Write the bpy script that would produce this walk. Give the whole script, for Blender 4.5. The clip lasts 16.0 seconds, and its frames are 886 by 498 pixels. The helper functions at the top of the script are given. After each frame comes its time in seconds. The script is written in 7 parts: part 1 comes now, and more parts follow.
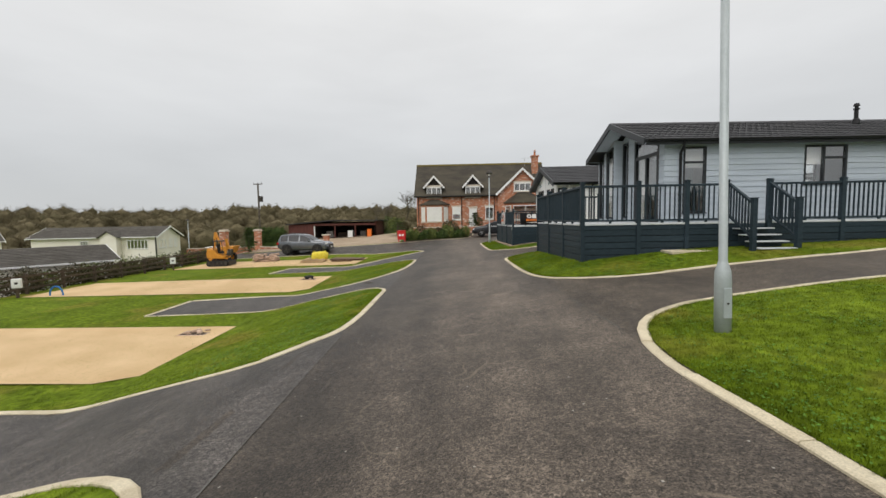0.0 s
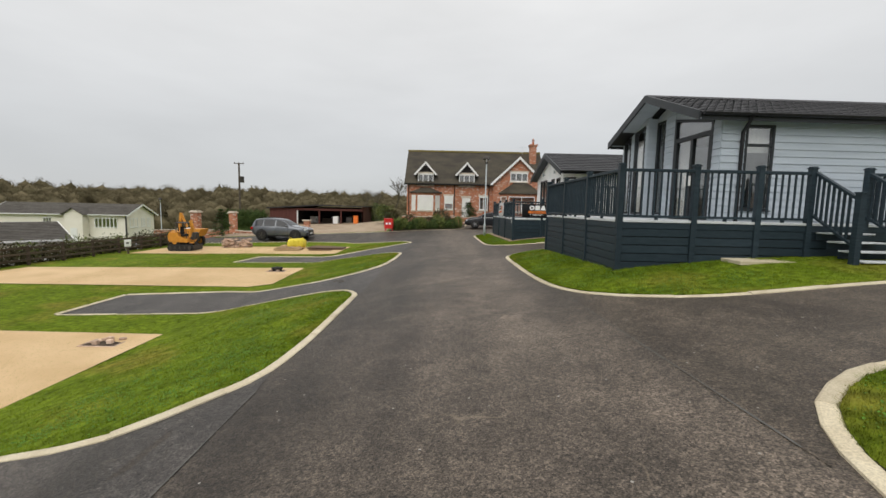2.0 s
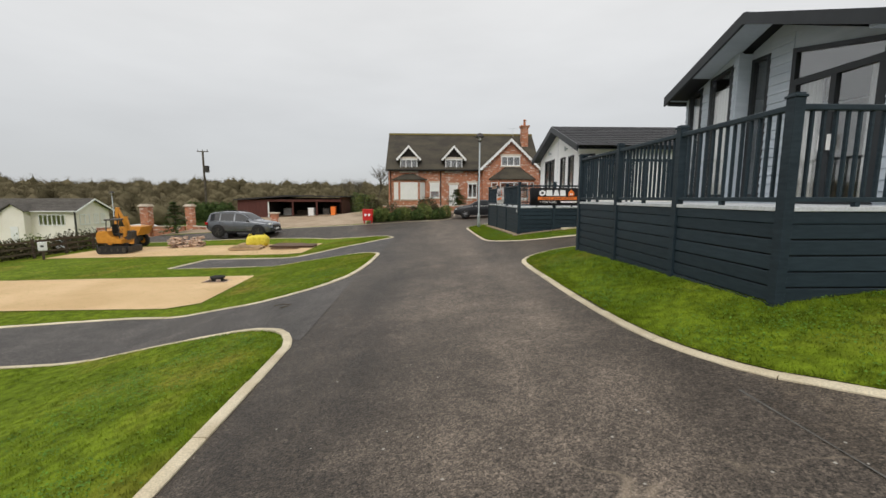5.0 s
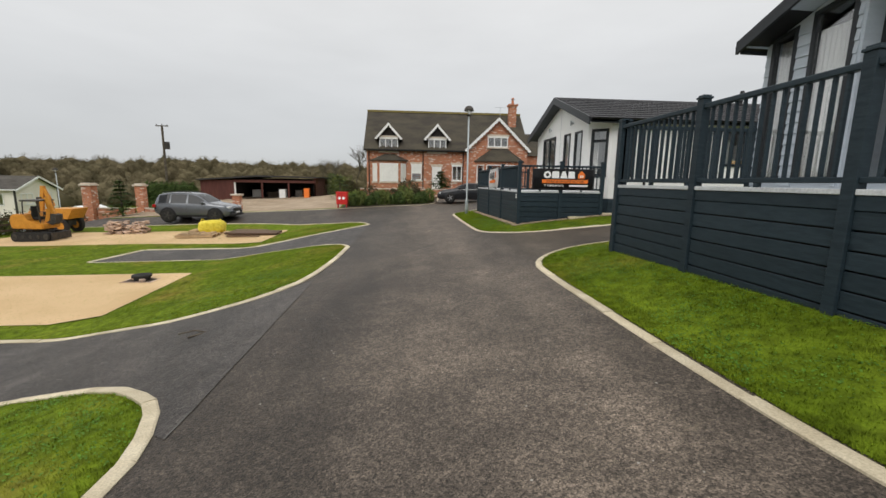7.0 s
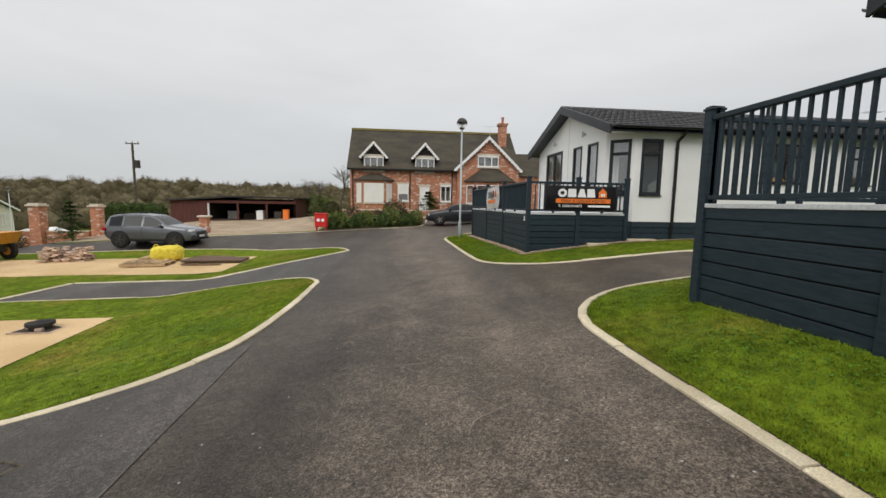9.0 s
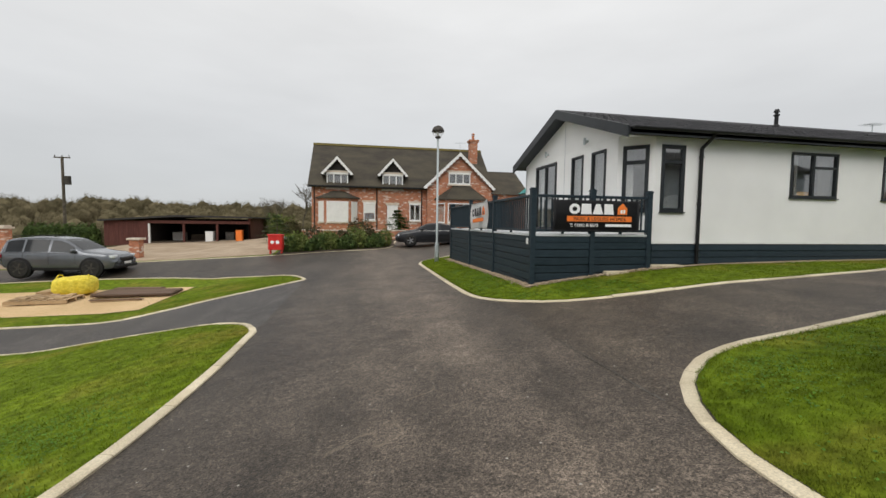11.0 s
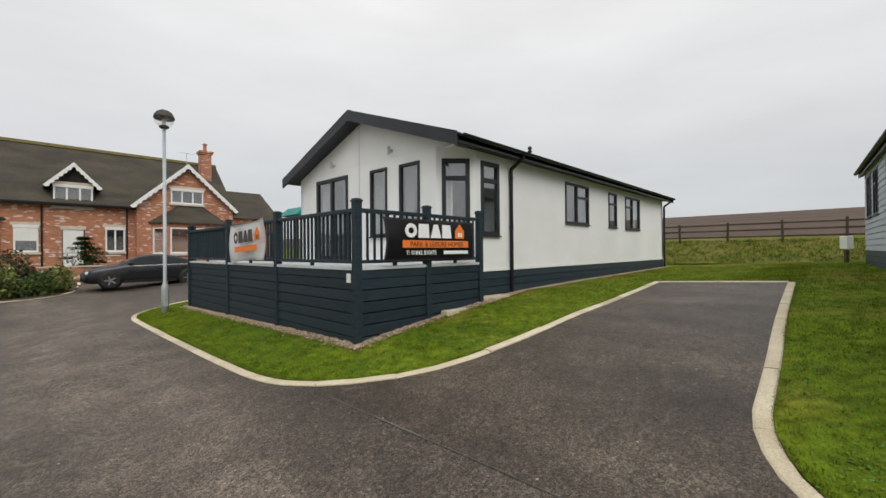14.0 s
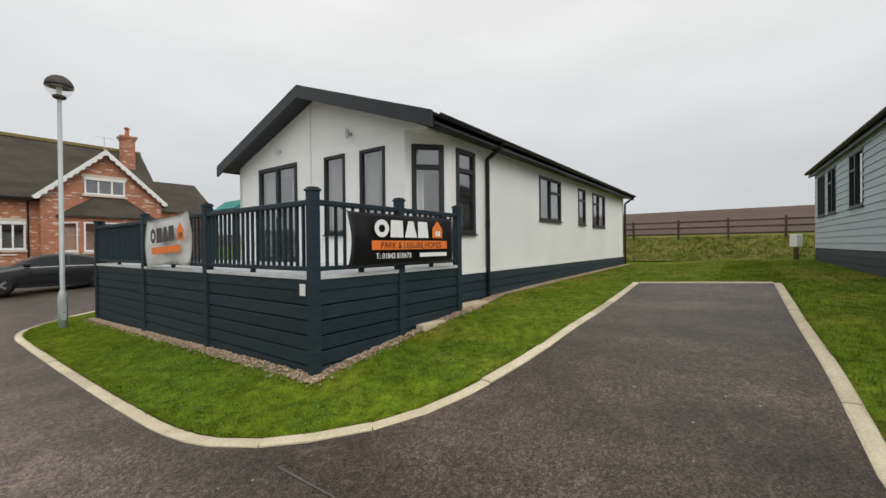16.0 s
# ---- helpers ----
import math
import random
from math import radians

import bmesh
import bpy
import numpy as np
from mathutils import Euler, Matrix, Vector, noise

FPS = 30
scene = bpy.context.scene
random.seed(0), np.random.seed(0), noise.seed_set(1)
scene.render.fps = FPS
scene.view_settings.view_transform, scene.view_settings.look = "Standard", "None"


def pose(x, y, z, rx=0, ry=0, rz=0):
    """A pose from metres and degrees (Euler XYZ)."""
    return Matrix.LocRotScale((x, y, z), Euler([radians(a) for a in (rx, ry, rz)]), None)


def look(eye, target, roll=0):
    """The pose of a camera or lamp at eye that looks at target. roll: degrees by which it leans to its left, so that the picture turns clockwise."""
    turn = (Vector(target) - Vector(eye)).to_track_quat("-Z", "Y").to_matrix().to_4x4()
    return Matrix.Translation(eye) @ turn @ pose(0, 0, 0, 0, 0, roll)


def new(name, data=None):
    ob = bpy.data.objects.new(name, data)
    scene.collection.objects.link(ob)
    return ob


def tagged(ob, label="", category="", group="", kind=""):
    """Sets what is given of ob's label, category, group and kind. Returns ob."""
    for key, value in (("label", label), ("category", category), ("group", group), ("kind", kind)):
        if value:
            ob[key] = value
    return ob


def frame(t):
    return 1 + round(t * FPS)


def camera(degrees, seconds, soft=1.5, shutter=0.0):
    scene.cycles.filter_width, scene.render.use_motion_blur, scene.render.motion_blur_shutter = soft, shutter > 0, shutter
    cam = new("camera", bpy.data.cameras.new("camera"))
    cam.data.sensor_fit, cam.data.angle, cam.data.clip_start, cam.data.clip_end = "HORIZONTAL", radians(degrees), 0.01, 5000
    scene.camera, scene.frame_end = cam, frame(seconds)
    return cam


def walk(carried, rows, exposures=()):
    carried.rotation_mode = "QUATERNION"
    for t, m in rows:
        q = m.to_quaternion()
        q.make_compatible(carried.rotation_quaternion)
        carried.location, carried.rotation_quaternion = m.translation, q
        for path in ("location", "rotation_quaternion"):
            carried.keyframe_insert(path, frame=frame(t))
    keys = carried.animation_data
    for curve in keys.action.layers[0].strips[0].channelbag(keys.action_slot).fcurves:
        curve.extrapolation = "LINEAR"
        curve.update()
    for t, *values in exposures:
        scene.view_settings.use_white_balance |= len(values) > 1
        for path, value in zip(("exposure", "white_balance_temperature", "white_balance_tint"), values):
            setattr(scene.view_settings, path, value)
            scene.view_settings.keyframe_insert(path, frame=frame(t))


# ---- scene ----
# camera and walk
cam = camera(95.0, 16.0)
PATH = [
    (0, (0.009, -0.025, 1.333), (-0.049, 1.969, 1.187), -1.0),
    (0.5, (-0.026, 0.697, 1.338), (0.055, 2.689, 1.176), -1.2),
    (1, (-0.04, 1.437, 1.326), (-0.043, 3.432, 1.177), -0.5),
    (1.5, (-0.046, 2.066, 1.3), (0.023, 4.059, 1.143), 2.3),
    (2, (-0.048, 2.777, 1.276), (-0.057, 4.767, 1.08), 1.2),
    (2.5, (-0.076, 3.466, 1.275), (-0.044, 5.457, 1.089), 0.6),
    (3, (-0.074, 4.163, 1.251), (0.026, 6.143, 0.99), -2.6),
    (3.5, (-0.102, 4.855, 1.267), (0.048, 6.843, 1.097), -0.7),
    (4, (-0.127, 5.536, 1.239), (-0.076, 7.524, 1.032), -1.4),
    (4.5, (-0.138, 6.245, 1.235), (-0.058, 8.237, 1.077), 0.4),
    (4.7, (-0.172, 6.499, 1.234), (-0.11, 8.485, 1.006), 0.1),
    (6.8, (-0.221, 9.366, 1.147), (-0.128, 11.341, 0.849), 0.1),
    (7, (-0.205, 9.638, 1.152), (-0.05, 11.604, 0.824), 0.9),
    (7.5, (-0.199, 10.291, 1.168), (-0.168, 12.276, 0.931), 1.2),
    (8, (-0.201, 10.945, 1.125), (-0.03, 12.917, 0.838), -0.8),
    (8.2, (-0.183, 11.187, 1.122), (-0.012, 13.169, 0.919), 0.4),
    (10.3, (-0.205, 13.702, 1.05), (0.059, 15.666, 0.777), 0.4),
    (10.5, (-0.199, 13.967, 1.051), (-0.018, 15.949, 0.848), -1.4),
    (11, (-0.232, 14.657, 1.092), (0.152, 16.616, 0.963), 0.7),
    (11.5, (-0.226, 15.218, 1.068), (0.374, 17.121, 0.934), 0.9),
    (12, (-0.213, 15.796, 1.057), (0.487, 17.661, 0.877), -0.4),
    (12.5, (-0.247, 16.362, 1.057), (0.678, 18.129, 0.923), -0.5),
    (13, (-0.166, 16.906, 1.088), (0.954, 18.561, 1.005), 0.9),
    (13.5, (-0.128, 17.412, 1.106), (1.222, 18.887, 1.069), -0.1),
    (14, (-0.036, 17.896, 1.102), (1.41, 19.277, 1.111), -0.5),
    (14.5, (0.085, 18.286, 1.113), (1.621, 19.565, 1.106), -1.0),
    (15, (0.272, 18.592, 1.147), (1.785, 19.9, 1.111), -1.0),
    (15.5, (0.435, 18.825, 1.161), (1.96, 20.118, 1.18), -1.1),
    (16, (0.561, 18.952, 1.192), (2.165, 20.147, 1.178), -0.6),
]
walk(cam, [(t, look(eye, target, roll)) for t, eye, target, roll in PATH])

# ---- world and light: an overcast winter day ----
world = bpy.data.worlds.new("overcast_sky")
world.use_nodes = True
scene.world = world
wt = world.node_tree
wt.nodes.clear()
w_out = wt.nodes.new("ShaderNodeOutputWorld")
w_bg = wt.nodes.new("ShaderNodeBackground")
w_sky = wt.nodes.new("ShaderNodeTexSky")
w_sky.sky_type = 'NISHITA'
w_sky.sun_disc = False
w_sky.sun_elevation = radians(38)
w_sky.sun_rotation = radians(200)
w_co = wt.nodes.new("ShaderNodeTexCoord")
w_sep = wt.nodes.new("ShaderNodeSeparateXYZ")
w_ramp = wt.nodes.new("ShaderNodeValToRGB")
for p, c in ((0.0, (0.53, 0.545, 0.56)), (0.12, (0.58, 0.59, 0.60)), (0.45, (0.78, 0.78, 0.775)), (1.0, (1.15, 1.13, 1.10))):
    e = w_ramp.color_ramp.elements[0] if p == 0.0 else (w_ramp.color_ramp.elements[1] if p == 1.0 else w_ramp.color_ramp.elements.new(p))
    e.position, e.color = p, (*c, 1)
w_map = wt.nodes.new("ShaderNodeMapping")
w_map.inputs["Scale"].default_value = (1.1, 1.1, 4.0)
w_noise = wt.nodes.new("ShaderNodeTexNoise")
w_noise.inputs["Scale"].default_value = 2.2
w_noise.inputs["Detail"].default_value = 5
w_cl = wt.nodes.new("ShaderNodeMapRange")
w_cl.inputs[1].default_value, w_cl.inputs[2].default_value = 0.3, 0.72
w_cl.inputs[3].default_value, w_cl.inputs[4].default_value = 0.93, 1.05
w_mul = wt.nodes.new("ShaderNodeMix")
w_mul.data_type, w_mul.blend_type = 'RGBA', 'MULTIPLY'
w_mul.inputs[0].default_value = 1.0
w_scl = wt.nodes.new("ShaderNodeMix")
w_scl.data_type, w_scl.blend_type = 'RGBA', 'MULTIPLY'
w_scl.inputs[0].default_value = 1.0
w_scl.inputs[7].default_value = (0.10, 0.10, 0.10, 1)
w_mix = wt.nodes.new("ShaderNodeMix")
w_mix.data_type = 'RGBA'
w_mix.inputs[0].default_value = 0.94
L_ = wt.links.new
L_(w_co.outputs["Generated"], w_sep.inputs[0])
L_(w_sep.outputs[2], w_ramp.inputs[0])
L_(w_co.outputs["Generated"], w_map.inputs[0])
L_(w_map.outputs[0], w_noise.inputs[0])
L_(w_noise.outputs[0], w_cl.inputs[0])
L_(w_ramp.outputs[0], w_mul.inputs[6])
L_(w_cl.outputs[0], w_mul.inputs[7])
L_(w_sky.outputs[0], w_scl.inputs[6])
L_(w_scl.outputs[2], w_mix.inputs[6])
L_(w_mul.outputs[2], w_mix.inputs[7])
L_(w_mix.outputs[2], w_bg.inputs[0])
w_bg.inputs[1].default_value = 1.0
L_(w_bg.outputs[0], w_out.inputs[0])

sun_data = bpy.data.lights.new("sun", 'SUN')
sun_data.energy, sun_data.angle, sun_data.color = 1.1, radians(40), (1.0, 0.97, 0.93)
sun = new("sun", sun_data)
sun.rotation_euler = (radians(48), 0, radians(-25))
scene.view_settings.exposure = 0.12


# ---- helpers for meshes and materials ----
def mat(name, c1, c2=None, scale=3.0, rough=0.7, metal=0.0, bump=0.0, bscale=60.0, fine=0.15, spec=0.3, stretch=(1, 1, 1), island=0.0, coat=0.0, world_co=False):
    m = bpy.data.materials.new(name)
    m.use_nodes = True
    nt = m.node_tree
    b = nt.nodes["Principled BSDF"]
    ln = nt.links.new
    if world_co:
        co = nt.nodes.new("ShaderNodeNewGeometry").outputs["Position"]
    else:
        co = nt.nodes.new("ShaderNodeTexCoord").outputs["Object"]
    mp = nt.nodes.new("ShaderNodeMapping")
    mp.inputs["Scale"].default_value = stretch
    ln(co, mp.inputs[0])
    c2 = c2 or tuple(min(1, v * 1.15) for v in c1)
    n1 = nt.nodes.new("ShaderNodeTexNoise")
    n1.inputs["Scale"].default_value, n1.inputs["Detail"].default_value = scale, 6
    ln(mp.outputs[0], n1.inputs[0])
    r1 = nt.nodes.new("ShaderNodeMapRange")
    r1.inputs[1].default_value, r1.inputs[2].default_value = 0.35, 0.65
    ln(n1.outputs[0], r1.inputs[0])
    mx = nt.nodes.new("ShaderNodeMix")
    mx.data_type = 'RGBA'
    mx.inputs[6].default_value, mx.inputs[7].default_value = (*c1, 1), (*c2, 1)
    ln(r1.outputs[0], mx.inputs[0])
    n2 = nt.nodes.new("ShaderNodeTexNoise")
    n2.inputs["Scale"].default_value, n2.inputs["Detail"].default_value = bscale, 3
    ln(mp.outputs[0], n2.inputs[0])
    r2 = nt.nodes.new("ShaderNodeMapRange")
    r2.inputs[1].default_value, r2.inputs[2].default_value = 0.3, 0.7
    r2.inputs[3].default_value, r2.inputs[4].default_value = 1 - fine, 1 + fine
    ln(n2.outputs[0], r2.inputs[0])
    mu = nt.nodes.new("ShaderNodeMix")
    mu.data_type, mu.blend_type = 'RGBA', 'MULTIPLY'
    mu.inputs[0].default_value = 1.0
    ln(mx.outputs[2], mu.inputs[6])
    ln(r2.outputs[0], mu.inputs[7])
    last = mu.outputs[2]
    if island > 0:
        oi = nt.nodes.new("ShaderNodeObjectInfo")
        ge = nt.nodes.new("ShaderNodeNewGeometry")
        ad = nt.nodes.new("ShaderNodeMath")
        ad.operation = 'ADD'
        ln(oi.outputs["Random"], ad.inputs[0])
        ln(ge.outputs["Random Per Island"], ad.inputs[1])
        fr = nt.nodes.new("ShaderNodeMath")
        fr.operation = 'FRACT'
        ln(ad.outputs[0], fr.inputs[0])
        r3 = nt.nodes.new("ShaderNodeMapRange")
        r3.inputs[3].default_value, r3.inputs[4].default_value = 1 - island, 1 + island
        ln(fr.outputs[0], r3.inputs[0])
        m3 = nt.nodes.new("ShaderNodeMix")
        m3.data_type, m3.blend_type = 'RGBA', 'MULTIPLY'
        m3.inputs[0].default_value = 1.0
        ln(last, m3.inputs[6])
        ln(r3.outputs[0], m3.inputs[7])
        last = m3.outputs[2]
    ln(last, b.inputs["Base Color"])
    b.inputs["Roughness"].default_value = rough
    b.inputs["Metallic"].default_value = metal
    b.inputs["Specular IOR Level"].default_value = spec
    b.inputs["Coat Weight"].default_value = coat
    if bump > 0:
        bp = nt.nodes.new("ShaderNodeBump")
        bp.inputs["Strength"].default_value = min(1.0, bump)
        bp.inputs["Distance"].default_value = 0.01
        ln(n2.outputs[0], bp.inputs["Height"])
        ln(bp.outputs[0], b.inputs["Normal"])
    return m


def glass_mat(name, tint=(0.95, 0.97, 0.97), ior=2.8):
    m = bpy.data.materials.new(name)
    m.use_nodes = True
    b = m.node_tree.nodes["Principled BSDF"]
    b.inputs["Base Color"].default_value = (*tint, 1)
    b.inputs["Roughness"].default_value = 0.02
    b.inputs["Transmission Weight"].default_value = 1.0
    b.inputs["IOR"].default_value = ior
    return m


def mesh_of(name, bm, material):
    bmesh.ops.recalc_face_normals(bm, faces=bm.faces[:])
    me = bpy.data.meshes.new(name)
    bm.to_mesh(me)
    bm.free()
    for mm in (material if isinstance(material, (list, tuple)) else [material]):
        me.materials.append(mm)
    return me


def part(name, bm, material, parent, label="", smooth=False, m=None):
    me = bm if isinstance(bm, bpy.types.Mesh) else mesh_of(name, bm, material)
    ob = new(name, me)
    ob.parent = parent
    if m is not None:
        ob.matrix_local = m
    if smooth:
        me.shade_smooth()
    if label:
        tagged(ob, label)
    return ob


def root(name, m, label, category, group="", kind=""):
    ob = new(name)
    ob.empty_display_size = 0.2
    ob.matrix_world = m
    return tagged(ob, label, category, group, kind)


def box(bm, x0, x1, y0, y1, z0, z1, bev=0.0, mi=0):
    vs = [bm.verts.new(p) for p in ((x0, y0, z0), (x1, y0, z0), (x1, y1, z0), (x0, y1, z0), (x0, y0, z1), (x1, y0, z1), (x1, y1, z1), (x0, y1, z1))]
    fs = [bm.faces.new([vs[i] for i in q]) for q in ((3, 2, 1, 0), (4, 5, 6, 7), (0, 1, 5, 4), (1, 2, 6, 5), (2, 3, 7, 6), (3, 0, 4, 7))]
    for f in fs:
        f.material_index = mi
    if bev > 0:
        es = list({e for f in fs for e in f.edges})
        bmesh.ops.bevel(bm, geom=es, offset=bev, segments=1, affect='EDGES', profile=0.5)
    return vs


def bx(x0, x1, y0, y1, z0, z1, bev=0.0):
    bm = bmesh.new()
    box(bm, x0, x1, y0, y1, z0, z1, bev)
    return bm


def prism(bm, pts, d, mi=0):
    """Closed prism: polygon of 3D points pushed along the vector d."""
    d = Vector(d)
    a = [bm.verts.new(p) for p in pts]
    b = [bm.verts.new(Vector(p) + d) for p in pts]
    n = len(pts)
    fs = [bm.faces.new(a[::-1]), bm.faces.new(b)]
    for i in range(n):
        fs.append(bm.faces.new((a[i], a[(i + 1) % n], b[(i + 1) % n], b[i])))
    for f in fs:
        f.material_index = mi


def cyl(bm, p0, p1, r0, r1=None, n=12, mi=0):
    r1 = r0 if r1 is None else r1
    p0, p1 = Vector(p0), Vector(p1)
    q = (p1 - p0).to_track_quat('Z', 'Y')
    a, b = [], []
    for i in range(n):
        c = Vector((math.cos(2 * math.pi * i / n), math.sin(2 * math.pi * i / n), 0))
        a.append(bm.verts.new(p0 + q @ (c * r0)))
        b.append(bm.verts.new(p1 + q @ (c * max(r1, 1e-4))))
    fs = [bm.faces.new(a[::-1]), bm.faces.new(b)]
    for i in range(n):
        fs.append(bm.faces.new((a[i], a[(i + 1) % n], b[(i + 1) % n], b[i])))
    for f in fs:
        f.material_index = mi


def tube(bm, pts, r, n=8):
    for a, b in zip(pts[:-1], pts[1:]):
        cyl(bm, a, b, r, r, n)


def lathe(bm, prof, n=20, at=(0, 0, 0)):
    rings = []
    for r, z in prof:
        rings.append([bm.verts.new((at[0] + r * math.cos(2 * math.pi * i / n), at[1] + r * math.sin(2 * math.pi * i / n), at[2] + z)) for i in range(n)])
    for a, b in zip(rings[:-1], rings[1:]):
        for i in range(n):
            bm.faces.new((a[i], a[(i + 1) % n], b[(i + 1) % n], b[i]))
    bm.faces.new(rings[0][::-1])
    bm.faces.new(rings[-1])


# ---- materials ----
def tarmac_mat(name="tarmac", c1=(0.045, 0.038, 0.032), c2=(0.064, 0.054, 0.045), worn=False):
    """Rolled asphalt: stones of differing grey in dark binder, broad worn and damp areas."""
    m = mat(name, c1, c2, scale=0.7, rough=0.56, bump=1.0, bscale=60, fine=0.2, spec=0.32, world_co=True)
    nt = m.node_tree
    ln = nt.links.new
    b = nt.nodes["Principled BSDF"]
    geo = nt.nodes.new("ShaderNodeNewGeometry").outputs["Position"]
    last = b.inputs["Base Color"].links[0].from_socket
    for sc, lo, hi in ((110, .36, 1.9), (52, .64, 1.44), (24, .8, 1.22)):
        vo = nt.nodes.new("ShaderNodeTexVoronoi")
        vo.inputs["Scale"].default_value = sc
        ln(geo, vo.inputs["Vector"])
        sp = nt.nodes.new("ShaderNodeSeparateColor")
        ln(vo.outputs["Color"], sp.inputs[0])
        r = nt.nodes.new("ShaderNodeMapRange")
        r.inputs[3].default_value, r.inputs[4].default_value = lo, hi
        ln(sp.outputs[0], r.inputs[0])
        mu = nt.nodes.new("ShaderNodeMix")
        mu.data_type, mu.blend_type = 'RGBA', 'MULTIPLY'
        mu.inputs[0].default_value = 1.0
        ln(last, mu.inputs[6])
        ln(r.outputs[0], mu.inputs[7])
        last = mu.outputs[2]
    # worn lengthwise areas and small scuffs
    for stretch, sc, lo, hi, a_, b_ in (((0.9, 0.2, 1), 1.3, .36, .68, .80, 1.32), ((1, 1, 1), 2.6, .42, .66, .86, 1.2)):
        mp = nt.nodes.new("ShaderNodeMapping")
        mp.inputs["Scale"].default_value = stretch
        ln(geo, mp.inputs[0])
        ns = nt.nodes.new("ShaderNodeTexNoise")
        ns.inputs["Scale"].default_value, ns.inputs["Detail"].default_value = sc, 7
        ln(mp.outputs[0], ns.inputs[0])
        r = nt.nodes.new("ShaderNodeMapRange")
        r.inputs[1].default_value, r.inputs[2].default_value, r.inputs[3].default_value, r.inputs[4].default_value = lo, hi, a_, b_
        ln(ns.outputs[0], r.inputs[0])
        mu = nt.nodes.new("ShaderNodeMix")
        mu.data_type, mu.blend_type = 'RGBA', 'MULTIPLY'
        mu.inputs[0].default_value = 1.0
        ln(last, mu.inputs[6])
        ln(r.outputs[0], mu.inputs[7])
        last = mu.outputs[2]
    # thin pale scuffs that wander and break off
    ns = nt.nodes.new("ShaderNodeTexNoise")
    ns.inputs["Scale"].default_value, ns.inputs["Detail"].default_value = .55, 3
    ln(geo, ns.inputs[0])
    df = nt.nodes.new("ShaderNodeMath")
    df.operation = 'SUBTRACT'
    df.inputs[1].default_value = .5
    ln(ns.outputs[0], df.inputs[0])
    ab = nt.nodes.new("ShaderNodeMath")
    ab.operation = 'ABSOLUTE'
    ln(df.outputs[0], ab.inputs[0])
    thin = nt.nodes.new("ShaderNodeMapRange")
    thin.inputs[1].default_value, thin.inputs[2].default_value, thin.inputs[3].default_value, thin.inputs[4].default_value = 0, .006, 1, 0
    ln(ab.outputs[0], thin.inputs[0])
    nm = nt.nodes.new("ShaderNodeTexNoise")
    nm.inputs["Scale"].default_value, nm.inputs["Detail"].default_value = 2.3, 6
    ln(geo, nm.inputs[0])
    mk = nt.nodes.new("ShaderNodeMapRange")
    mk.inputs[1].default_value, mk.inputs[2].default_value, mk.inputs[3].default_value, mk.inputs[4].default_value = .5, .68, 0, .55
    ln(nm.outputs[0], mk.inputs[0])
    sc_ = nt.nodes.new("ShaderNodeMath")
    sc_.operation = 'MULTIPLY'
    ln(thin.outputs[0], sc_.inputs[0])
    ln(mk.outputs[0], sc_.inputs[1])
    mx = nt.nodes.new("ShaderNodeMix")
    mx.data_type = 'RGBA'
    ln(sc_.outputs[0], mx.inputs[0])
    ln(last, mx.inputs[6])
    mx.inputs[7].default_value = (0.19, 0.16, 0.125, 1)
    last = mx.outputs[2]
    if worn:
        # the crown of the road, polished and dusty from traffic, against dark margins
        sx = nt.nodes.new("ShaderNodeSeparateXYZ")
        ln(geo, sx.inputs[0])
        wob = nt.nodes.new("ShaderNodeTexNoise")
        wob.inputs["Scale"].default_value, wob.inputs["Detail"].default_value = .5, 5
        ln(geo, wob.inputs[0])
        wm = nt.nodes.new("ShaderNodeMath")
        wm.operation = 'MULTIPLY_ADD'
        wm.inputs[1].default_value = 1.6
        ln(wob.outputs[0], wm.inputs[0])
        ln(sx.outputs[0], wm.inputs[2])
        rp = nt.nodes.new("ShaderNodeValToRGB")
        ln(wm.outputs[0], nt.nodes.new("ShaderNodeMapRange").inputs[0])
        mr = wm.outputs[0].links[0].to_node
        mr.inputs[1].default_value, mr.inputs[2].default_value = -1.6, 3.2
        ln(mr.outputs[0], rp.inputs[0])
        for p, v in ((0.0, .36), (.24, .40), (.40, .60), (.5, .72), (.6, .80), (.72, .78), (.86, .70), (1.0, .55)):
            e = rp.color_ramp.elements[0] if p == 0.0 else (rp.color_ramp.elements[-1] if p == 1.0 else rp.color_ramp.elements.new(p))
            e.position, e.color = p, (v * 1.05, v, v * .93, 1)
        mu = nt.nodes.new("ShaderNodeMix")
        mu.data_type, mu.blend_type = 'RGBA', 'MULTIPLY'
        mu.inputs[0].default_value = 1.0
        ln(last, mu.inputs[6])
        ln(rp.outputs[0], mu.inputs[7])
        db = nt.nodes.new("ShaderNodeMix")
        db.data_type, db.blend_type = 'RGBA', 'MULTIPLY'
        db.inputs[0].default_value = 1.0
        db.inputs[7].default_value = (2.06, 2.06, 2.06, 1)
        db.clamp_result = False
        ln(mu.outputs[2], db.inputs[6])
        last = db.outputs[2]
    # pale chips
    vo = nt.nodes.new("ShaderNodeTexVoronoi")
    vo.inputs["Scale"].default_value = 22
    ln(geo, vo.inputs["Vector"])
    sp = nt.nodes.new("ShaderNodeSeparateColor")
    ln(vo.outputs["Color"], sp.inputs[0])
    g = nt.nodes.new("ShaderNodeMath")
    g.operation = 'GREATER_THAN'
    g.inputs[1].default_value = .988
    ln(sp.outputs[1], g.inputs[0])
    near = nt.nodes.new("ShaderNodeMath")
    near.operation = 'LESS_THAN'
    near.inputs[1].default_value = .22
    ln(vo.outputs["Distance"], near.inputs[0])
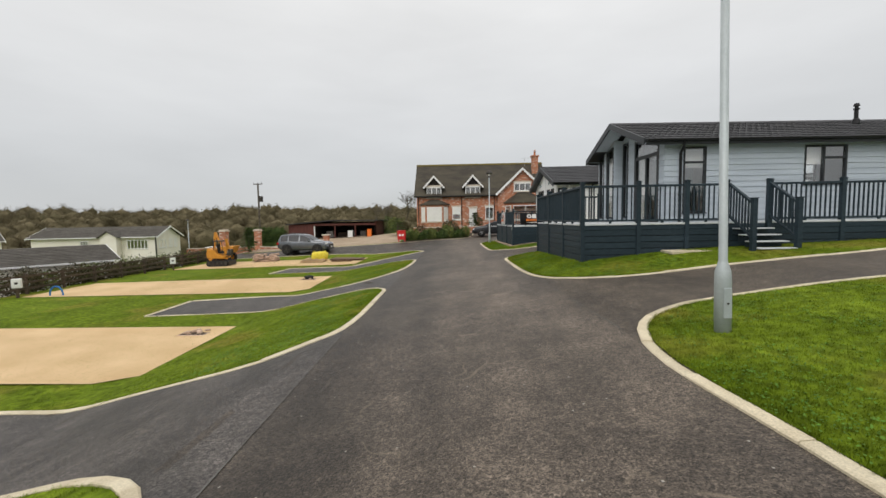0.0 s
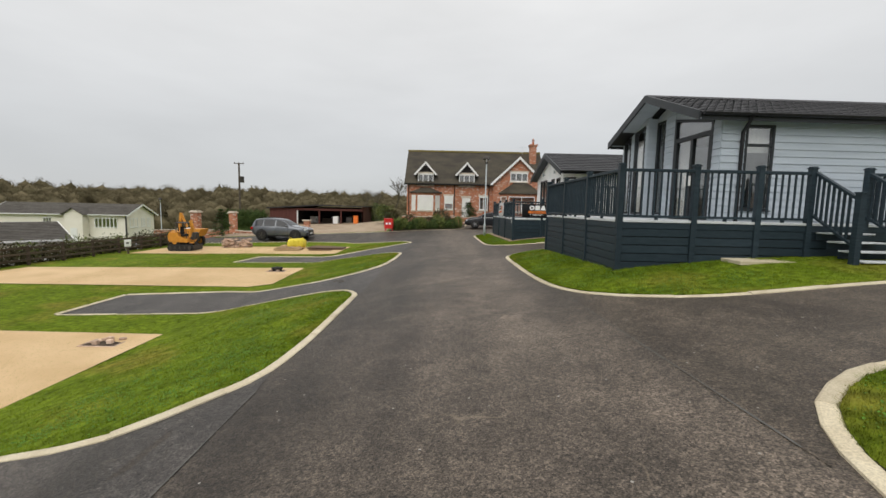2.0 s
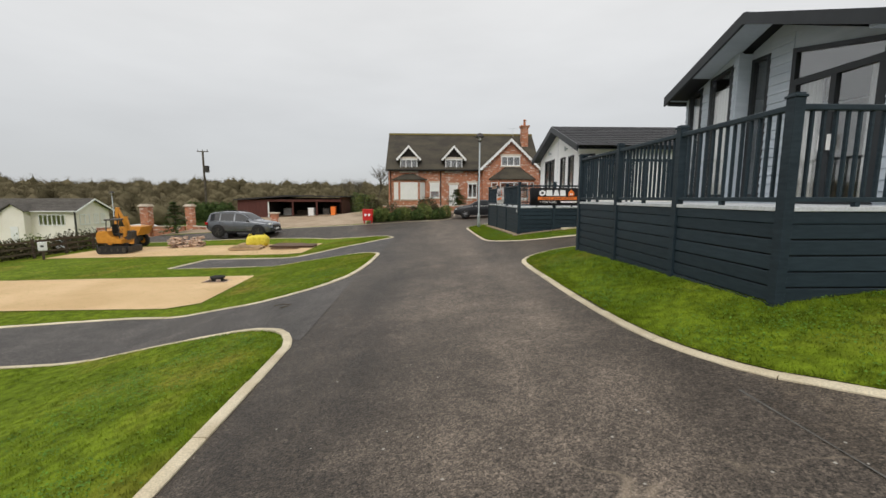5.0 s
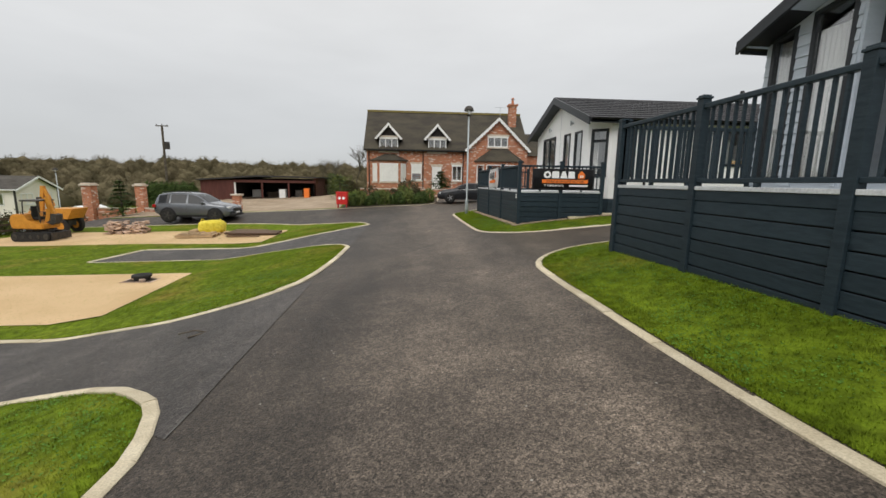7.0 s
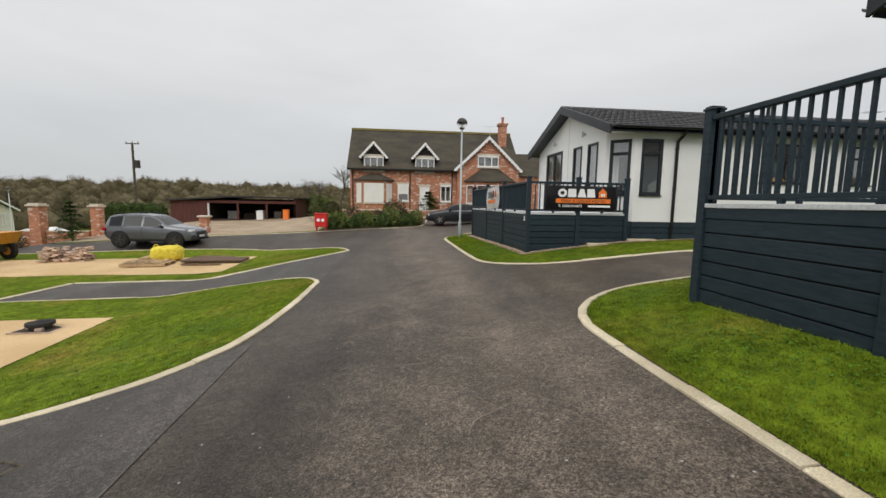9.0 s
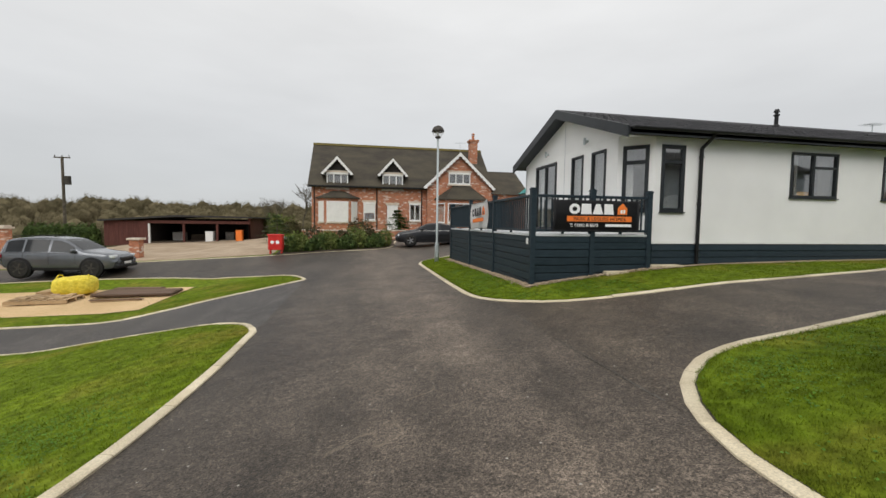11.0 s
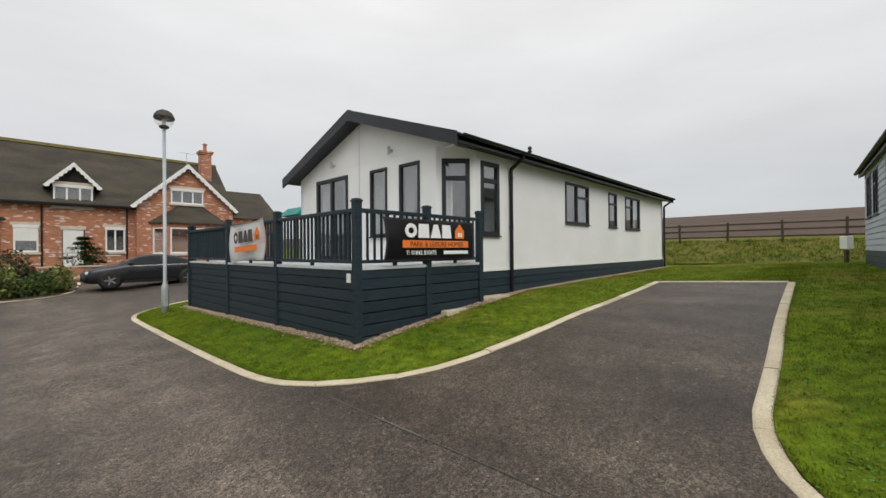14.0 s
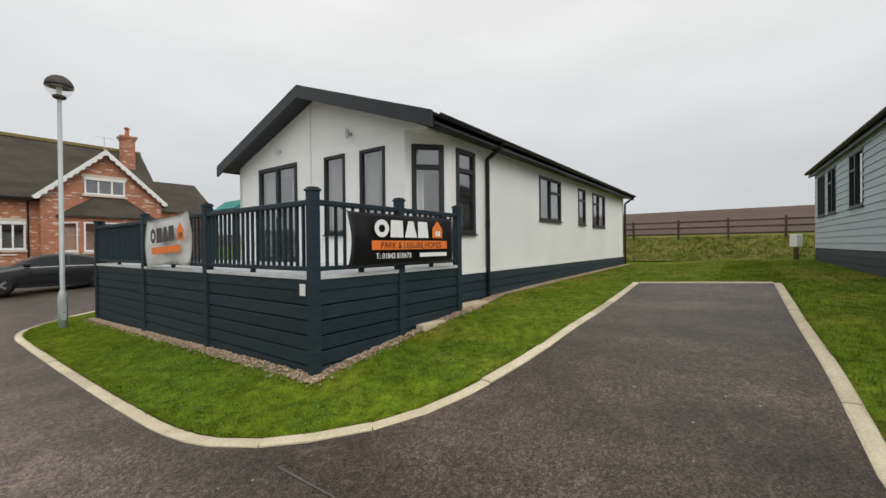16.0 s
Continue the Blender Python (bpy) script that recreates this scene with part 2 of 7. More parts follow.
    both = nt.nodes.new("ShaderNodeMath")
    both.operation = 'MULTIPLY'
    ln(g.outputs[0], both.inputs[0])
    ln(near.outputs[0], both.inputs[1])
    mx = nt.nodes.new("ShaderNodeMix")
    mx.data_type = 'RGBA'
    ln(both.outputs[0], mx.inputs[0])
    ln(last, mx.inputs[6])
    mx.inputs[7].default_value = (0.36, 0.34, 0.30, 1)
    ln(mx.outputs[2], b.inputs["Base Color"])
    return m


def grass_mat(name, dark, light, yellow):
    m = mat(name, dark, light, scale=1.1, rough=0.9, bump=0.5, bscale=45, fine=0.2, spec=0.08, world_co=True)
    nt = m.node_tree
    b = nt.nodes["Principled BSDF"]
    old = b.inputs["Base Color"].links[0].from_socket
    geo = nt.nodes.new("ShaderNodeNewGeometry")
    ns = nt.nodes.new("ShaderNodeTexNoise")
    ns.inputs["Scale"].default_value, ns.inputs["Detail"].default_value = 0.55, 7
    nt.links.new(geo.outputs["Position"], ns.inputs[0])
    rs = nt.nodes.new("ShaderNodeMapRange")
    rs.inputs[1].default_value, rs.inputs[2].default_value = 0.52, 0.76
    nt.links.new(ns.outputs[0], rs.inputs[0])
    mx = nt.nodes.new("ShaderNodeMix")
    mx.data_type = 'RGBA'
    nt.links.new(rs.outputs[0], mx.inputs[0])
    nt.links.new(old, mx.inputs[6])
    mx.inputs[7].default_value = (*yellow, 1)
    # tufts a hand wide, some lush and some thin
    tf = nt.nodes.new("ShaderNodeTexNoise")
    tf.inputs["Scale"].default_value, tf.inputs["Detail"].default_value = 7.0, 4
    nt.links.new(geo.outputs["Position"], tf.inputs[0])
    tr = nt.nodes.new("ShaderNodeMapRange")
    tr.inputs[1].default_value, tr.inputs[2].default_value, tr.inputs[3].default_value, tr.inputs[4].default_value = .34, .66, .66, 1.3
    nt.links.new(tf.outputs[0], tr.inputs[0])
    mt = nt.nodes.new("ShaderNodeMix")
    mt.data_type, mt.blend_type = 'RGBA', 'MULTIPLY'
    mt.inputs[0].default_value = 1.0
    nt.links.new(mx.outputs[2], mt.inputs[6])
    nt.links.new(tr.outputs[0], mt.inputs[7])
    nt.links.new(mt.outputs[2], b.inputs["Base Color"])
    return m


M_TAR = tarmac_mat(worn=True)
M_TAR2 = tarmac_mat("brownish_tarmac", (0.051, 0.040, 0.030), (0.074, 0.059, 0.044))
M_TAR3 = tarmac_mat("smooth_grey_tarmac", (0.045, 0.040, 0.036), (0.060, 0.053, 0.048))
M_GRASS = grass_mat("grass_turf", (0.092, 0.136, 0.008), (0.140, 0.195, 0.013), (0.20, 0.165, 0.03))
M_KERB = mat("concrete_kerb", (0.52, 0.445, 0.31), (0.66, 0.585, 0.43), scale=2.5, rough=0.85, bump=0.5, bscale=70, fine=0.18, island=0.12, world_co=True)
M_PAD = mat("sand_concrete_pad", (0.54, 0.375, 0.195), (0.66, 0.475, 0.27), scale=0.5, rough=0.9, bump=0.4, bscale=30, fine=0.08, world_co=True)
M_ANTH = mat("anthracite_composite", (0.018, 0.030, 0.039), (0.027, 0.042, 0.053), scale=5, rough=0.5, spec=0.2, bump=0.15, bscale=25, fine=0.1, stretch=(1, 1, 6), island=0.12)
M_FRAME = mat("dark_grey_upvc", (0.020, 0.023, 0.026), (0.026, 0.030, 0.034), rough=0.4, fine=0.05)
M_WHITE = mat("white_render_panel", (0.80, 0.80, 0.79), (0.86, 0.86, 0.85), scale=0.8, rough=0.6, bump=0.12, bscale=180, fine=0.03)
M_TRIMW = mat("white_upvc", (0.78, 0.78, 0.76), (0.84, 0.84, 0.82), rough=0.4, fine=0.03)
M_CLAD = mat("pale_grey_cladding", (0.38, 0.43, 0.48), (0.44, 0.49, 0.54), scale=2, rough=0.55, bump=0.25, bscale=40, fine=0.05, stretch=(0.3, 0.3, 4), island=0.05)
M_ROOF = mat("charcoal_roof_tile", (0.028, 0.028, 0.031), (0.046, 0.046, 0.050), scale=2, rough=0.6, bump=0.3, bscale=50, fine=0.2, island=0.2)
M_GUTTER = mat("black_gutter_plastic", (0.012, 0.012, 0.013), rough=0.4, fine=0.05, spec=0.25)
M_GLASS = glass_mat("window_glass", ior=2.1)
M_DECK = mat("pale_grey_deck_edge", (0.50, 0.52, 0.54), (0.60, 0.62, 0.63), rough=0.6, bump=0.2, bscale=40)
M_INT = mat("interior_paint", (0.55, 0.53, 0.50), (0.62, 0.60, 0.56), rough=0.9)
M_CURT = mat("sheer_curtain", (0.72, 0.72, 0.70), (0.8, 0.8, 0.78), scale=8, rough=0.9, stretch=(6, 6, 0.3))
M_GALV = mat("galvanised_steel", (0.40, 0.44, 0.45), (0.46, 0.50, 0.51), scale=2.5, rough=0.5, metal=0.25, bump=0.03, bscale=40, fine=0.04)


# ---- the lie of the land ----
LAND = [
    (-160, (0,), (-11.0,)), (-60, (0,), (-5.6,)), (-26, (0,), (-4.4,)),
    (-21.5, (0, 33, 38, 57, 90), (-2.0, -2.0, -1.75, -1.2, -3)),
    (-12, (0, 12, 22, 33, 35.5, 38, 57, 90), (-2.15, -2.1, -1.83, -1.8, -1.52, -1.12, -0.95, -2)),
    (-7, (0, 12, 22, 33, 35.5, 38, 54, 90), (-2.1, -2.05, -1.78, -1.75, -1.4, -0.92, -0.15, -1)),
    (-2.4, (-10, 0, 13, 23, 30, 35, 38.5, 54, 90), (-0.45, -0.6, -0.87, -0.95, -1.0, -0.95, -0.65, -0.05, -0.5)),
    (2.3, (-10, 0, 5, 17.7, 23, 30, 37, 40, 54), (0.1, 0, -0.08, -0.35, -0.42, -0.5, -0.56, -0.5, 0.0)),
    (3.4, (-10, 0, 5, 9, 10.9, 16.5, 17.7, 19, 21.5, 23, 30, 37, 40, 54), (0.22, 0.12, 0.02, -0.02, 0.14, -0.02, -0.2, -0.24, -0.26, -0.19, -0.38, -0.48, -0.45, 0.0)),
    (6, (-10, 9, 10.6, 16, 18, 21, 22.7, 30, 40, 54), (0.4, 0.28, 0.42, 0.25, 0.1, 0.04, 0.1, -0.05, -0.2, 0.1)),
    (11, (-10, 0, 9, 18.6, 21, 23, 30, 54), (0.8, 0.75, 0.65, 0.43, 0.28, 0.2, 0.15, 0.2)),
    (20, (0, 9, 16.7, 23, 30, 54), (1.1, 0.95, 0.6, 0.3, 0.3, 0.4)),
    (27, (0, 30), (1.4, 1.4)), (33, (0,), (1.85,)), (60, (0,), (4.2,)), (130, (0,), (10.2,)), (260, (0,), (13.5,)),
]
LX = [k[0] for k in LAND]


# heights on a fine grid, softened across the slope, for quick look-up
GX0, GX1, GY0, GY1, GST = -40.0, 40.0, -20.0, 66.0, 0.2
g_xs, g_ys = np.arange(GX0, GX1 + .01, GST), np.arange(GY0, GY1 + .01, GST)


def columns(ys):
    return np.array([np.interp(ys, k[1], k[2]) for k in LAND])


g_cols = columns(g_ys)
g_raw = np.array([[0.0]])
g_raw = np.stack([np.interp(g_xs, LX, g_cols[:, j]) for j in range(len(g_ys))], axis=1)
g_pad = np.pad(g_raw, ((2, 2), (0, 0)), mode="edge")
GRID = (g_pad[:-4] + 2 * g_pad[2:-2] + g_pad[4:]) / 4


def terr(x, y):
    if GX0 < x < GX1 - GST and GY0 < y < GY1 - GST:
        u, v = (x - GX0) / GST, (y - GY0) / GST
        i, j = int(u), int(v)
        u, v = u - i, v - j
        return float((GRID[i, j] * (1 - u) + GRID[i + 1, j] * u) * (1 - v) + (GRID[i, j + 1] * (1 - u) + GRID[i + 1, j + 1] * u) * v)
    return float(np.interp(x, LX, [np.interp(y, k[1], k[2]) for k in LAND]))


def axis(a, b, fine_a, fine_b, step, grow):
    vals = list(np.arange(fine_a, fine_b + 1e-6, step))
    v, s = fine_a, step
    while v > a:
        s *= grow
        v -= s
        vals.insert(0, max(v, a))
    v, s = fine_b, step
    while v < b:
        s *= grow
        v += s
        vals.append(min(v, b))
    return vals


def sheet(name, xs, ys, dz, material, inside=None):
    verts, faces, idx = [], [], {}
    for i, x in enumerate(xs):
        for j, y in enumerate(ys):
            idx[i, j] = len(verts)
            verts.append((x, y, terr(x, y) + dz))
    for i in range(len(xs) - 1):
        for j in range(len(ys) - 1):
            faces.append((idx[i, j], idx[i + 1, j], idx[i + 1, j + 1], idx[i, j + 1]))
    me = bpy.data.meshes.new(name)
    me.from_pydata(verts, [], faces)
    me.materials.append(material)
    me.shade_smooth()
    return new(name, me)


def smooth_line(pts, step=0.3):
    """Catmull-Rom through the plan points, evenly stepped."""
    P = [Vector(p) for p in pts]
    P = [P[0] * 2 - P[1]] + P + [P[-1] * 2 - P[-2]]
    out = []
    for i in range(1, len(P) - 2):
        n = max(1, int((P[i + 1] - P[i]).length / step))
        for k in range(n):
            t = k / n
            a, b, c, d = P[i - 1], P[i], P[i + 1], P[i + 2]
            out.append(0.5 * ((2 * b) + (c - a) * t + (2 * a - 5 * b + 4 * c - d) * t * t + (3 * b - a - 3 * c + d) * t ** 3))
    out.append(P[-2])
    return out


def inside_poly(x, y, poly):
    r, n = False, len(poly)
    for i in range(n):
        x0, y0 = poly[i][0], poly[i][1]
        x1, y1 = poly[i - 1][0], poly[i - 1][1]
        if (y0 > y) != (y1 > y) and x < (x1 - x0) * (y - y0) / (y1 - y0) + x0:
            r = not r
    return r


def patch(name, outline, dz, material, step=0.6, wobble=0.0):
    """A piece of ground with this outline in plan, laid on the land."""
    from mathutils import geometry
    outline = [Vector((p[0], p[1])) for p in outline]
    n = len(outline)
    pts = list(outline)
    x0, x1 = min(p.x for p in outline), max(p.x for p in outline)
    y0, y1 = min(p.y for p in outline), max(p.y for p in outline)
    for x in np.arange(x0 + step / 2, x1, step):
        for y in np.arange(y0 + step / 2, y1, step):
            if inside_poly(x, y, outline):
                pts.append(Vector((x + random.uniform(-.1, .1) * step, y + random.uniform(-.1, .1) * step)))
    vs, es, fs, *_ = geometry.delaunay_2d_cdt(pts, [(i, (i + 1) % n) for i in range(n)], [list(range(n))], 1, 1e-4)
    me = bpy.data.meshes.new(name)
    me.from_pydata([(v.x, v.y, terr(v.x, v.y) + dz + (noise.noise((v.x * .7, v.y * .7, 3)) * wobble)) for v in vs], [], [list(f) for f in fs])
    bm = bmesh.new()
    bm.from_mesh(me)
    for f in bm.faces:
        if f.normal.z < 0:
            f.normal_flip()
    bm.to_mesh(me)
    bm.free()
    me.materials.append(material)
    me.shade_smooth()
    return new(name, me)


def structure(ob, label, category):
    return tagged(ob, label, category, kind="structure")


structure(sheet("ground", axis(-900, 900, -30, 30, 1.5, 1.35), axis(-400, 1500, -20, 62, 1.5, 1.35), -0.16, M_GRASS), "grassy ground sloping down towards a wooded valley", "ground")
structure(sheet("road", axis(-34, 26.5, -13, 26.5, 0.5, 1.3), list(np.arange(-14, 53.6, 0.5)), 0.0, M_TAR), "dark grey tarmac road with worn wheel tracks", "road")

# outline of the lawns, as plan points
BAY = [(-2.12, -0.75), (-2.22, -0.4), (-2.39, -0.02), (-2.58, 0.26), (-2.82, 0.49), (-3.21, 0.8), (-3.68, 1.03), (-4.46, 1.23), (-5.4, 1.42), (-6.8, 1.55), (-8.2, 1.45), (-11.3, 1.2)]
BAY_N = [(-11.15, 3.6), (-7.9, 4.2), (-6.2, 3.95), (-5.2, 3.75), (-4.4, 3.6), (-3.6, 3.6), (-3.05, 3.8), (-2.6, 4.1), (-2.25, 4.9), (-2.17, 7.0)]


def bay(y0):
    return [(x, y0 + y) for x, y in BAY], [(x, y0 + y) for x, y in BAY_N]


s0 = [(-2.05, -14), (-2.1, -6), (-2.13, 0), (-2.16, 2.3), (-2.24, 2.66), (-2.42, 2.87), (-2.68, 3.08), (-3.05, 3.29), (-3.46, 3.45), (-4.1, 3.58), (-5.5, 3.8), (-8.2, 4.05), (-11.3, 4.0)]
n0 = [(-11.15, 6.4), (-9.0, 6.85), (-7.1, 6.88), (-6.1, 6.85), (-4.9, 6.65), (-3.75, 6.4), (-3.2, 6.38), (-2.8, 6.55), (-2.36, 6.95), (-2.10, 7.5), (-2.02, 8.6), (-2.03, 9.7), (-2.06, 10.8), (-2.1, 11.8)]
s1, n1 = bay(13.1)
n1 = n1[:5] + [(-3.6, 16.85), (-3.03, 17.07), (-2.71, 17.36), (-2.44, 17.75), (-2.29, 18.4), (-2.19, 19.3), (-2.12, 20.5), (-2.12, 21.8)]
s2, n2 = bay(23.1)
n2 = [(-11.0, 26.8), (-7.3, 27.1), (-5.9, 27.6), (-5.0, 28.2), (-3.6, 28.85), (-2.75, 29.15)]
north = [(-2.28, 29.5), (-2.4, 30.3), (-3.4, 32.2), (-5.4, 33.8), (-8.2, 34.7), (-12, 34.95), (-17, 34.9), (-21.5, 34.8)]
K1 = [(2.0, -14), (2.02, -5), (2.08, 0.8), (2.07, 2.4), (2.03, 3.2), (2.02, 3.85), (2.11, 4.55), (2.27, 5.03), (2.64, 5.6), (3.3, 6.05), (3.9, 6.2), (4.6, 6.28), (6.4, 6.35), (13.0, 6.45)]
K2 = [(13.0, 9.1), (9.0, 8.85), (6.3, 8.7), (4.5, 8.7), (3.5, 8.93), (2.8, 9.33), (2.45, 9.75), (2.2, 10.3), (2.03, 11.2), (1.98, 13.0), (2.0, 15.5), (2.05, 16.7), (2.16, 17.1), (2.31, 17.41), (2.54, 17.73), (2.75, 17.92), (3.06, 18.13), (3.3, 18.23), (3.59, 18.31), (3.9, 18.35), (4.47, 18.36), (5.3, 18.38), (6.6, 18.43), (8.0, 18.47), (10.6, 18.52)]
K3 = [(10.9, 20.95), (8.5, 20.85), (6.8, 20.82), (5.2, 20.86), (4.4, 20.94), (3.75, 21.04), (3.3, 21.18), (2.88, 21.42), (2.52, 21.75), (2.26, 22.08), (2.06, 22.5), (1.94, 23.1), (1.9, 24.2), (1.88, 26.7), (1.88, 29.0), (1.93, 30.7), (2.3, 31.6), (3.4, 32.3), (6, 32.6), (14, 32.8)]
lines_left = []
for l in (s0, n0 + s1, n1 + s2, n2 + north):
    if lines_left:
        lines_left.append([lines_left[-1][-1], Vector(l[0])])
    lines_left.append(smooth_line(l))
k1, k2, k3 = smooth_line(K1), smooth_line(K2), smooth_line(K3)
k2_end = [k2[-1], k2[-1].lerp(k3[0], 0.5), k3[0]]
left_bays = []
for k in (0, 2, 4):
    south = [tuple(p) for p in lines_left[k] if p.y > (2.3, 12.6, 22.6)[k // 2]]
    norths = [tuple(p) for p in lines_left[k + 2] if p.y < (7.6, 17.9, 29.4)[k // 2]]
    sm = ((-1.82, 2.4, -2.02, 6.9), (-2.08, 12.6, -2.2, 17.9), (-2.16, 22.9, -2.25, 29.2))[k // 2]
    left_bays.append([sm[:2]] + south + norths + [sm[2:]])
def inset(line, side, d):
    out = []
    for i, p in enumerate(line):
        t = (line[min(i + 1, len(line) - 1)] - line[max(i - 1, 0)]).normalized()
        out.append(p + Vector((-t.y, t.x)) * side * d)
    return out


IN = 0.128
lawn_left = [(-21.6, -14)] + [p for l in lines_left for p in (inset(l, 1, IN) if len(l) > 2 else [])]
lawn_k1 = inset(k1, -1, IN) + [(27, 6.45), (27, -14)]
lawn_k23 = inset(k2, -1, IN) + [k2[-1] + Vector((.14, -.1)), k3[0] + Vector((.14, .1))] + inset(k3, -1, IN) + [(27, 33), (27, 9.2)]
structure(patch("lawn_west", lawn_left, 0.014, M_GRASS, 0.6, 0.008), "mown green lawn banks between parking bays", "lawn")
structure(patch("lawn_south", lawn_k1, 0.014, M_GRASS, 0.6, 0.008), "mown lawn with yellowed patches beside the road", "lawn")
structure(patch("lawn_east", lawn_k23, 0.014, M_GRASS, 0.6, 0.008), "mown green lawn round the lodges", "lawn")

drive_1 = [(2.12, 4.9), (2.12, 9.9)] + [tuple(p) for p in reversed([p for p in k2 if p.x > 2.3 and p.y < 9.8])] + [tuple(p) for p in reversed([p for p in k1 if p.x > 2.25 and p.y > 4.8])]
drive_2 = [(2.2, 17.3)] + [(2.2, 21.9)] + [tuple(p) for p in reversed([p for p in k3 if p.x > 2.4 and p.y < 23])] + [tuple(p) for p in reversed([p for p in k2 if p.x > 2.35 and p.y > 17])]
for nm, o in (("drive_1", drive_1), ("drive_2", drive_2)):
    structure(patch(nm, o, 0.003, M_TAR2, 0.5), "brownish tarmac drive beside a park home", "drive")
for nm, l, y0, y1 in (("bay_1", left_bays[0], 0, 0), ("bay_2", left_bays[1], 0, 0), ("bay_3", left_bays[2], 0, 0)):
    structure(patch(nm, l, 0.003, M_TAR3, 0.5), "smooth dark grey tarmac parking bay", "parking bay")
M_SEAM = mat("sealed_joint", (0.10, 0.096, 0.088), (0.14, 0.135, 0.125), rough=.8, world_co=True)
for x0, y0, x1, y1 in ((-1.82, 2.4, -2.02, 6.9), (-2.08, 12.6, -2.2, 17.9), (-2.16, 22.9, -2.25, 29.2), (2.12, 5.1, 2.12, 9.7), (2.2, 17.5, 2.2, 21.7)):
    v, f = [], []
    for k in range(13):
        x, y = x0 + (x1 - x0) * k / 12, y0 + (y1 - y0) * k / 12
        w = .007 + .003 * math.sin(k * 1.7)
        for q in (x - w, x + w):
            v.append((q, y, terr(q, y) + .007))
        if k:
            f.append((2 * k - 2, 2 * k - 1, 2 * k + 1, 2 * k))
    me = bpy.data.meshes.new("road_joint")
    me.from_pydata(v, [], f)
    me.materials.append(M_SEAM)
    structure(new("road_joint", me), "thin pale sealed joint across the bay mouth", "joint")
KERB_W = 0.124


def kerb(name, line, side, label):
    """Pale edging laid piece by piece along the line; side +1 widens to its left."""
    top = root(name, pose(0, 0, 0), label, "kerb", kind="structure")
    piece, length = [line[0]], 0.0
    pieces = []
    for a, b in zip(line[:-1], line[1:]):
        length += (b - a).length
        piece.append(b)
        if length > 0.9:
            pieces.append(piece)
            piece, length = [b], 0.0
    if len(piece) > 1:
        pieces.append(piece)
    for pc in pieces:
        bm = bmesh.new()
        rings = []
        lift = random.uniform(-0.006, 0.008)
        for i, p in enumerate(pc):
            d = (pc[min(i + 1, len(pc) - 1)] - pc[max(i - 1, 0)]).normalized()
            nrm = Vector((-d.y, d.x)) * side
            q = p + d * (0.006 if i == 0 else (-0.006 if i == len(pc) - 1 else 0))
            z = terr(q.x, q.y) + lift
            e = q + nrm * KERB_W
            z2 = z + 0.002
            rings.append([bm.verts.new(v) for v in ((q.x, q.y, z - 0.1), (q.x, q.y, z + 0.012), (q.x + nrm.x * .018, q.y + nrm.y * .018, z + 0.022), (e.x - nrm.x * .012, e.y - nrm.y * .012, z2 + 0.024), (e.x, e.y, z2 + 0.014), (e.x, e.y, z2 - 0.1))])
        for a, b in zip(rings[:-1], rings[1:]):
            for k in range(5):
                bm.faces.new((a[k], a[k + 1], b[k + 1], b[k]))
        bm.faces.new(rings[0])
        bm.faces.new(rings[-1][::-1])
        part("kerb_stone", bm, M_KERB, top)
    return top


# ---- park homes ----
def wall_frame(p0, p1):
    p0, p1 = Vector((*p0, 0)), Vector((*p1, 0))
    d = (p1 - p0).normalized()
    m = Matrix.Identity(4)
    m.col[0][:3], m.col[1][:3], m.col[2][:3], m.col[3][:3] = d, Vector((-d.y, d.x, 0)), Vector((0, 0, 1)), p0
    return m, (p1 - p0).length


def wall_bm(length, z0, z1, holes, thick=0.12, u0=0.0):
    """One connected wall slab, with its openings cut through."""
    us = sorted({u0, length, *[h[0] for h in holes], *[h[1] for h in holes]})
    zs = sorted({z0, z1, *[min(h[2], z1) for h in holes], *[min(h[3], z1) for h in holes]})
    bm = bmesh.new()
    vs = {}

    def v(i, k, y):
        if (i, k, y) not in vs:
            vs[i, k, y] = bm.verts.new((us[i], y * thick, zs[k]))
        return vs[i, k, y]

    def solid(i, k):
        if not (0 <= i < len(us) - 1 and 0 <= k < len(zs) - 1):
            return False
        u, z = (us[i] + us[i + 1]) / 2, (zs[k] + zs[k + 1]) / 2
        return not any(h[0] < u < h[1] and h[2] < z < h[3] for h in holes)

    for i in range(len(us) - 1):
        for k in range(len(zs) - 1):
            if not solid(i, k):
                continue
            bm.faces.new((v(i, k, 0), v(i + 1, k, 0), v(i + 1, k + 1, 0), v(i, k + 1, 0)))
            bm.faces.new((v(i, k + 1, 1), v(i + 1, k + 1, 1), v(i + 1, k, 1), v(i, k, 1)))
            for di, dk, a, b in ((-1, 0, (i, k), (i, k + 1)), (1, 0, (i + 1, k), (i + 1, k + 1)), (0, -1, (i, k), (i + 1, k)), (0, 1, (i, k + 1), (i + 1, k + 1))):
                if not solid(i + di, k + dk):
                    bm.faces.new((v(*a, 0), v(*b, 0), v(*b, 1), v(*a, 1)))
    return bm


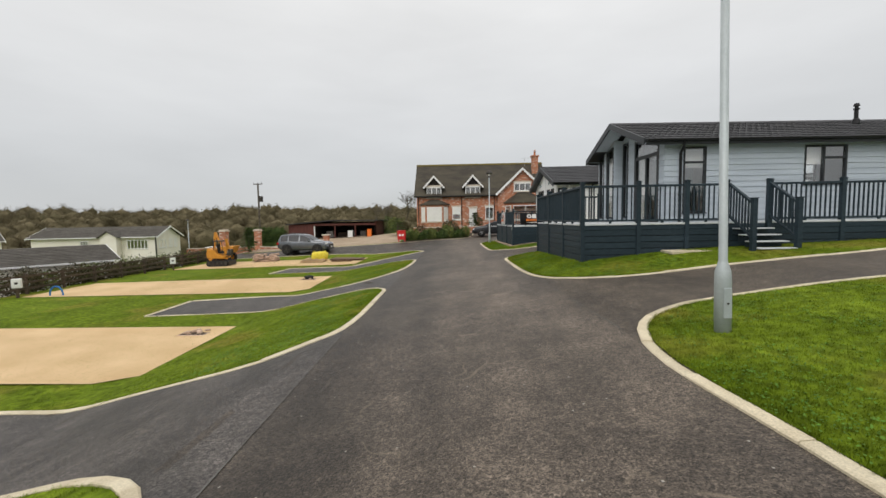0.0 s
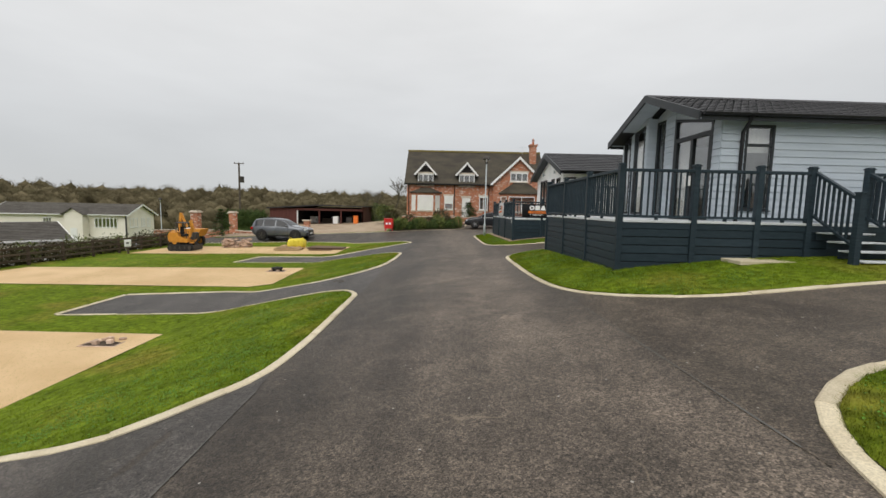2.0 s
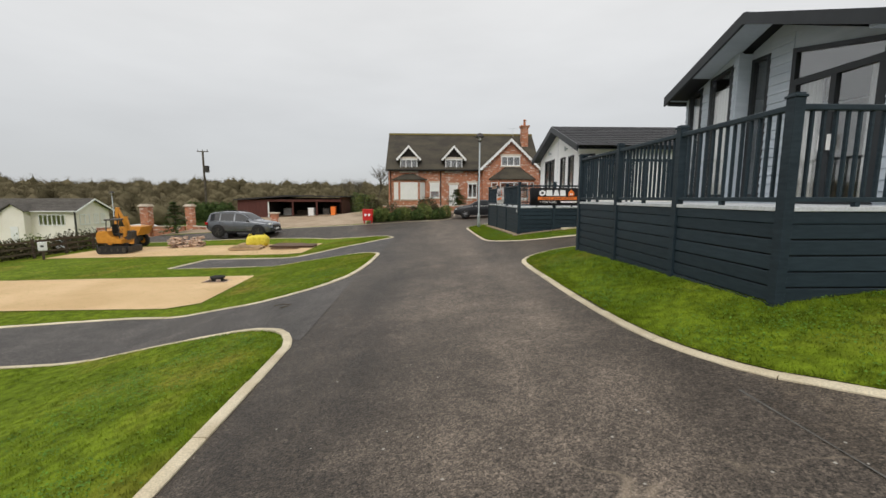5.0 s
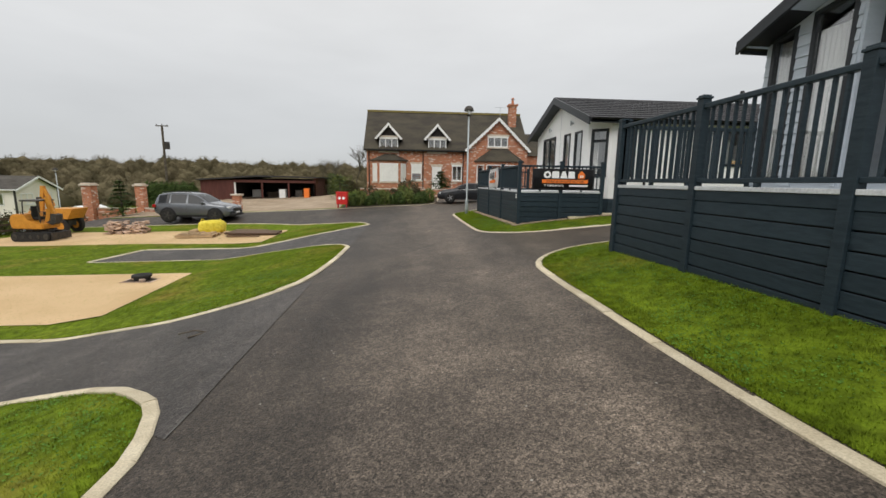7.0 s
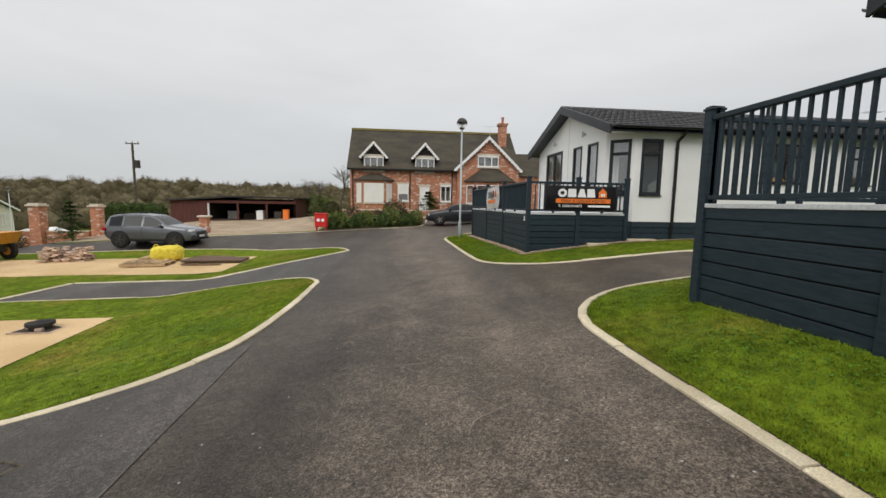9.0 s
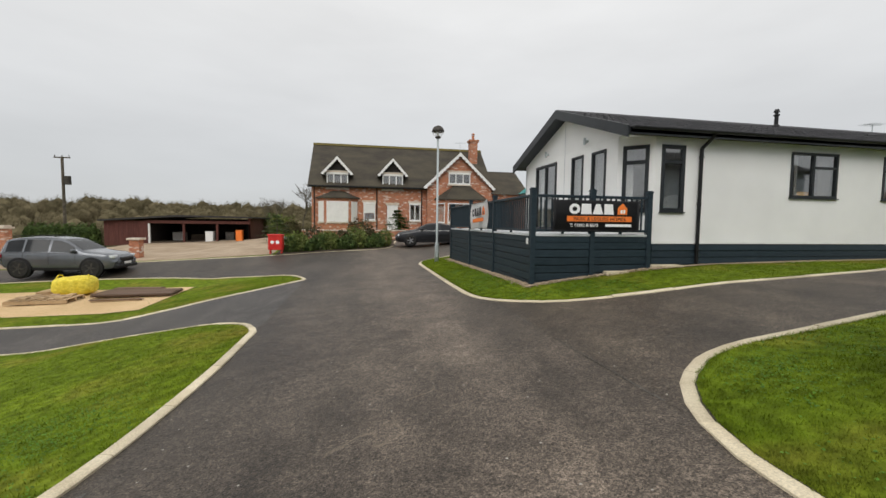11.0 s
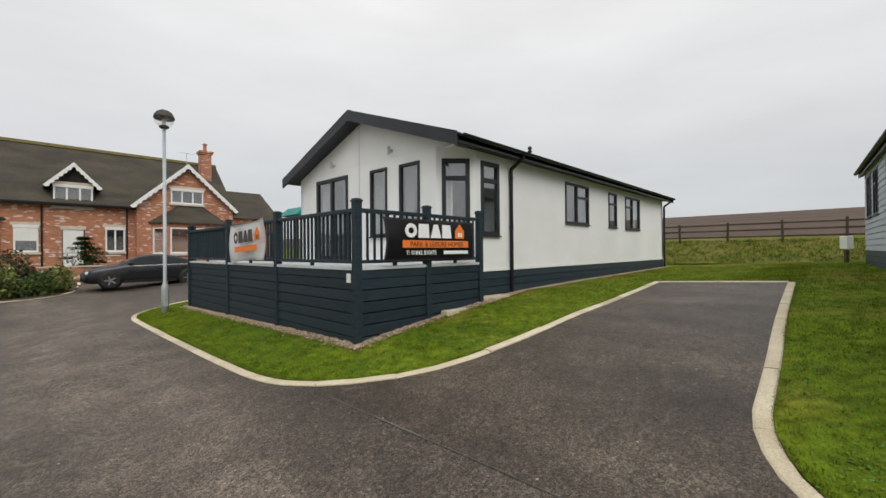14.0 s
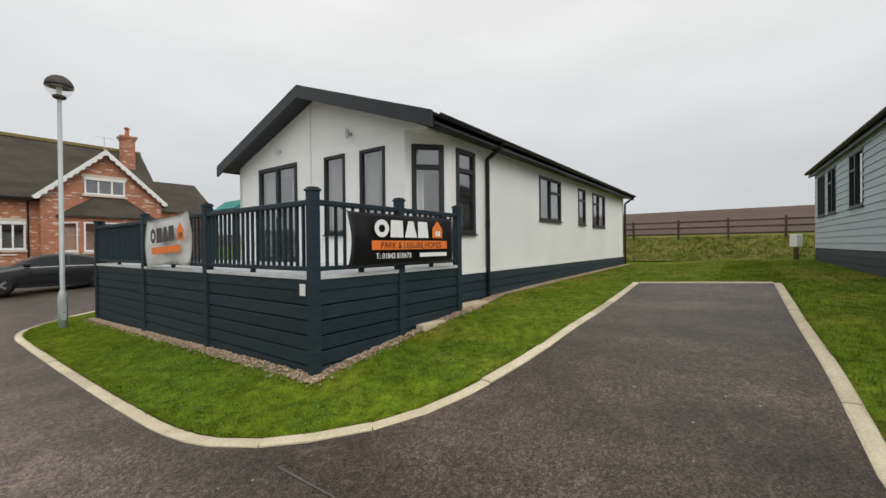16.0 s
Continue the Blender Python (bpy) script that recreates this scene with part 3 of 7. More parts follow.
def window(parent, m, u0, u1, z0, z1, cols=(), rows=(), mat_f=None, name="window", w=0.06, proud=0.03, label=""):
    """A framed window in a wall's own frame: cols are mullions, rows are (z, from, to) transoms."""
    mat_f = mat_f or M_FRAME
    bm = bmesh.new()
    y0, y1 = -proud, 0.07
    box(bm, u0, u1, y0, y1, z1 - w, z1, 0.006)
    box(bm, u0, u1, y0, y1, z0, z0 + w, 0.006)
    box(bm, u0, u0 + w, y0 + .002, y1, z0 + w, z1 - w, 0.006)
    box(bm, u1 - w, u1, y0 + .002, y1, z0 + w, z1 - w, 0.006)
    for c in cols:
        box(bm, c - w / 2, c + w / 2, y0 + .004, y1, z0 + w, z1 - w, 0.006)
    for z, a, b in rows:
        box(bm, a, b, y0 + .007, y1, z - w / 2, z + w / 2, 0.006)
    box(bm, u0 - .02, u1 + .02, y0 - 0.03, y1, z0 - .03, z0 - .001)
    f = part(name, bm, mat_f, parent, label, m=m)
    cs = [u0 + w] + sorted(cols) + [u1 - w]
    for a, b in zip(cs[:-1], cs[1:]):
        g = part("pane", bx(a, b, 0.02, 0.03, z0 + w, z1 - w), M_GLASS, f)
        g.visible_shadow = False
    return f


def clad(parent, m, length, z0, z1, holes, pitch=0.16, material=None, name="cladding_board", top=None):
    n = int(math.ceil((z1 - z0) / pitch - 0.01))
    for i in range(n):
        a, b = z0 + i * pitch, min(z0 + (i + 1) * pitch, z1)
        spans = [(0.0, length)]
        if top:
            lo, hi = top(b)
            spans = [(lo, hi)] if hi > lo + .05 else []
        for h in holes:
            if h[2] < (a + b) / 2 < h[3]:
                spans = [s for u, v in spans for s in ((u, min(v, h[0])), (max(u, h[1]), v)) if s[1] - s[0] > 0.03]
        for u, v in spans:
            bm = bmesh.new()
            prism(bm, [(u + .002, 0, a), (u + .002, 0, b - .004), (u + .002, -0.008, b - .004), (u + .002, -0.026, a + .004), (u + .002, -0.024, a)], (v - u - .004, 0, 0))
            part(name, bm, material or M_CLAD, parent, m=m)


def pitched_roof(parent, x0, x1, ys, yr, yn, ze, zr, courses=10, ze_n=None):
    """Two slopes of tile courses from the ridge (yr, zr) down to the eaves."""
    for y_e, sgn in ((ys, -1), (yn, 1)):
        dy, dz = y_e - yr, ze - zr
        bm = bmesh.new()
        prism(bm, [(x0, yr, zr - .02), (x0, y_e, ze - .02), (x0, y_e, ze - .1), (x0, yr, zr - .12)], (x1 - x0, 0, 0))
        part("roof_deck", bm, M_GUTTER, parent)
        ln = math.hypot(dy, dz)
        ny, nz = -dz / ln * sgn * -1, abs(dy) / ln
        ny = -dz / ln * (1 if sgn > 0 else -1)
        ribs = int((x1 - x0) / 0.2)
        for i in range(courses):
            a, b = i / courses, (i + 1.06) / courses
            b = min(b, 1.01)
            bm = bmesh.new()
            ya, za, yb, zb = yr + dy * a, zr + dz * a, yr + dy * b, zr + dz * b
            lo, hi = 0.004, 0.03
            prism(bm, [(x0, ya + ny * lo, za + nz * lo), (x0, yb + ny * hi, zb + nz * hi), (x0, yb + ny * .002, zb + nz * .002), (x0, ya - ny * .01, za - nz * .01)], (x1 - x0, 0, 0))
            part("tile_course", bm, M_ROOF, parent)
        bm = bmesh.new()
        for k in range(ribs):
            x = x0 + 0.1 + k * 0.2
            for i in range(courses):
                a, b = i / courses, (i + 1) / courses
                ya, za, yb, zb = yr + dy * a, zr + dz * a, yr + dy * b, zr + dz * b
                prism(bm, [(x - .022, ya + ny * .004, za + nz * .004), (x, ya + ny * .018, za + nz * .018), (x + .022, ya + ny * .004, za + nz * .004)], (0, yb - ya + ny * .025, zb - za + nz * .025))
        tagged(part("tile_ribs", bm, M_ROOF, parent), kind="stuff")
    bm = bmesh.new()
    prism(bm, [(x0 - .01, yr - .14, zr - .02), (x0 - .01, yr, zr + .06), (x0 - .01, yr + .14, zr - .02)], (x1 - x0 + .02, 0, 0))
    part("ridge_tile", bm, M_ROOF, parent)


def gable_trim(parent, x, ys, yr, yn, ze, zr, depth=0.05, h=0.2):
    for a, b in ((ys, ze), (yn, ze)):
        bm = bmesh.new()
        prism(bm, [(x - depth, yr, zr + .045), (x - depth, a, b + .045), (x - depth, a, b + .045 - h), (x - depth, yr, zr + .045 - h)], (depth, 0, 0))
        part("barge_board", bm, M_FRAME, parent)


def gutter(parent, x0, x1, y, z):
    bm = bmesh.new()
    n = 7
    for k in range(n):
        a, b = math.pi * (1 + k / n), math.pi * (1 + (k + 1) / n)
        prism(bm, [(x0, y + .06 * math.cos(a), z + .06 * math.sin(a)), (x0, y + .06 * math.cos(b), z + .06 * math.sin(b)), (x0, y + .052 * math.cos(b), z + .052 * math.sin(b)), (x0, y + .052 * math.cos(a), z + .052 * math.sin(a))], (x1 - x0, 0, 0))
    bmesh.ops.remove_doubles(bm, verts=bm.verts[:], dist=.0005)
    part("gutter", bm, M_GUTTER, parent)


def downpipe(parent, pts, r=0.036):
    bm = bmesh.new()
    tube(bm, pts, r, 10)
    for z in np.linspace(pts[-1][2] + .5, pts[-2][2] - .2, 3):
        cyl(bm, (pts[-1][0], pts[-1][1], z - .02), (pts[-1][0], pts[-1][1], z + .02), r + .012, None, 10)
    part("downpipe", bm, M_GUTTER, parent, smooth=False)


def flue(parent, x, y, z, h=0.55, pot=(0.05, 0.04, 0.05)):
    bm = bmesh.new()
    lathe(bm, [(0.13, -.12), (0.10, 0.02), (0.06, 0.06), (0.055, h * .6), (0.085, h * .62), (0.085, h * .7), (0.05, h * .72), (0.05, h * .82), (0.09, h * .84), (0.06, h)], 14, (x, y, z))
    part("flue", bm, M_GUTTER, parent)


# --- white park home ---
WX, WS, WN, WR, WE = 5.9, 23.2, 29.5, 26.35, 19.4
white = root("park_home", pose(0, 0, 0), "white rendered park home with a charcoal roof and dark window frames", "park home", "park homes")
P_NW, P_A, P_B, P_SE, P_NE = (WX, WN), (WX, 23.75), (6.5, WS), (WE, WS), (WE, WN)
EZ, RZ, PZ = 3.24, 4.36, 0.66


def w_wall(p0, p1, holes, mat_w, name, z0=PZ, z1=EZ - .002, plinth=True):
    m, ln = wall_frame(p0, p1)
    part(name, wall_bm(ln, z0, z1, holes), mat_w, white, m=m)
    if plinth:
        part("plinth", bx(0, ln, 0.03, 0.12, -0.35, z0), M_GUTTER, white, m=m)
        clad(white, m, ln, -0.32, z0 - .02, [], 0.163, M_ANTH, "plinth_board")
    return m, ln


holes = [(0.96, 2.54, 0.9, 3.1), (3.51, 4.16, 1.45, 3.06), (4.6, 5.27, 1.43, 3.04)]
m, ln = w_wall(P_NW, P_A, holes, M_WHITE, "front_wall")
d = window(white, m, 0.96, 2.54, 0.9, 3.1, cols=(1.75,), name="french_door", w=0.09, label="dark framed glazed double doors")
part("door_handle", bx(1.80, 1.83, -0.08, -0.03, 1.9, 2.05, .005), M_GALV, d)
for h in holes[1:]:
    window(white, m, *h)
bm = bmesh.new()
prism(bm, [(WX, WN, EZ), (WX, WR, RZ), (WX, WS, EZ), (WX, WS + .55, EZ), (WX, WN, EZ)][:3], (0.12, 0, 0))
part("gable_wall", bm, M_WHITE, white)
for yy in (26.45,):
    part("panel_joint", bx(WX - .006, WX + .002, yy - .012, yy + .012, PZ, 4.28), M_DECK, white)
for yy, zz in ((27.6, 3.42), (25.15, 3.4)):
    bm = bmesh.new()
    cyl(bm, (WX - .1, yy, zz - .09), (WX - .1, yy, zz + .09), .035)
    box(bm, WX - .09, WX, yy - .03, yy + .03, zz - .03, zz + .03)
    part("wall_light", bm, M_GALV, white, "small steel outdoor wall light")
holes = [(0.12, 0.70, 1.42, 3.0)]
m, ln = w_wall(P_A, P_B, holes, M_WHITE, "corner_bay_wall")
window(white, m, *holes[0], rows=((2.6, .2, .62),), w=.085)
X0 = P_B[0]
holes = [(6.68 - X0, 7.32 - X0, 1.42, 3.0), (10.42 - X0, 11.92 - X0, 1.84, 2.99), (13.45 - X0, 14.15 - X0, 1.84, 2.99), (14.95 - X0, 16.45 - X0, 1.82, 2.99)]
m, ln = w_wall(P_B, P_SE, holes, M_WHITE, "south_wall")
h = holes[0]
window(white, m, *h, rows=((2.6, h[0] + .085, h[1] - .085),), w=.085)
h = holes[1]
window(white, m, *h, cols=(h[0] + .72,), rows=((2.62, h[0] + .75, h[1] - .06),))
h = holes[2]
window(white, m, *h, rows=((2.62, h[0] + .06, h[1] - .06),))
h = holes[3]
window(white, m, *h, cols=(h[0] + .72,), rows=((2.62, h[0] + .06, h[0] + .69),))
part("trim_strip", bx(0, ln, -0.02, 0.0, PZ - .005, PZ + .05), M_TRIMW, white, m=m)
m, ln = w_wall(P_SE, P_NE, [], M_WHITE, "end_wall")
bm = bmesh.new()
prism(bm, [(WE - .12, WN, EZ), (WE - .12, WR, RZ), (WE - .12, WS, EZ)], (0.12, 0, 0))
part("gable_wall", bm, M_WHITE, white)
w_wall(P_NE, P_NW, [], M_WHITE, "north_wall")
part("floor_slab", bx(WX + .05, WE - .05, WS + .6, WN - .05, 0.75, 0.88), M_INT, white)
part("inner_ceiling", bx(WX + .12, WE - .12, WS + .12, WN - .12, 3.2, 3.26), M_TRIMW, white)
part("inner_wall", bx(9.4, 9.46, WS + .12, WN - .12, 0.88, 3.2), M_INT, white)
def curtain(parent, p0, p1, z0, z1, folds):
    """A hanging cloth with soft folds between two plan points."""
    p0, p1 = Vector((*p0, 0)), Vector((*p1, 0))
    d = (p1 - p0)
    nrm = Vector((-d.y, d.x, 0)).normalized()
    bm = bmesh.new()
    n = folds * 6
    rows = []
    for z in (z0, z1):
        rows.append([bm.verts.new(p0 + d * (k / n) + nrm * .028 * math.sin(2 * math.pi * k / 6) + Vector((0, 0, z))) for k in range(n + 1)])
    for k in range(n):
        bm.faces.new((rows[0][k], rows[0][k + 1], rows[1][k + 1], rows[1][k]))
    bmesh.ops.solidify(bm, geom=bm.faces[:], thickness=.004)
    part("curtain", bm, M_CURT, parent, smooth=True)


for y0, y1 in ((26.0, 25.62), (25.56, 25.36), (24.9, 24.5), (24.42, 24.24), (28.48, 28.1), (27.4, 27.0)):
    curtain(white, (6.06, y0), (6.06, y1), 0.95, 3.12, 5)
curtain(white, (6.08, 23.78), (6.26, 23.62), 1.3, 3.1, 2)
for x0, x1, z0 in ((10.45, 10.85, 1.75), (11.5, 11.92, 1.75), (14.98, 15.2, 1.75), (16.2, 16.45, 1.75), (13.5, 13.65, 1.75)):
    curtain(white, (x0, WS + .165), (x1, WS + .165), z0, 3.05, 3)
lampshade = bmesh.new()
lathe(lampshade, [(.2, 0), (.3, .02), (.28, .2), (.16, .34), (.05, .36)], 16, (7.9, 24.2, 1.55))
part("lampshade", lampshade, M_CURT, white)
part("sofa", bx(10.6, 11.8, WS + .4, WS + 1.2, 0.9, 2.05, .1), mat("mustard_cushion", (0.6, 0.36, 0.12), rough=.9), white, "mustard upholstery seen through the window")
pitched_roof(white, WX - .36, WE + .25, WS - .35, WR, WN + .35, EZ + .02, RZ + .14)
gable_trim(white, WX - .36, WS - .37, WR, WN + .37, EZ + .02, RZ + .14, h=.26)
gable_trim(white, WE + .3, WS - .37, WR, WN + .37, EZ + .02, RZ + .14, h=.22)
bm = bmesh.new()
box(bm, WX - .3, WE + .2, WS - .32, WS, EZ - .06, EZ - .02)
part("soffit", bm, M_FRAME, white)
part("fascia", bx(WX - .3, WE + .2, WS - .35, WS - .325, EZ - .12, EZ + .03), M_FRAME, white)
bm = bmesh.new()
for a, b in ((WS - .3, EZ - .07), (WN + .3, EZ - .07)):
    prism(bm, [(WX - .35, WR, RZ - .02), (WX - .35, a, b), (WX - .35, a, b - .02), (WX - .35, WR, RZ - .04)], (.35, 0, 0))
part("verge_soffit", bm, M_FRAME, white)
gutter(white, WX - .3, WE + .25, WS - .41, EZ + .03)
downpipe(white, [(7.72, WS - .41, EZ - .02), (7.72, WS - .36, EZ - .1), (7.72, WS - .06, EZ - .3), (7.72, WS - .06, 0.0)], .042)
downpipe(white, [(WE + .08, WS - .41, EZ - .02), (WE + .08, WS - .3, EZ - .12), (WE + .04, WS - .06, EZ - .3), (WE + .04, WS - .06, 0.2)], .04)
flue(white, 13.2, 26.0, 4.42)
for x, y in ((15.2, 24.9), (17.0, 24.7)):
    part("roof_vent", bx(x, x + .5, y - .15, y + .15, 3.86, 4.02, .02), M_GUTTER, white)
bm = bmesh.new()
cyl(bm, (18.6, WR + .5, 4.1), (18.6, WR + .5, 5.0), .015)
for k in range(5):
    cyl(bm, (18.3 + k * .14, WR + .25, 4.98), (18.3 + k * .14, WR + .75, 4.98), .006, None, 6)
cyl(bm, (18.2, WR + .5, 4.98), (19.0, WR + .5, 4.98), .01, None, 6)
part("aerial", bm, M_GALV, white)

# --- pale grey park home ---
grey = root("park_home", pose(6.2, 14.5, 0, 0, 0, 2.3) @ pose(-6.2, -14.5, 0), "pale grey boarded park home with a charcoal roof and glazed front", "park home", "park homes")
GS, GN, GR, GE = 12.4, 16.55, 14.47, 19.0
GEZ, GRZ, GPZ = 3.5, 4.36, 1.0
A_, B_, C_ = (5.9, GN), (5.95, 14.6), (6.65, GS)


def g_wall(p0, p1, holes, name, z1=GEZ - .002):
    m, ln = wall_frame(p0, p1)
    part(name, wall_bm(ln, GPZ, z1, holes), M_CLAD, grey, m=m)
    clad(grey, m, ln, GPZ, z1, holes, 0.165)
    part("plinth", bx(0, ln, 0.03, 0.12, -0.1, GPZ), M_GUTTER, grey, m=m)
    clad(grey, m, ln, 0.03, GPZ - .02, [], 0.163, M_ANTH, "plinth_board")
    return m, ln




def g_roof(y):
    return GRZ - .4155 * abs(y - GR) - .02


def raked_wall(x, ya, yb, opens):
    """Front wall at x from ya down to yb; opens: (y_hi, y_lo, z0, top at y_hi, top at y_lo)."""
    m, ln = wall_frame((x, ya), (x, yb))
    def piece(u0, u1, lo, t0, t1):
        bm = bmesh.new()
        ridge = ya - GR
        top = [(u0, t0)] + ([(ridge, g_roof(GR))] if u0 < ridge < u1 and t0 > 3.45 and lo < 2 else []) + [(u1, t1)]
        prism(bm, [(u0, 0, lo), (u1, 0, lo)] + [(u, 0, z) for u, z in reversed(top)], (0, .12, 0))
        part("front_wall", bm, M_CLAD, grey, m=m)
        n = int((max(t0, t1) - lo) / .165)
        for i in range(n):
            a = lo + i * .165
            b = min(a + .161, min(t0, t1))
            if b - a > .05:
                bm = bmesh.new()
                prism(bm, [(u0 + .002, 0, a), (u0 + .002, 0, b), (u0 + .002, -.008, b), (u0 + .002, -.026, a + .004), (u0 + .002, -.024, a)], (u1 - u0 - .004, 0, 0))
                part("cladding_board", bm, M_CLAD, grey, m=m)
    edges = [0.0]
    for yh, yl, z0, th, tl in opens:
        u0, u1 = ya - yh, ya - yl
        if u0 - edges[-1] > .01:
            piece(edges[-1], u0, GPZ, g_roof(ya - edges[-1]), g_roof(yh))
        piece(u0, u1, GPZ, z0, z0)
        bm = bmesh.new()
        prism(bm, [(u0, 0, th), (u1, 0, tl), (u1, 0, g_roof(yl)), (u0, 0, g_roof(yh))], (0, .12, 0))
        part("front_wall", bm, M_CLAD, grey, m=m)
        edges.append(u1)
    if ln - edges[-1] > .01:
        piece(edges[-1], ln, GPZ, g_roof(ya - edges[-1]), g_roof(yb))
    part("plinth", bx(0, ln, 0.03, 0.12, -0.1, GPZ), M_GUTTER, grey, m=m)
    clad(grey, m, ln, 0.03, GPZ - .02, [], 0.163, M_ANTH, "plinth_board")
    return m


def raked_window(m, u0, u1, z0, t0, t1, bars=(), rails=(), w=.06, name="window", label=""):
    bm = bmesh.new()
    y0, dy = -.03, (0, .1, 0)
    def tz(u):
        return t0 + (t1 - t0) * (u - u0) / (u1 - u0)
    prism(bm, [(u0, y0, z0), (u1, y0, z0), (u1, y0, z0 + w), (u0, y0, z0 + w)], dy)
    prism(bm, [(u0, y0, t0 - w), (u1, y0, t1 - w), (u1, y0, t1), (u0, y0, t0)], dy)
    for a, b in ((u0, u0 + w), (u1 - w, u1)):
        prism(bm, [(a, y0 + .002, z0 + w), (b, y0 + .002, z0 + w), (b, y0 + .002, tz(b) - w), (a, y0 + .002, tz(a) - w)], dy)
    for c, lo, hi in bars:
        box(bm, c - w * .6, c + w * .6, y0 + .004, .07, lo, hi)
    for z, a, b in rails:
        box(bm, a, b, y0 + .006, .07, z - w * .7, z + w * .7)
    f = part(name, bm, M_FRAME, grey, label, m=m)
    bm = bmesh.new()
    prism(bm, [(u0 + w, .02, z0 + w), (u1 - w, .02, z0 + w), (u1 - w, .02, tz(u1 - w) - w), (u0 + w, .02, tz(u0 + w) - w)], (0, .01, 0))
    g = part("pane", bm, M_GLASS, f)
    g.visible_shadow = False
    return f


ya = GN
m = raked_wall(5.9, ya, 15.12, [(16.45, 16.02, 1.25, 3.55, 3.64), (15.8, 15.18, 1.25, 3.74, 3.86)])
raked_window(m, ya - 16.45, ya - 16.02, 1.25, 3.55, 3.64)
raked_window(m, ya - 15.8, ya - 15.18, 1.25, 3.74, 3.86)
bm = bmesh.new()
box(bm, 5.9, 6.2, 15.08, 15.2, GPZ, g_roof(15.2))
part("front_wall", bm, M_CLAD, grey)
ya = 15.1
m = raked_wall(6.2, ya, 12.4, [(15.08, 14.66, 1.25, 3.92, 3.92), (14.2, 12.66, 1.14, 3.84, 3.52)])
raked_window(m, ya - 15.08, ya - 14.66, 1.25, 3.92, 3.92)
u0, u1 = ya - 14.2, ya - 12.66
d = raked_window(m, u0, u1, 1.14, 3.84, 3.52, bars=(((u0 + u1) / 2, 1.2, 3.2), ((u0 + u1) / 2 - .69, 1.2, 3.2), ((u0 + u1) / 2 + .69, 1.2, 3.2)), rails=((3.24, u0 + .06, u1 - .06),), w=.075, name="french_door", label="dark framed glazed double doors with a raked top light")
for u in ((u0 + u1) / 2 - .07, (u0 + u1) / 2 + .07):
    part("door_handle", bx(u - .012, u + .012, -0.09, -0.03, 2.0, 2.25, .004), M_TRIMW, d)
for y, z in ((16.5, 1.3), (15.85, 1.3)):
    bm = bmesh.new()
    for k in range(8):
        cyl(bm, (6.09, y - k * .075, 1.3), (6.09, y - k * .075, 3.5), .05, .045, 8)
    part("curtain", bm, M_CURT, grey)
for y in (14.15, 13.0):
    bm = bmesh.new()
    for k in range(5):
        cyl(bm, (6.40, y - k * .08, 1.15), (6.40, y - k * .08, 3.3), .045, .04, 8)
    part("curtain", bm, M_CURT, grey)
C_ = (6.2, GS)
X0 = C_[0]
holes = [(6.76 - X0, 7.46 - X0, 1.4, 3.36), (10.4 - X0, 11.7 - X0, 2.2, 3.36)]
m, ln = g_wall(C_, (GE, GS), holes, "south_wall")
window(grey, m, *holes[0], rows=((2.9, holes[0][0] + .06, holes[0][1] - .06),))
h = holes[1]
window(grey, m, *h, cols=(h[0] + .6,), rows=((2.98, h[0] + .63, h[1] - .06),))
g_wall((GE, GS), (GE, GN), [], "end_wall")
holes = [(0.5, 1.6, 2.0, 3.3), (2.0, 3.0, 2.0, 3.3), (4.4, 5.6, 2.0, 3.3)]
m, ln = g_wall((GE, GN), A_, holes, "north_wall")
for h in holes:
    window(grey, m, *h, cols=(h[0] + .4, h[1] - .35) if h[0] < 1 else (h[0] + .5,), rows=((2.9, h[0] + .06, h[0] + .5),) if h[0] > 1 else ())
bm = bmesh.new()
prism(bm, [(GE - .12, GN, GEZ), (GE - .12, GR, GRZ), (GE - .12, GS, GEZ)], (0.12, 0, 0))
part("gable_wall", bm, M_CLAD, grey)
part("floor_slab", bx(6.8, GE - .1, GS + .1, GN - .1, 1.0, 1.1), M_INT, grey)
part("inner_ceiling", bx(9.6, GE - .12, GS + .12, GN - .12, 3.46, 3.5), M_TRIMW, grey)
part("inner_wall", bx(9.6, 9.66, GS + .12, GN - .12, 1.1, 3.46), M_INT, grey)
for x, z0, z1 in ((6.9, 2.75, 3.3), (10.5, 2.8, 3.3), (17.8, 2.2, 3.2), (16.2, 2.1, 3.2)):
    part("blind", bx(x, x + .55, GS + .15 if x < 12 else GN - .17, GS + .165 if x < 12 else GN - .155, z0, z1), M_CURT, grey)
bm = bmesh.new()
box(bm, 6.95, 7.3, GS + .5, GS + .85, 1.9, 2.3, .03)
cyl(bm, (7.1, GS + .67, 1.1), (7.1, GS + .67, 1.9), .05)
part("shelf_unit", bm, M_INT, grey)
pitched_roof(grey, 5.46, GE + .25, GS - .3, GR, GN + .12, GEZ + .03, GRZ + .12, courses=9)
gable_trim(grey, 5.46, GS - .32, GR, GN + .14, GEZ + .03, GRZ + .12, h=.2)
gable_trim(grey, GE + .3, GS - .32, GR, GN + .14, GEZ + .03, GRZ + .12, h=.2)
bm = bmesh.new()
box(bm, 5.5, GE + .2, GS - .28, GS + .0, GEZ - .04, GEZ)
box(bm, 5.5, GE + .2, GN, GN + .11, GEZ - .04, GEZ)
part("soffit", bm, M_CLAD, grey)
for y0, y1 in ((GS - .31, GS - .285), (GN + .115, GN + .135)):
    part("fascia", bx(5.5, GE + .2, y0, y1, GEZ - .12, GEZ + .03), M_FRAME, grey)
bm = bmesh.new()
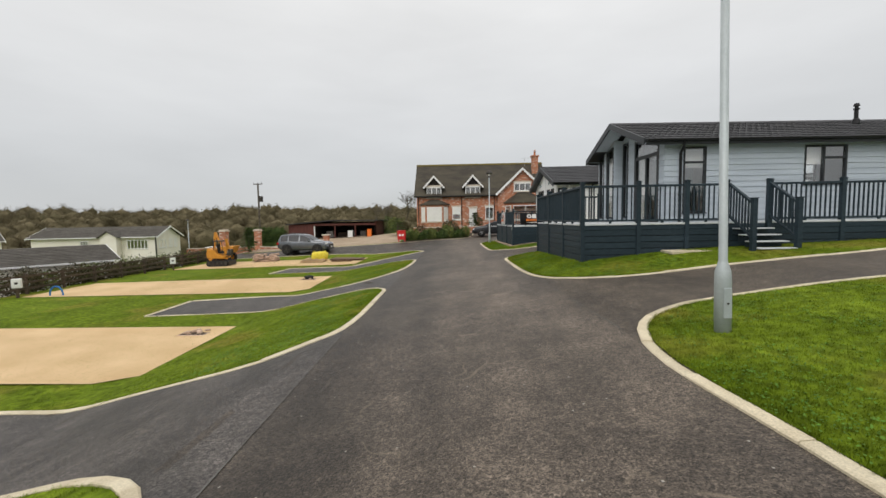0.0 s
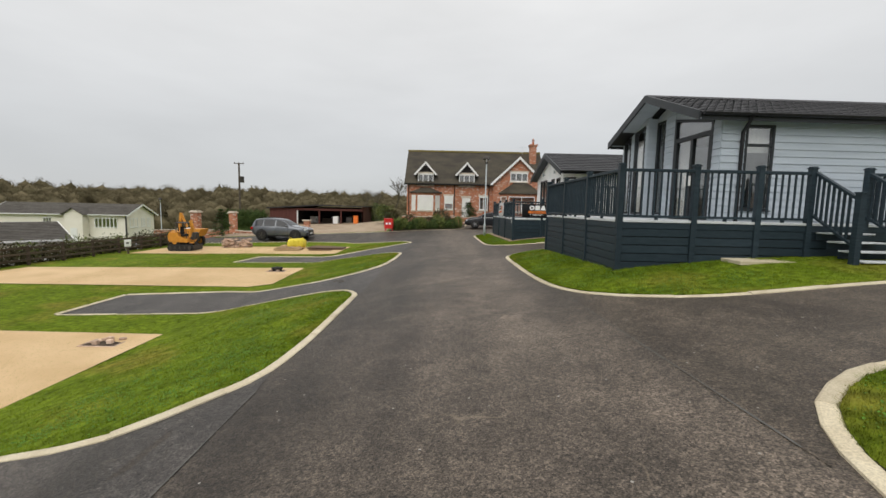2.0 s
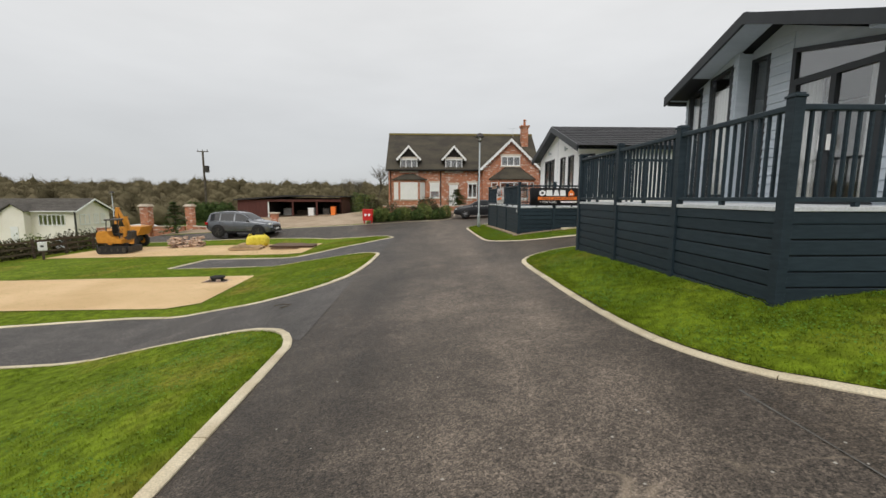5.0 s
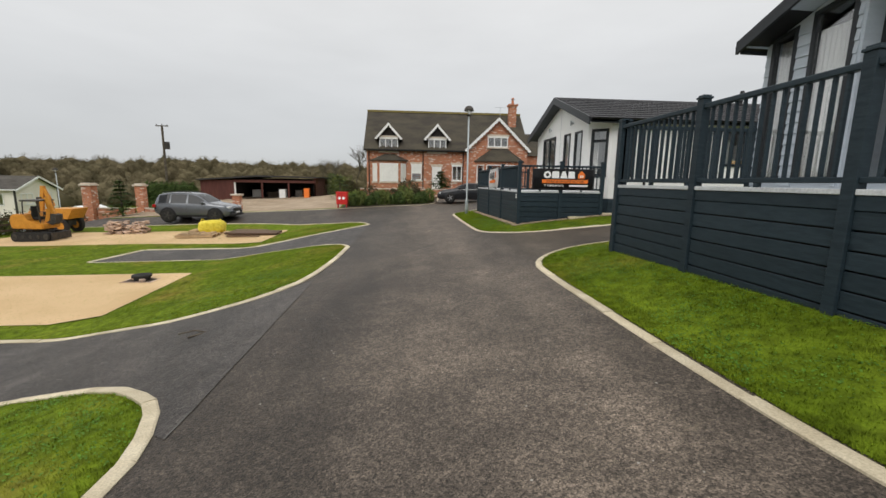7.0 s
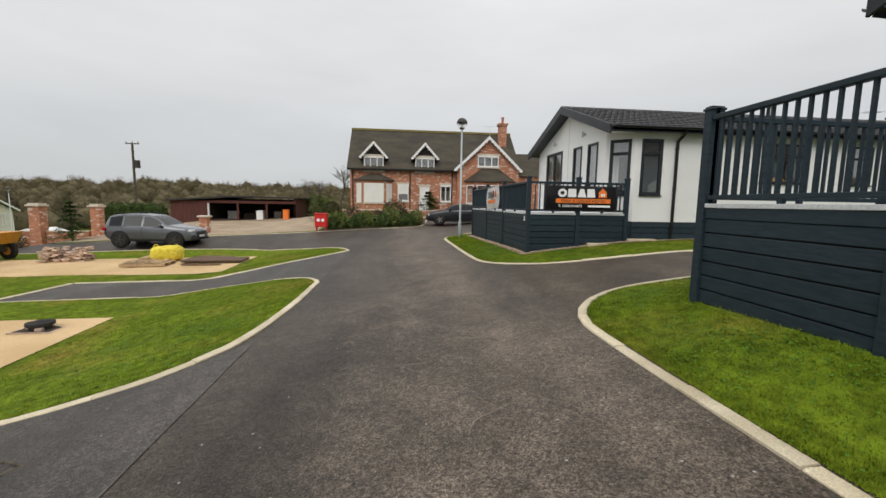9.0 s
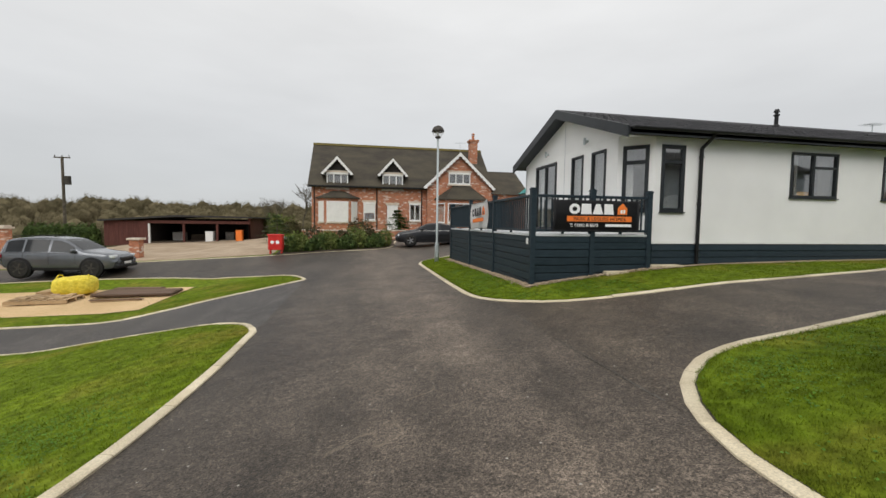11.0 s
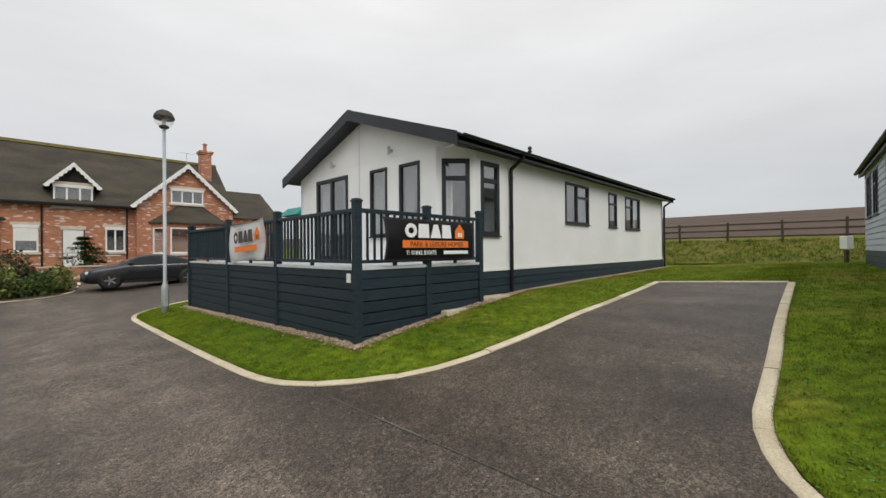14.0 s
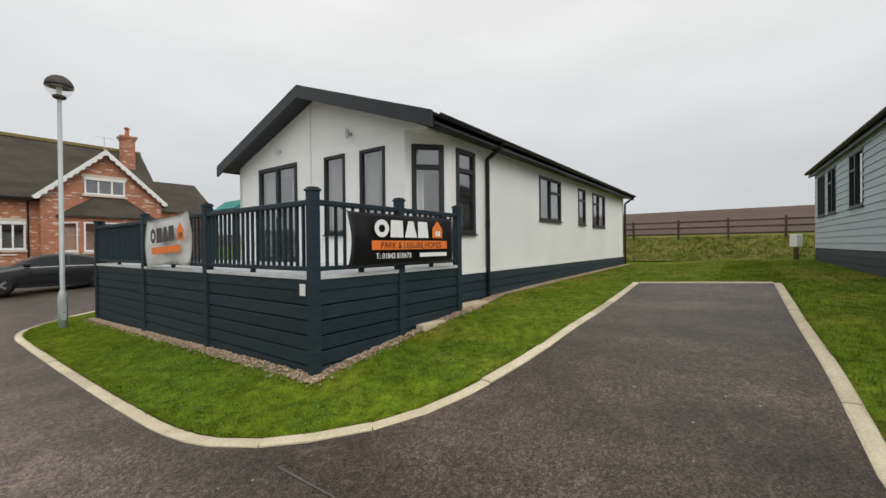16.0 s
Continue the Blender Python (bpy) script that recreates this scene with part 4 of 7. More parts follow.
for a, b in ((GS - .27, GEZ - .03), (GN + .1, GEZ - .03)):
    prism(bm, [(5.48, GR, GRZ), (5.48, a, b), (5.48, a, b - .02), (5.48, GR, GRZ - .02)], (.5, 0, 0))
part("verge_soffit", bm, M_CLAD, grey)
gutter(grey, 5.5, GE + .25, GS - .37, GEZ + .03)
gutter(grey, 5.5, GE + .25, GN + .2, GEZ + .03)
downpipe(grey, [(6.6, GS - .37, GEZ - .02), (6.62, GS - .3, GEZ - .12), (6.66, GS - .06, GEZ - .32), (6.66, GS - .06, 0.4)], .04)
flue(grey, 13.55, 14.0, 4.42)


# ---- raised decks ----
def balustrade(parent, p0, p1, posts, zf, zr, zp, zg, skirt=True, balusters=True, edge=True, draw_posts=True, skip_first=False):
    """One side of a deck, from p0 to p1; posts: distances along it; outward is to the right."""
    m, ln = wall_frame(p0, p1)
    for u in posts[1 if posts[0] == 0.0 and skip_first else 0:] if draw_posts else []:
        bm = bmesh.new()
        box(bm, u - .055, u + .055, -.055, .055, zg(u, m) - .12, zp - .05, .004)
        box(bm, u - .068, u + .068, -.068, .068, zp - .05, zp - .025, .004)
        prism(bm, [(u - .05, -.05, zp - .025), (u + .05, -.05, zp - .025), (u + .05, .05, zp - .025), (u - .05, .05, zp - .025)], (0, 0, .02))
        part("post", bm, M_ANTH, parent, m=m)
    b_me = mesh_of("baluster", bx(-.012, .012, -.017, .017, zf + .1, zr - .055), M_ANTH)
    for a, b in zip(posts[:-1], posts[1:]):
        if balusters:
            part("top_rail", bx(a + .055, b - .055, -.04, .04, zr - .06, zr, .008), M_ANTH, parent, m=m)
            part("bottom_rail", bx(a + .055, b - .055, -.03, .03, zf + .06, zf + .11, .006), M_ANTH, parent, m=m)
            part("rail_foot", bx((a + b) / 2 - .025, (a + b) / 2 + .025, -.025, .025, zf, zf + .06), M_ANTH, parent, m=m)
            n = max(1, int(round((b - a - .11) / .122)))
            for k in range(1, n):
                ob = part("baluster", b_me, None, parent, m=m @ pose(a + .055 + (b - a - .11) * k / n, 0, 0))
        if edge:
            part("deck_edge", bx(a + .056, b - .056, -.045, .06, zf - .035, zf + .012, .004), M_DECK, parent, m=m)
        if skirt:
            part("fascia_board", bx(a + .056, b - .056, -.03, 0.0, zf - .16, zf - .037, .004), M_ANTH, parent, m=m)
            z = zf - .165
            low = min(zg(a, m), zg(b, m)) - .05
            while z > low:
                part("skirt_board", bx(a + .056, b - .056, -.02, 0.005, z - .152, z, .005), M_ANTH, parent, m=m)
                z -= .168
            # added black sheet: its colour gives the shade in the board gaps
            part("skirt_backing", bx(a, b, .03, .05, low, zf - .04), M_GUTTER, parent, m=m)


def zland(u, m):
    p = m @ Vector((u, 0, 0))
    return terr(p.x, p.y)


wdeck = root("deck", pose(0, 0, 0), "raised anthracite composite deck with balustrade before the white home", "deck", "decks")
WD = (0.87, 1.72, 1.86)
balustrade(wdeck, (3.28, 30.78), (3.28, 22.75), [0, 2.97, 5.49, 8.03], *WD, zland)
balustrade(wdeck, (3.28, 22.75), (6.05, 22.75), [0.0, 1.38, 2.77], *WD, zland, skip_first=True)
balustrade(wdeck, (5.85, 30.78), (3.28, 30.78), [0, 2.5], *WD, zland)
for k in range(17):
    part("deck_plank", bx(3.33 + k * .152, 3.33 + k * .152 + .146, 22.8, 30.75, WD[0] - .03, WD[0]), M_DECK, wdeck)
part("corner_plate", bx(3.215, 3.222, 22.82, 22.92, .66, .79), M_TRIMW, wdeck, "small white corner plate")

gdeck = root("deck", pose(0, 0, 0), "raised anthracite composite deck with balustrade and steps", "deck", "decks")
GD = (1.13, 2.15, 2.26)
balustrade(gdeck, (3.42, 16.6), (3.42, 10.93), [0, 1.95, 3.85, 5.67], *GD, zland)
balustrade(gdeck, (3.42, 10.93), (7.2, 10.93), [0.0, 1.47, 2.73, 3.75], *GD, zland, skip_first=True)
balustrade(gdeck, (7.2, 10.93), (8.25, 10.93), [-.03, 1.02], *GD, zland, balusters=False, draw_posts=False)
balustrade(gdeck, (8.25, 10.93), (14.0, 10.93), [0.03, 1.9, 3.8, 5.7], *GD, zland)
balustrade(gdeck, (5.85, 16.6), (3.42, 16.6), [0, 2.37], *GD, zland)
for k in range(37):
    y = 10.98 + k * .152
    part("deck_plank", bx(3.47, 14.0 if y < 12.3 else 6.6, y, y + .146, GD[0] - .03, GD[0]), M_DECK, gdeck)
for k in range(4):
    z = GD[0] - (k + 1) * .155
    y = 10.86 - k * .24
    part("step_tread", bx(7.3, 8.2, y - .26, y, z - .03, z, .005), M_DECK, gdeck, "pale grey step with a dark riser" if k == 0 else "")
    part("step_riser", bx(7.3, 8.2, y - .02, y - .005, z - .16, z - .031), M_ANTH, gdeck)
for x in (7.22, 8.28):
    bm = bmesh.new()
    box(bm, x - .055, x + .055, 9.93, 10.04, terr(x, 10) - .1, 1.7, .004)
    box(bm, x - .068, x + .068, 9.917, 10.053, 1.7, 1.725, .004)
    part("newel_post", bm, M_ANTH, gdeck)
    bm = bmesh.new()
    for z0, z1, h, w in ((2.10, 1.58, .06, .035), (1.28, .76, .05, .03)):
        prism(bm, [(x - w, 10.9, z0), (x - w, 10.04, z1), (x - w, 10.04, z1 + h), (x - w, 10.9, z0 + h)], (2 * w, 0, 0))
    part("stair_rail", bm, M_ANTH, gdeck)
    for k in range(7):
        y = 10.82 - k * .108
        f = (10.9 - y) / .86
        part("baluster", bx(x - .014, x + .014, y - .02, y + .02, 1.32 - .52 * f, 2.11 - .52 * f), M_ANTH, gdeck)


# ---- more materials ----
M_BRICKW = mat("red_brick_plain", (0.33, 0.115, 0.06), (0.42, 0.17, 0.09), scale=4, rough=0.9, bump=0.4, bscale=60, fine=0.25, island=0.2)
M_GRAVEL = mat("buff_gravel", (0.30, 0.225, 0.15), (0.42, 0.33, 0.235), scale=0.6, rough=0.95, bump=1.0, bscale=55, fine=0.4, world_co=True)
M_YEL = mat("digger_yellow_paint", (0.56, 0.235, 0.03), (0.64, 0.29, 0.04), scale=4, rough=0.45, fine=0.15, bscale=20)
M_RUBBER = mat("black_rubber", (0.018, 0.018, 0.018), (0.035, 0.033, 0.03), scale=8, rough=0.85, bump=0.3)
M_STEELD = mat("dark_steel", (0.05, 0.048, 0.045), (0.09, 0.08, 0.07), scale=6, rough=0.6, metal=0.6)
M_TIMBER = mat("weathered_timber", (0.06, 0.043, 0.03), (0.10, 0.075, 0.053), scale=3, rough=0.9, bump=0.5, bscale=40, stretch=(1, 1, 5), island=0.2)
M_PALLET = mat("pallet_wood", (0.36, 0.25, 0.14), (0.47, 0.34, 0.20), scale=4, rough=0.9, bump=0.4, island=0.2)
M_RED = mat("red_paint", (0.55, 0.02, 0.02), (0.62, 0.04, 0.03), rough=0.4)
M_ORANGE = mat("orange_print", (0.85, 0.20, 0.03), (0.88, 0.24, 0.05), rough=0.5, fine=0.03)
M_BLACKV = mat("black_vinyl", (0.018, 0.018, 0.02), (0.024, 0.024, 0.026), rough=0.35, bump=0.05)
M_WHITEV = mat("white_print", (0.86, 0.86, 0.86), (0.9, 0.9, 0.9), rough=0.55, fine=0.04)
M_BAGY = mat("yellow_bulk_bag", (0.66, 0.52, 0.04), (0.74, 0.62, 0.08), scale=6, rough=0.8, bump=0.4, bscale=12)
M_STONE = mat("rubble_stone", (0.42, 0.28, 0.19), (0.60, 0.46, 0.37), scale=3, rough=0.95, bump=0.5, bscale=30, island=0.35)
M_LEAF = mat("evergreen_leaf", (0.035, 0.066, 0.015), (0.085, 0.125, 0.028), scale=2, rough=0.75, island=0.35, spec=0.3)
M_LEAFB = mat("brown_green_scrub", (0.05, 0.048, 0.022), (0.10, 0.085, 0.045), scale=1.5, rough=0.9, island=0.35, spec=0.2)
M_BARK = mat("bark", (0.07, 0.058, 0.045), (0.13, 0.11, 0.085), scale=5, rough=0.95, bump=0.6, bscale=30)
M_BLADE = grass_mat("grass_blade", (0.110, 0.160, 0.009), (0.175, 0.235, 0.018), (0.24, 0.20, 0.04))
M_SOIL = mat("dark_soil", (0.055, 0.04, 0.028), (0.09, 0.066, 0.045), scale=2, rough=0.95, bump=0.8, bscale=25, world_co=True)
M_TYRE = M_RUBBER
M_CARGLASS = mat("tinted_car_glass", (0.010, 0.012, 0.014), (0.014, 0.016, 0.018), rough=0.06, fine=0.02, spec=0.28)
M_LAMPG = bpy.data.materials.new("clear_lamp_globe")
M_LAMPG.use_nodes = True
nt_ = M_LAMPG.node_tree
nt_.nodes.remove(nt_.nodes["Principled BSDF"])
n_mix, n_tr, n_gl = nt_.nodes.new("ShaderNodeMixShader"), nt_.nodes.new("ShaderNodeBsdfTransparent"), nt_.nodes.new("ShaderNodeBsdfGlossy")
n_gl.inputs["Roughness"].default_value = .05
n_mix.inputs[0].default_value = .14
nt_.links.new(n_tr.outputs[0], n_mix.inputs[1])
nt_.links.new(n_gl.outputs[0], n_mix.inputs[2])
nt_.links.new(n_mix.outputs[0], nt_.nodes["Material Output"].inputs[0])

# ---- pads, yard, planted bed, field ----
for y0, y1, x1 in ((8.2, 12.62, -7.05), (18.15, 22.25, -6.85), (28.35, 33.1, -7.15), (-2.0, 2.4, -7.1)):
    ob = patch("concrete_pad", [(-20.3, y0), (x1 - .75, y0), (x1 + .05, y0 + .35), (x1, y1), (-20.3, y1)], 0.03, M_PAD, 0.7)
    structure(ob, "sand-coloured concrete base for a park home", "concrete pad")
yard = [(-21, 38.7), (-16, 38.2), (-8.3, 38.4), (-5.2, 38.6), (-5.4, 41), (-5.6, 46), (-7.5, 52), (-10.5, 57), (-24, 58.5), (-23, 46)]
structure(patch("gravel_yard", yard, 0.03, M_GRAVEL, 1.0), "buff gravel yard before the barn", "yard")
north_pts = [(-24, 38.2), (-16, 37.75), (-8.3, 38.0), (-4.0, 38.3), (-1.0, 38.8), (0.6, 39.4), (1.5, 40.6), (1.9, 42.5), (2.2, 46)]
north_kerb = smooth_line(north_pts[1:])
bed = [(p.x, p.y) for p in north_kerb if p.x > -5.3] + [(1.9, 50), (-6.0, 50), (-5.4, 44)]
structure(patch("planted_bed", bed, 0.03, M_SOIL, 0.8, 0.05), "dark soil bed planted with low shrubs", "bed")
structure(patch("lawn_north", [(-33, 39.4)] + [(p.x, p.y + .15) for p in north_kerb] + [(2.0, 52.5), (2.0, 70), (-33, 70)], 0.01, M_GRASS, 1.2, .02), "grass before the brick house and barn", "lawn")
M_FIELD = mat("ploughed_field", (0.070, 0.046, 0.033), (0.105, 0.072, 0.052), scale=0.15, rough=0.95, bump=1.0, bscale=4, fine=0.3, stretch=(1, 0.2, 1), world_co=True)
M_ROUGH = mat("rough_winter_grass", (0.092, 0.118, 0.015), (0.168, 0.155, 0.042), scale=.9, rough=.95, bump=1.0, bscale=14, fine=.4, spec=.06, world_co=True)
structure(patch("rough_bank", [(20.3, -12), (31.5, -12), (31.5, 38), (20.3, 38), (20.0, 30), (20.5, 24), (20.1, 20), (20.4, 10)], .03, M_ROUGH, .7, .06), "rough tussocky grass bank below the fence", "grass bank")
structure(sheet("field", axis(34, 500, 34, 60, 2.0, 1.25), axis(-300, 400, 0, 60, 4.0, 1.3), -0.02, M_FIELD), "brown ploughed field rising to the skyline", "field")

# gravel margin round the white home's deck
margin = [(3.13, 31.0), (3.12, 22.6), (6.4, 22.58), (8.1, 22.98), (19.6, 22.95), (19.6, 23.2), (8, 23.2), (6.1, 22.8), (3.3, 22.8), (3.3, 31.0)]
structure(patch("gravel_margin", margin, 0.035, M_GRAVEL, 0.4), "narrow gravel margin along the deck", "gravel")


def scatter_pebbles(name, spots, lo, hi, material, label):
    verts, faces = [], []
    for x, y, z in spots:
        r = random.uniform(lo, hi)
        n = len(verts)
        for v in ((1, 0, 0), (-1, 0, 0), (0, 1, 0), (0, -1, 0), (0, 0, .8), (0, 0, -.6)):
            verts.append((x + v[0] * r * random.uniform(.7, 1.3), y + v[1] * r * random.uniform(.7, 1.3), z + v[2] * r))
        for f in ((0, 2, 4), (2, 1, 4), (1, 3, 4), (3, 0, 4), (2, 0, 5), (1, 2, 5), (3, 1, 5), (0, 3, 5)):
            faces.append(tuple(n + i for i in f))
    me = bpy.data.meshes.new(name)
    me.from_pydata(verts, [], faces)
    me.materials.append(material)
    return tagged(new(name, me), label, "gravel", kind="stuff")


M_PEB = mat("pebbles", (0.24, 0.17, 0.11), (0.46, 0.37, 0.27), scale=30, rough=0.9, island=0.4)
spots = []
for _ in range(2600):
    if random.random() < .7:
        x, y = 3.25 - abs(random.gauss(0, .09)), random.uniform(22.55, 31)
    else:
        x, y = random.uniform(3.1, 6.4), 22.72 - abs(random.gauss(0, .09))
    spots.append((x, y, terr(x, y) + .042))
scatter_pebbles("gravel_pebbles", spots, .008, .022, M_PEB, "loose buff pebbles beside the deck skirting")
for x0, x1, y0, y1 in ((4.95, 5.5, 22.58, 22.72), (6.15, 7.0, 22.72, 22.98), (5.45, 6.95, 10.3, 10.85)):
    bm = bmesh.new()
    z = terr((x0 + x1) / 2, y0)
    box(bm, x0, x1, y0, y1, z - .05, z + .075 if y0 > 20 else z + .03, .01)
    me = mesh_of("paving_slab", bm, M_KERB)
    tagged(new("paving_slab", me), "pale concrete paving slab lying on the grass", "slab")


# ---- street lamps ----
def street_lamp(x, y, h, label):
    z = terr(x, y)
    r = root("street_lamp", pose(x, y, z, 0, -1.4 if y < 10 else 0, 0), label, "street lamp", "street lamps")
    bm = bmesh.new()
    lathe(bm, [(.085, -.1), (.085, .62), (.08, .70), (.05, .80), (.044, .82), (.040, h)], 18)
    part("pole", bm, M_GALV, r, smooth=True)
    part("access_door", bx(-.045, .045, -.092, -.08, .18, .52, .004), M_GALV, r)
    bm = bmesh.new()
    cyl(bm, (0, -.1, .35), (0, -.085, .35), .012)
    part("lock", bm, M_STEELD, r)
    bm = bmesh.new()
    lathe(bm, [(.045, h), (.11, h + .03), (.12, h + .07), (.07, h + .1), (.02, h + .11)], 18)
    part("collar", bm, M_STEELD, r)
    bm = bmesh.new()
    R, zc = .235, h + .27
    lathe(bm, [(max(.02, R * math.sin(a)), zc - R * math.cos(a)) for a in np.linspace(.45, math.pi / 2, 8)], 24)
    g = part("globe", bm, M_LAMPG, r, "clear lower half of the globe", smooth=True)
    g.visible_shadow = False
    bm = bmesh.new()
    lathe(bm, [(max(.01, (R + .006) * math.sin(a)), zc - (R + .006) * math.cos(a)) for a in np.linspace(math.pi / 2 - .02, math.pi, 9)], 24)
    part("canopy", bm, M_STEELD, r, "dark upper half of the globe", smooth=True)
    bm = bmesh.new()
    lathe(bm, [(.05, h + .1), (.05, h + .26)], 12)
    part("bulb", bm, M_TRIMW, r)
    return r


street_lamp(3.04, 4.6, 4.85, "grey galvanised lamp post with a globe on the lawn")
street_lamp(2.64, 30.6, 4.85, "grey galvanised lamp post with a globe head")
street_lamp(-36.7, 55, 6.2, "far grey lamp post beside the bungalows")


# ---- banners ----
def text_mesh(txt, size, bold=0.0):
    cu = bpy.data.curves.new("lettering", 'FONT')
    cu.body, cu.size, cu.extrude, cu.offset = txt, size, 0.0008, bold
    cu.align_x = 'CENTER'
    tmp = bpy.data.objects.new("lettering", cu)
    scene.collection.objects.link(tmp)
    dg = bpy.context.evaluated_depsgraph_get()
    me = bpy.data.meshes.new_from_object(tmp.evaluated_get(dg))
    bpy.data.objects.remove(tmp)
    return me


def banner_bm(w, h, bulge, fold):
    """Cloth in its own plane (x, z), y towards the viewer is negative."""
    bm = bmesh.new()
    nx, nz = 28, 14
    g = []
    for i in range(nx + 1):
        col = []
        for j in range(nz + 1):
            u, v = i / nx, j / nz
            y = -bulge * math.sin(math.pi * v) * (1 - .3 * u) - .012 * math.sin(9 * u + 4 * v) * fold
            pinch = fold * .018 * (math.sin(math.pi * u) if fold > 1 else 0)
            col.append(bm.verts.new(((u - .5) * w + (fold > 1) * (.03 * math.sin(4 * v) - .05 * (1 - v) * (u - .5)), y, (v - .5) * h + pinch * (1 if v > .5 else -1) * -1)))
        g.append(col)
    for i in range(nx):
        for j in range(nz):
            bm.faces.new((g[i][j], g[i + 1][j], g[i + 1][j + 1], g[i][j + 1]))
    bmesh.ops.solidify(bm, geom=bm.faces[:], thickness=.003)
    return bm


def logo_mark(parent, m, w, h, c_main, bm_y):
    """Plain marks in place of a trade mark: a ring, three solid blocks and a small house shape."""
    y = bm_y
    bw = w / 4.6
    for k, n in enumerate((0, 1, 2, 3)):
        bm = bmesh.new()
        x0 = -w / 2 + k * bw * 1.08
        if k == 0:
            ring = [(x0 + bw / 2 + bw * .5 * math.cos(a), h / 2 + h * .5 * math.sin(a)) for a in np.linspace(0, 2 * math.pi, 21)[:-1]]
            inn = [(x0 + bw / 2 + bw * .22 * math.cos(a), h / 2 + h * .22 * math.sin(a)) for a in np.linspace(0, 2 * math.pi, 21)[:-1]]
            for i in range(20):
                j = (i + 1) % 20
                bm.faces.new([bm.verts.new((p[0], y, p[1])) for p in (ring[i], ring[j], inn[j], inn[i])])
        else:
            foot, head = ((0, .98), (.0, 1.0), (0, .92))[k - 1], ((.05, .93), (.3, .7), (0, .8))[k - 1]
            bm.faces.new([bm.verts.new(p) for p in ((x0 + foot[0] * bw, y, 0), (x0 + foot[1] * bw, y, 0), (x0 + head[1] * bw, y, h), (x0 + head[0] * bw, y, h))])
        part("logo_block", bm, c_main, parent, m=m)
    bm = bmesh.new()
    x0, hw = w / 2 - .02, h * 1.05
    bm.faces.new([bm.verts.new(p) for p in ((x0, y, 0), (x0 + hw, y, 0), (x0 + hw, y, h * .62), (x0 + hw * .5, y, h * 1.12), (x0, y, h * .62))])
    part("logo_house", bm, M_ORANGE, parent, m=m)
    bm = bmesh.new()
    for a in (.3, .58):
        bm.faces.new([bm.verts.new(p) for p in ((x0 + hw * a, y - .002, h * .12), (x0 + hw * (a + .2), y - .002, h * .12), (x0 + hw * (a + .2), y - .002, h * .45), (x0 + hw * a, y - .002, h * .45))])
    part("logo_window", bm, c_main, parent, m=m)


ban = root("banner", pose(4.68, 22.62, 1.28, 0, 0, 0), "black vinyl banner with orange stripe tied to the deck rail", "banner", "banners")
part("sheet", banner_bm(2.06, .66, .055, 1), M_BLACKV, ban, smooth=True)
logo_mark(ban, pose(-.1, 0, .03), 1.15, .22, M_WHITEV, -.075)
part("stripe", bx(-.72, .80, -.074, -.07, -.125, -.01), M_ORANGE, ban, "orange stripe")
me = text_mesh("PARK & LEISURE HOMES", .115)
me.materials.append(M_BLACKV)
tagged(part("lettering", me, None, ban, m=pose(.04, -.077, -.108, 90, 0, 0)), kind="stuff")
me = text_mesh("T: 01842 810673", .095, .001)
me.materials.append(M_WHITEV)
tagged(part("lettering", me, None, ban, m=pose(-.32, -.066, -.235, 90, 0, 0)), kind="stuff")
part("address_bar", bx(.18, .80, -.068, -.064, -.232, -.175), M_WHITEV, ban, "plain white bar for the web address")
for x, z in ((-1.03, .33), (1.03, .33), (-1.03, -.33), (1.03, -.33)):
    bm = bmesh.new()
    cyl(bm, (x, -.01, z), (x * 1.05, .05, z + .03), .006, None, 6)
    part("tie", bm, M_BLACKV, ban)

flag = root("banner", pose(3.19, 26.55, 1.32, 0, -2.5, -90), "white cloth banner with orange stripe hung over the rail", "banner", "banners")
part("sheet", banner_bm(1.8, .84, .012, 2.4), M_WHITEV, flag, smooth=True)
M_GREYV = mat("dark_grey_print", (0.06, 0.055, 0.06), rough=0.5)
logo_mark(flag, pose(.1, 0, -.02), 1.1, .24, M_GREYV, -.082)
part("stripe", bx(-.42, .72, -.08, -.076, -.2, -.09), M_ORANGE, flag, "orange stripe")


# ---- loose things on the pads ----
def service_pit(x, y, s=1.0):
    z = terr(x, y) + .03
    r = root("service_pit", pose(x, y, z), "open service hole with soil and a pipe in the concrete base", "service pit", "service pits")
    bm = bmesh.new()
    for a in ((-.42, .42, -.32, -.27), (-.42, .42, .27, .32), (-.42, -.37, -.27, .27), (.37, .42, -.27, .27)):
        box(bm, *a, 0, .012)
    part("rim", bm, M_STONE, r)
    part("soil", bx(-.37, .37, -.27, .27, 0, .008), M_SOIL, r, "dark soil")
    for _ in range(7):
        bm = bmesh.new()
        a, b = random.uniform(-.28, .28), random.uniform(-.2, .2)
        box(bm, a - .07, a + .07, b - .05, b + .05, 0, random.uniform(.04, .11), .015)
        part("stone", bm, M_STONE, r)
    if s > 1:
        bm = bmesh.new()
        lathe(bm, [(.2, 0), (.2, .1), (.25, .1), (.25, .16), (.06, .2)], 16)
        part("cover", bm, M_RUBBER, r, "black plastic cover")


service_pit(-8.0, 12.05)
service_pit(-7.9, 21.6, 2)
service_pit(-7.9, 31.9)


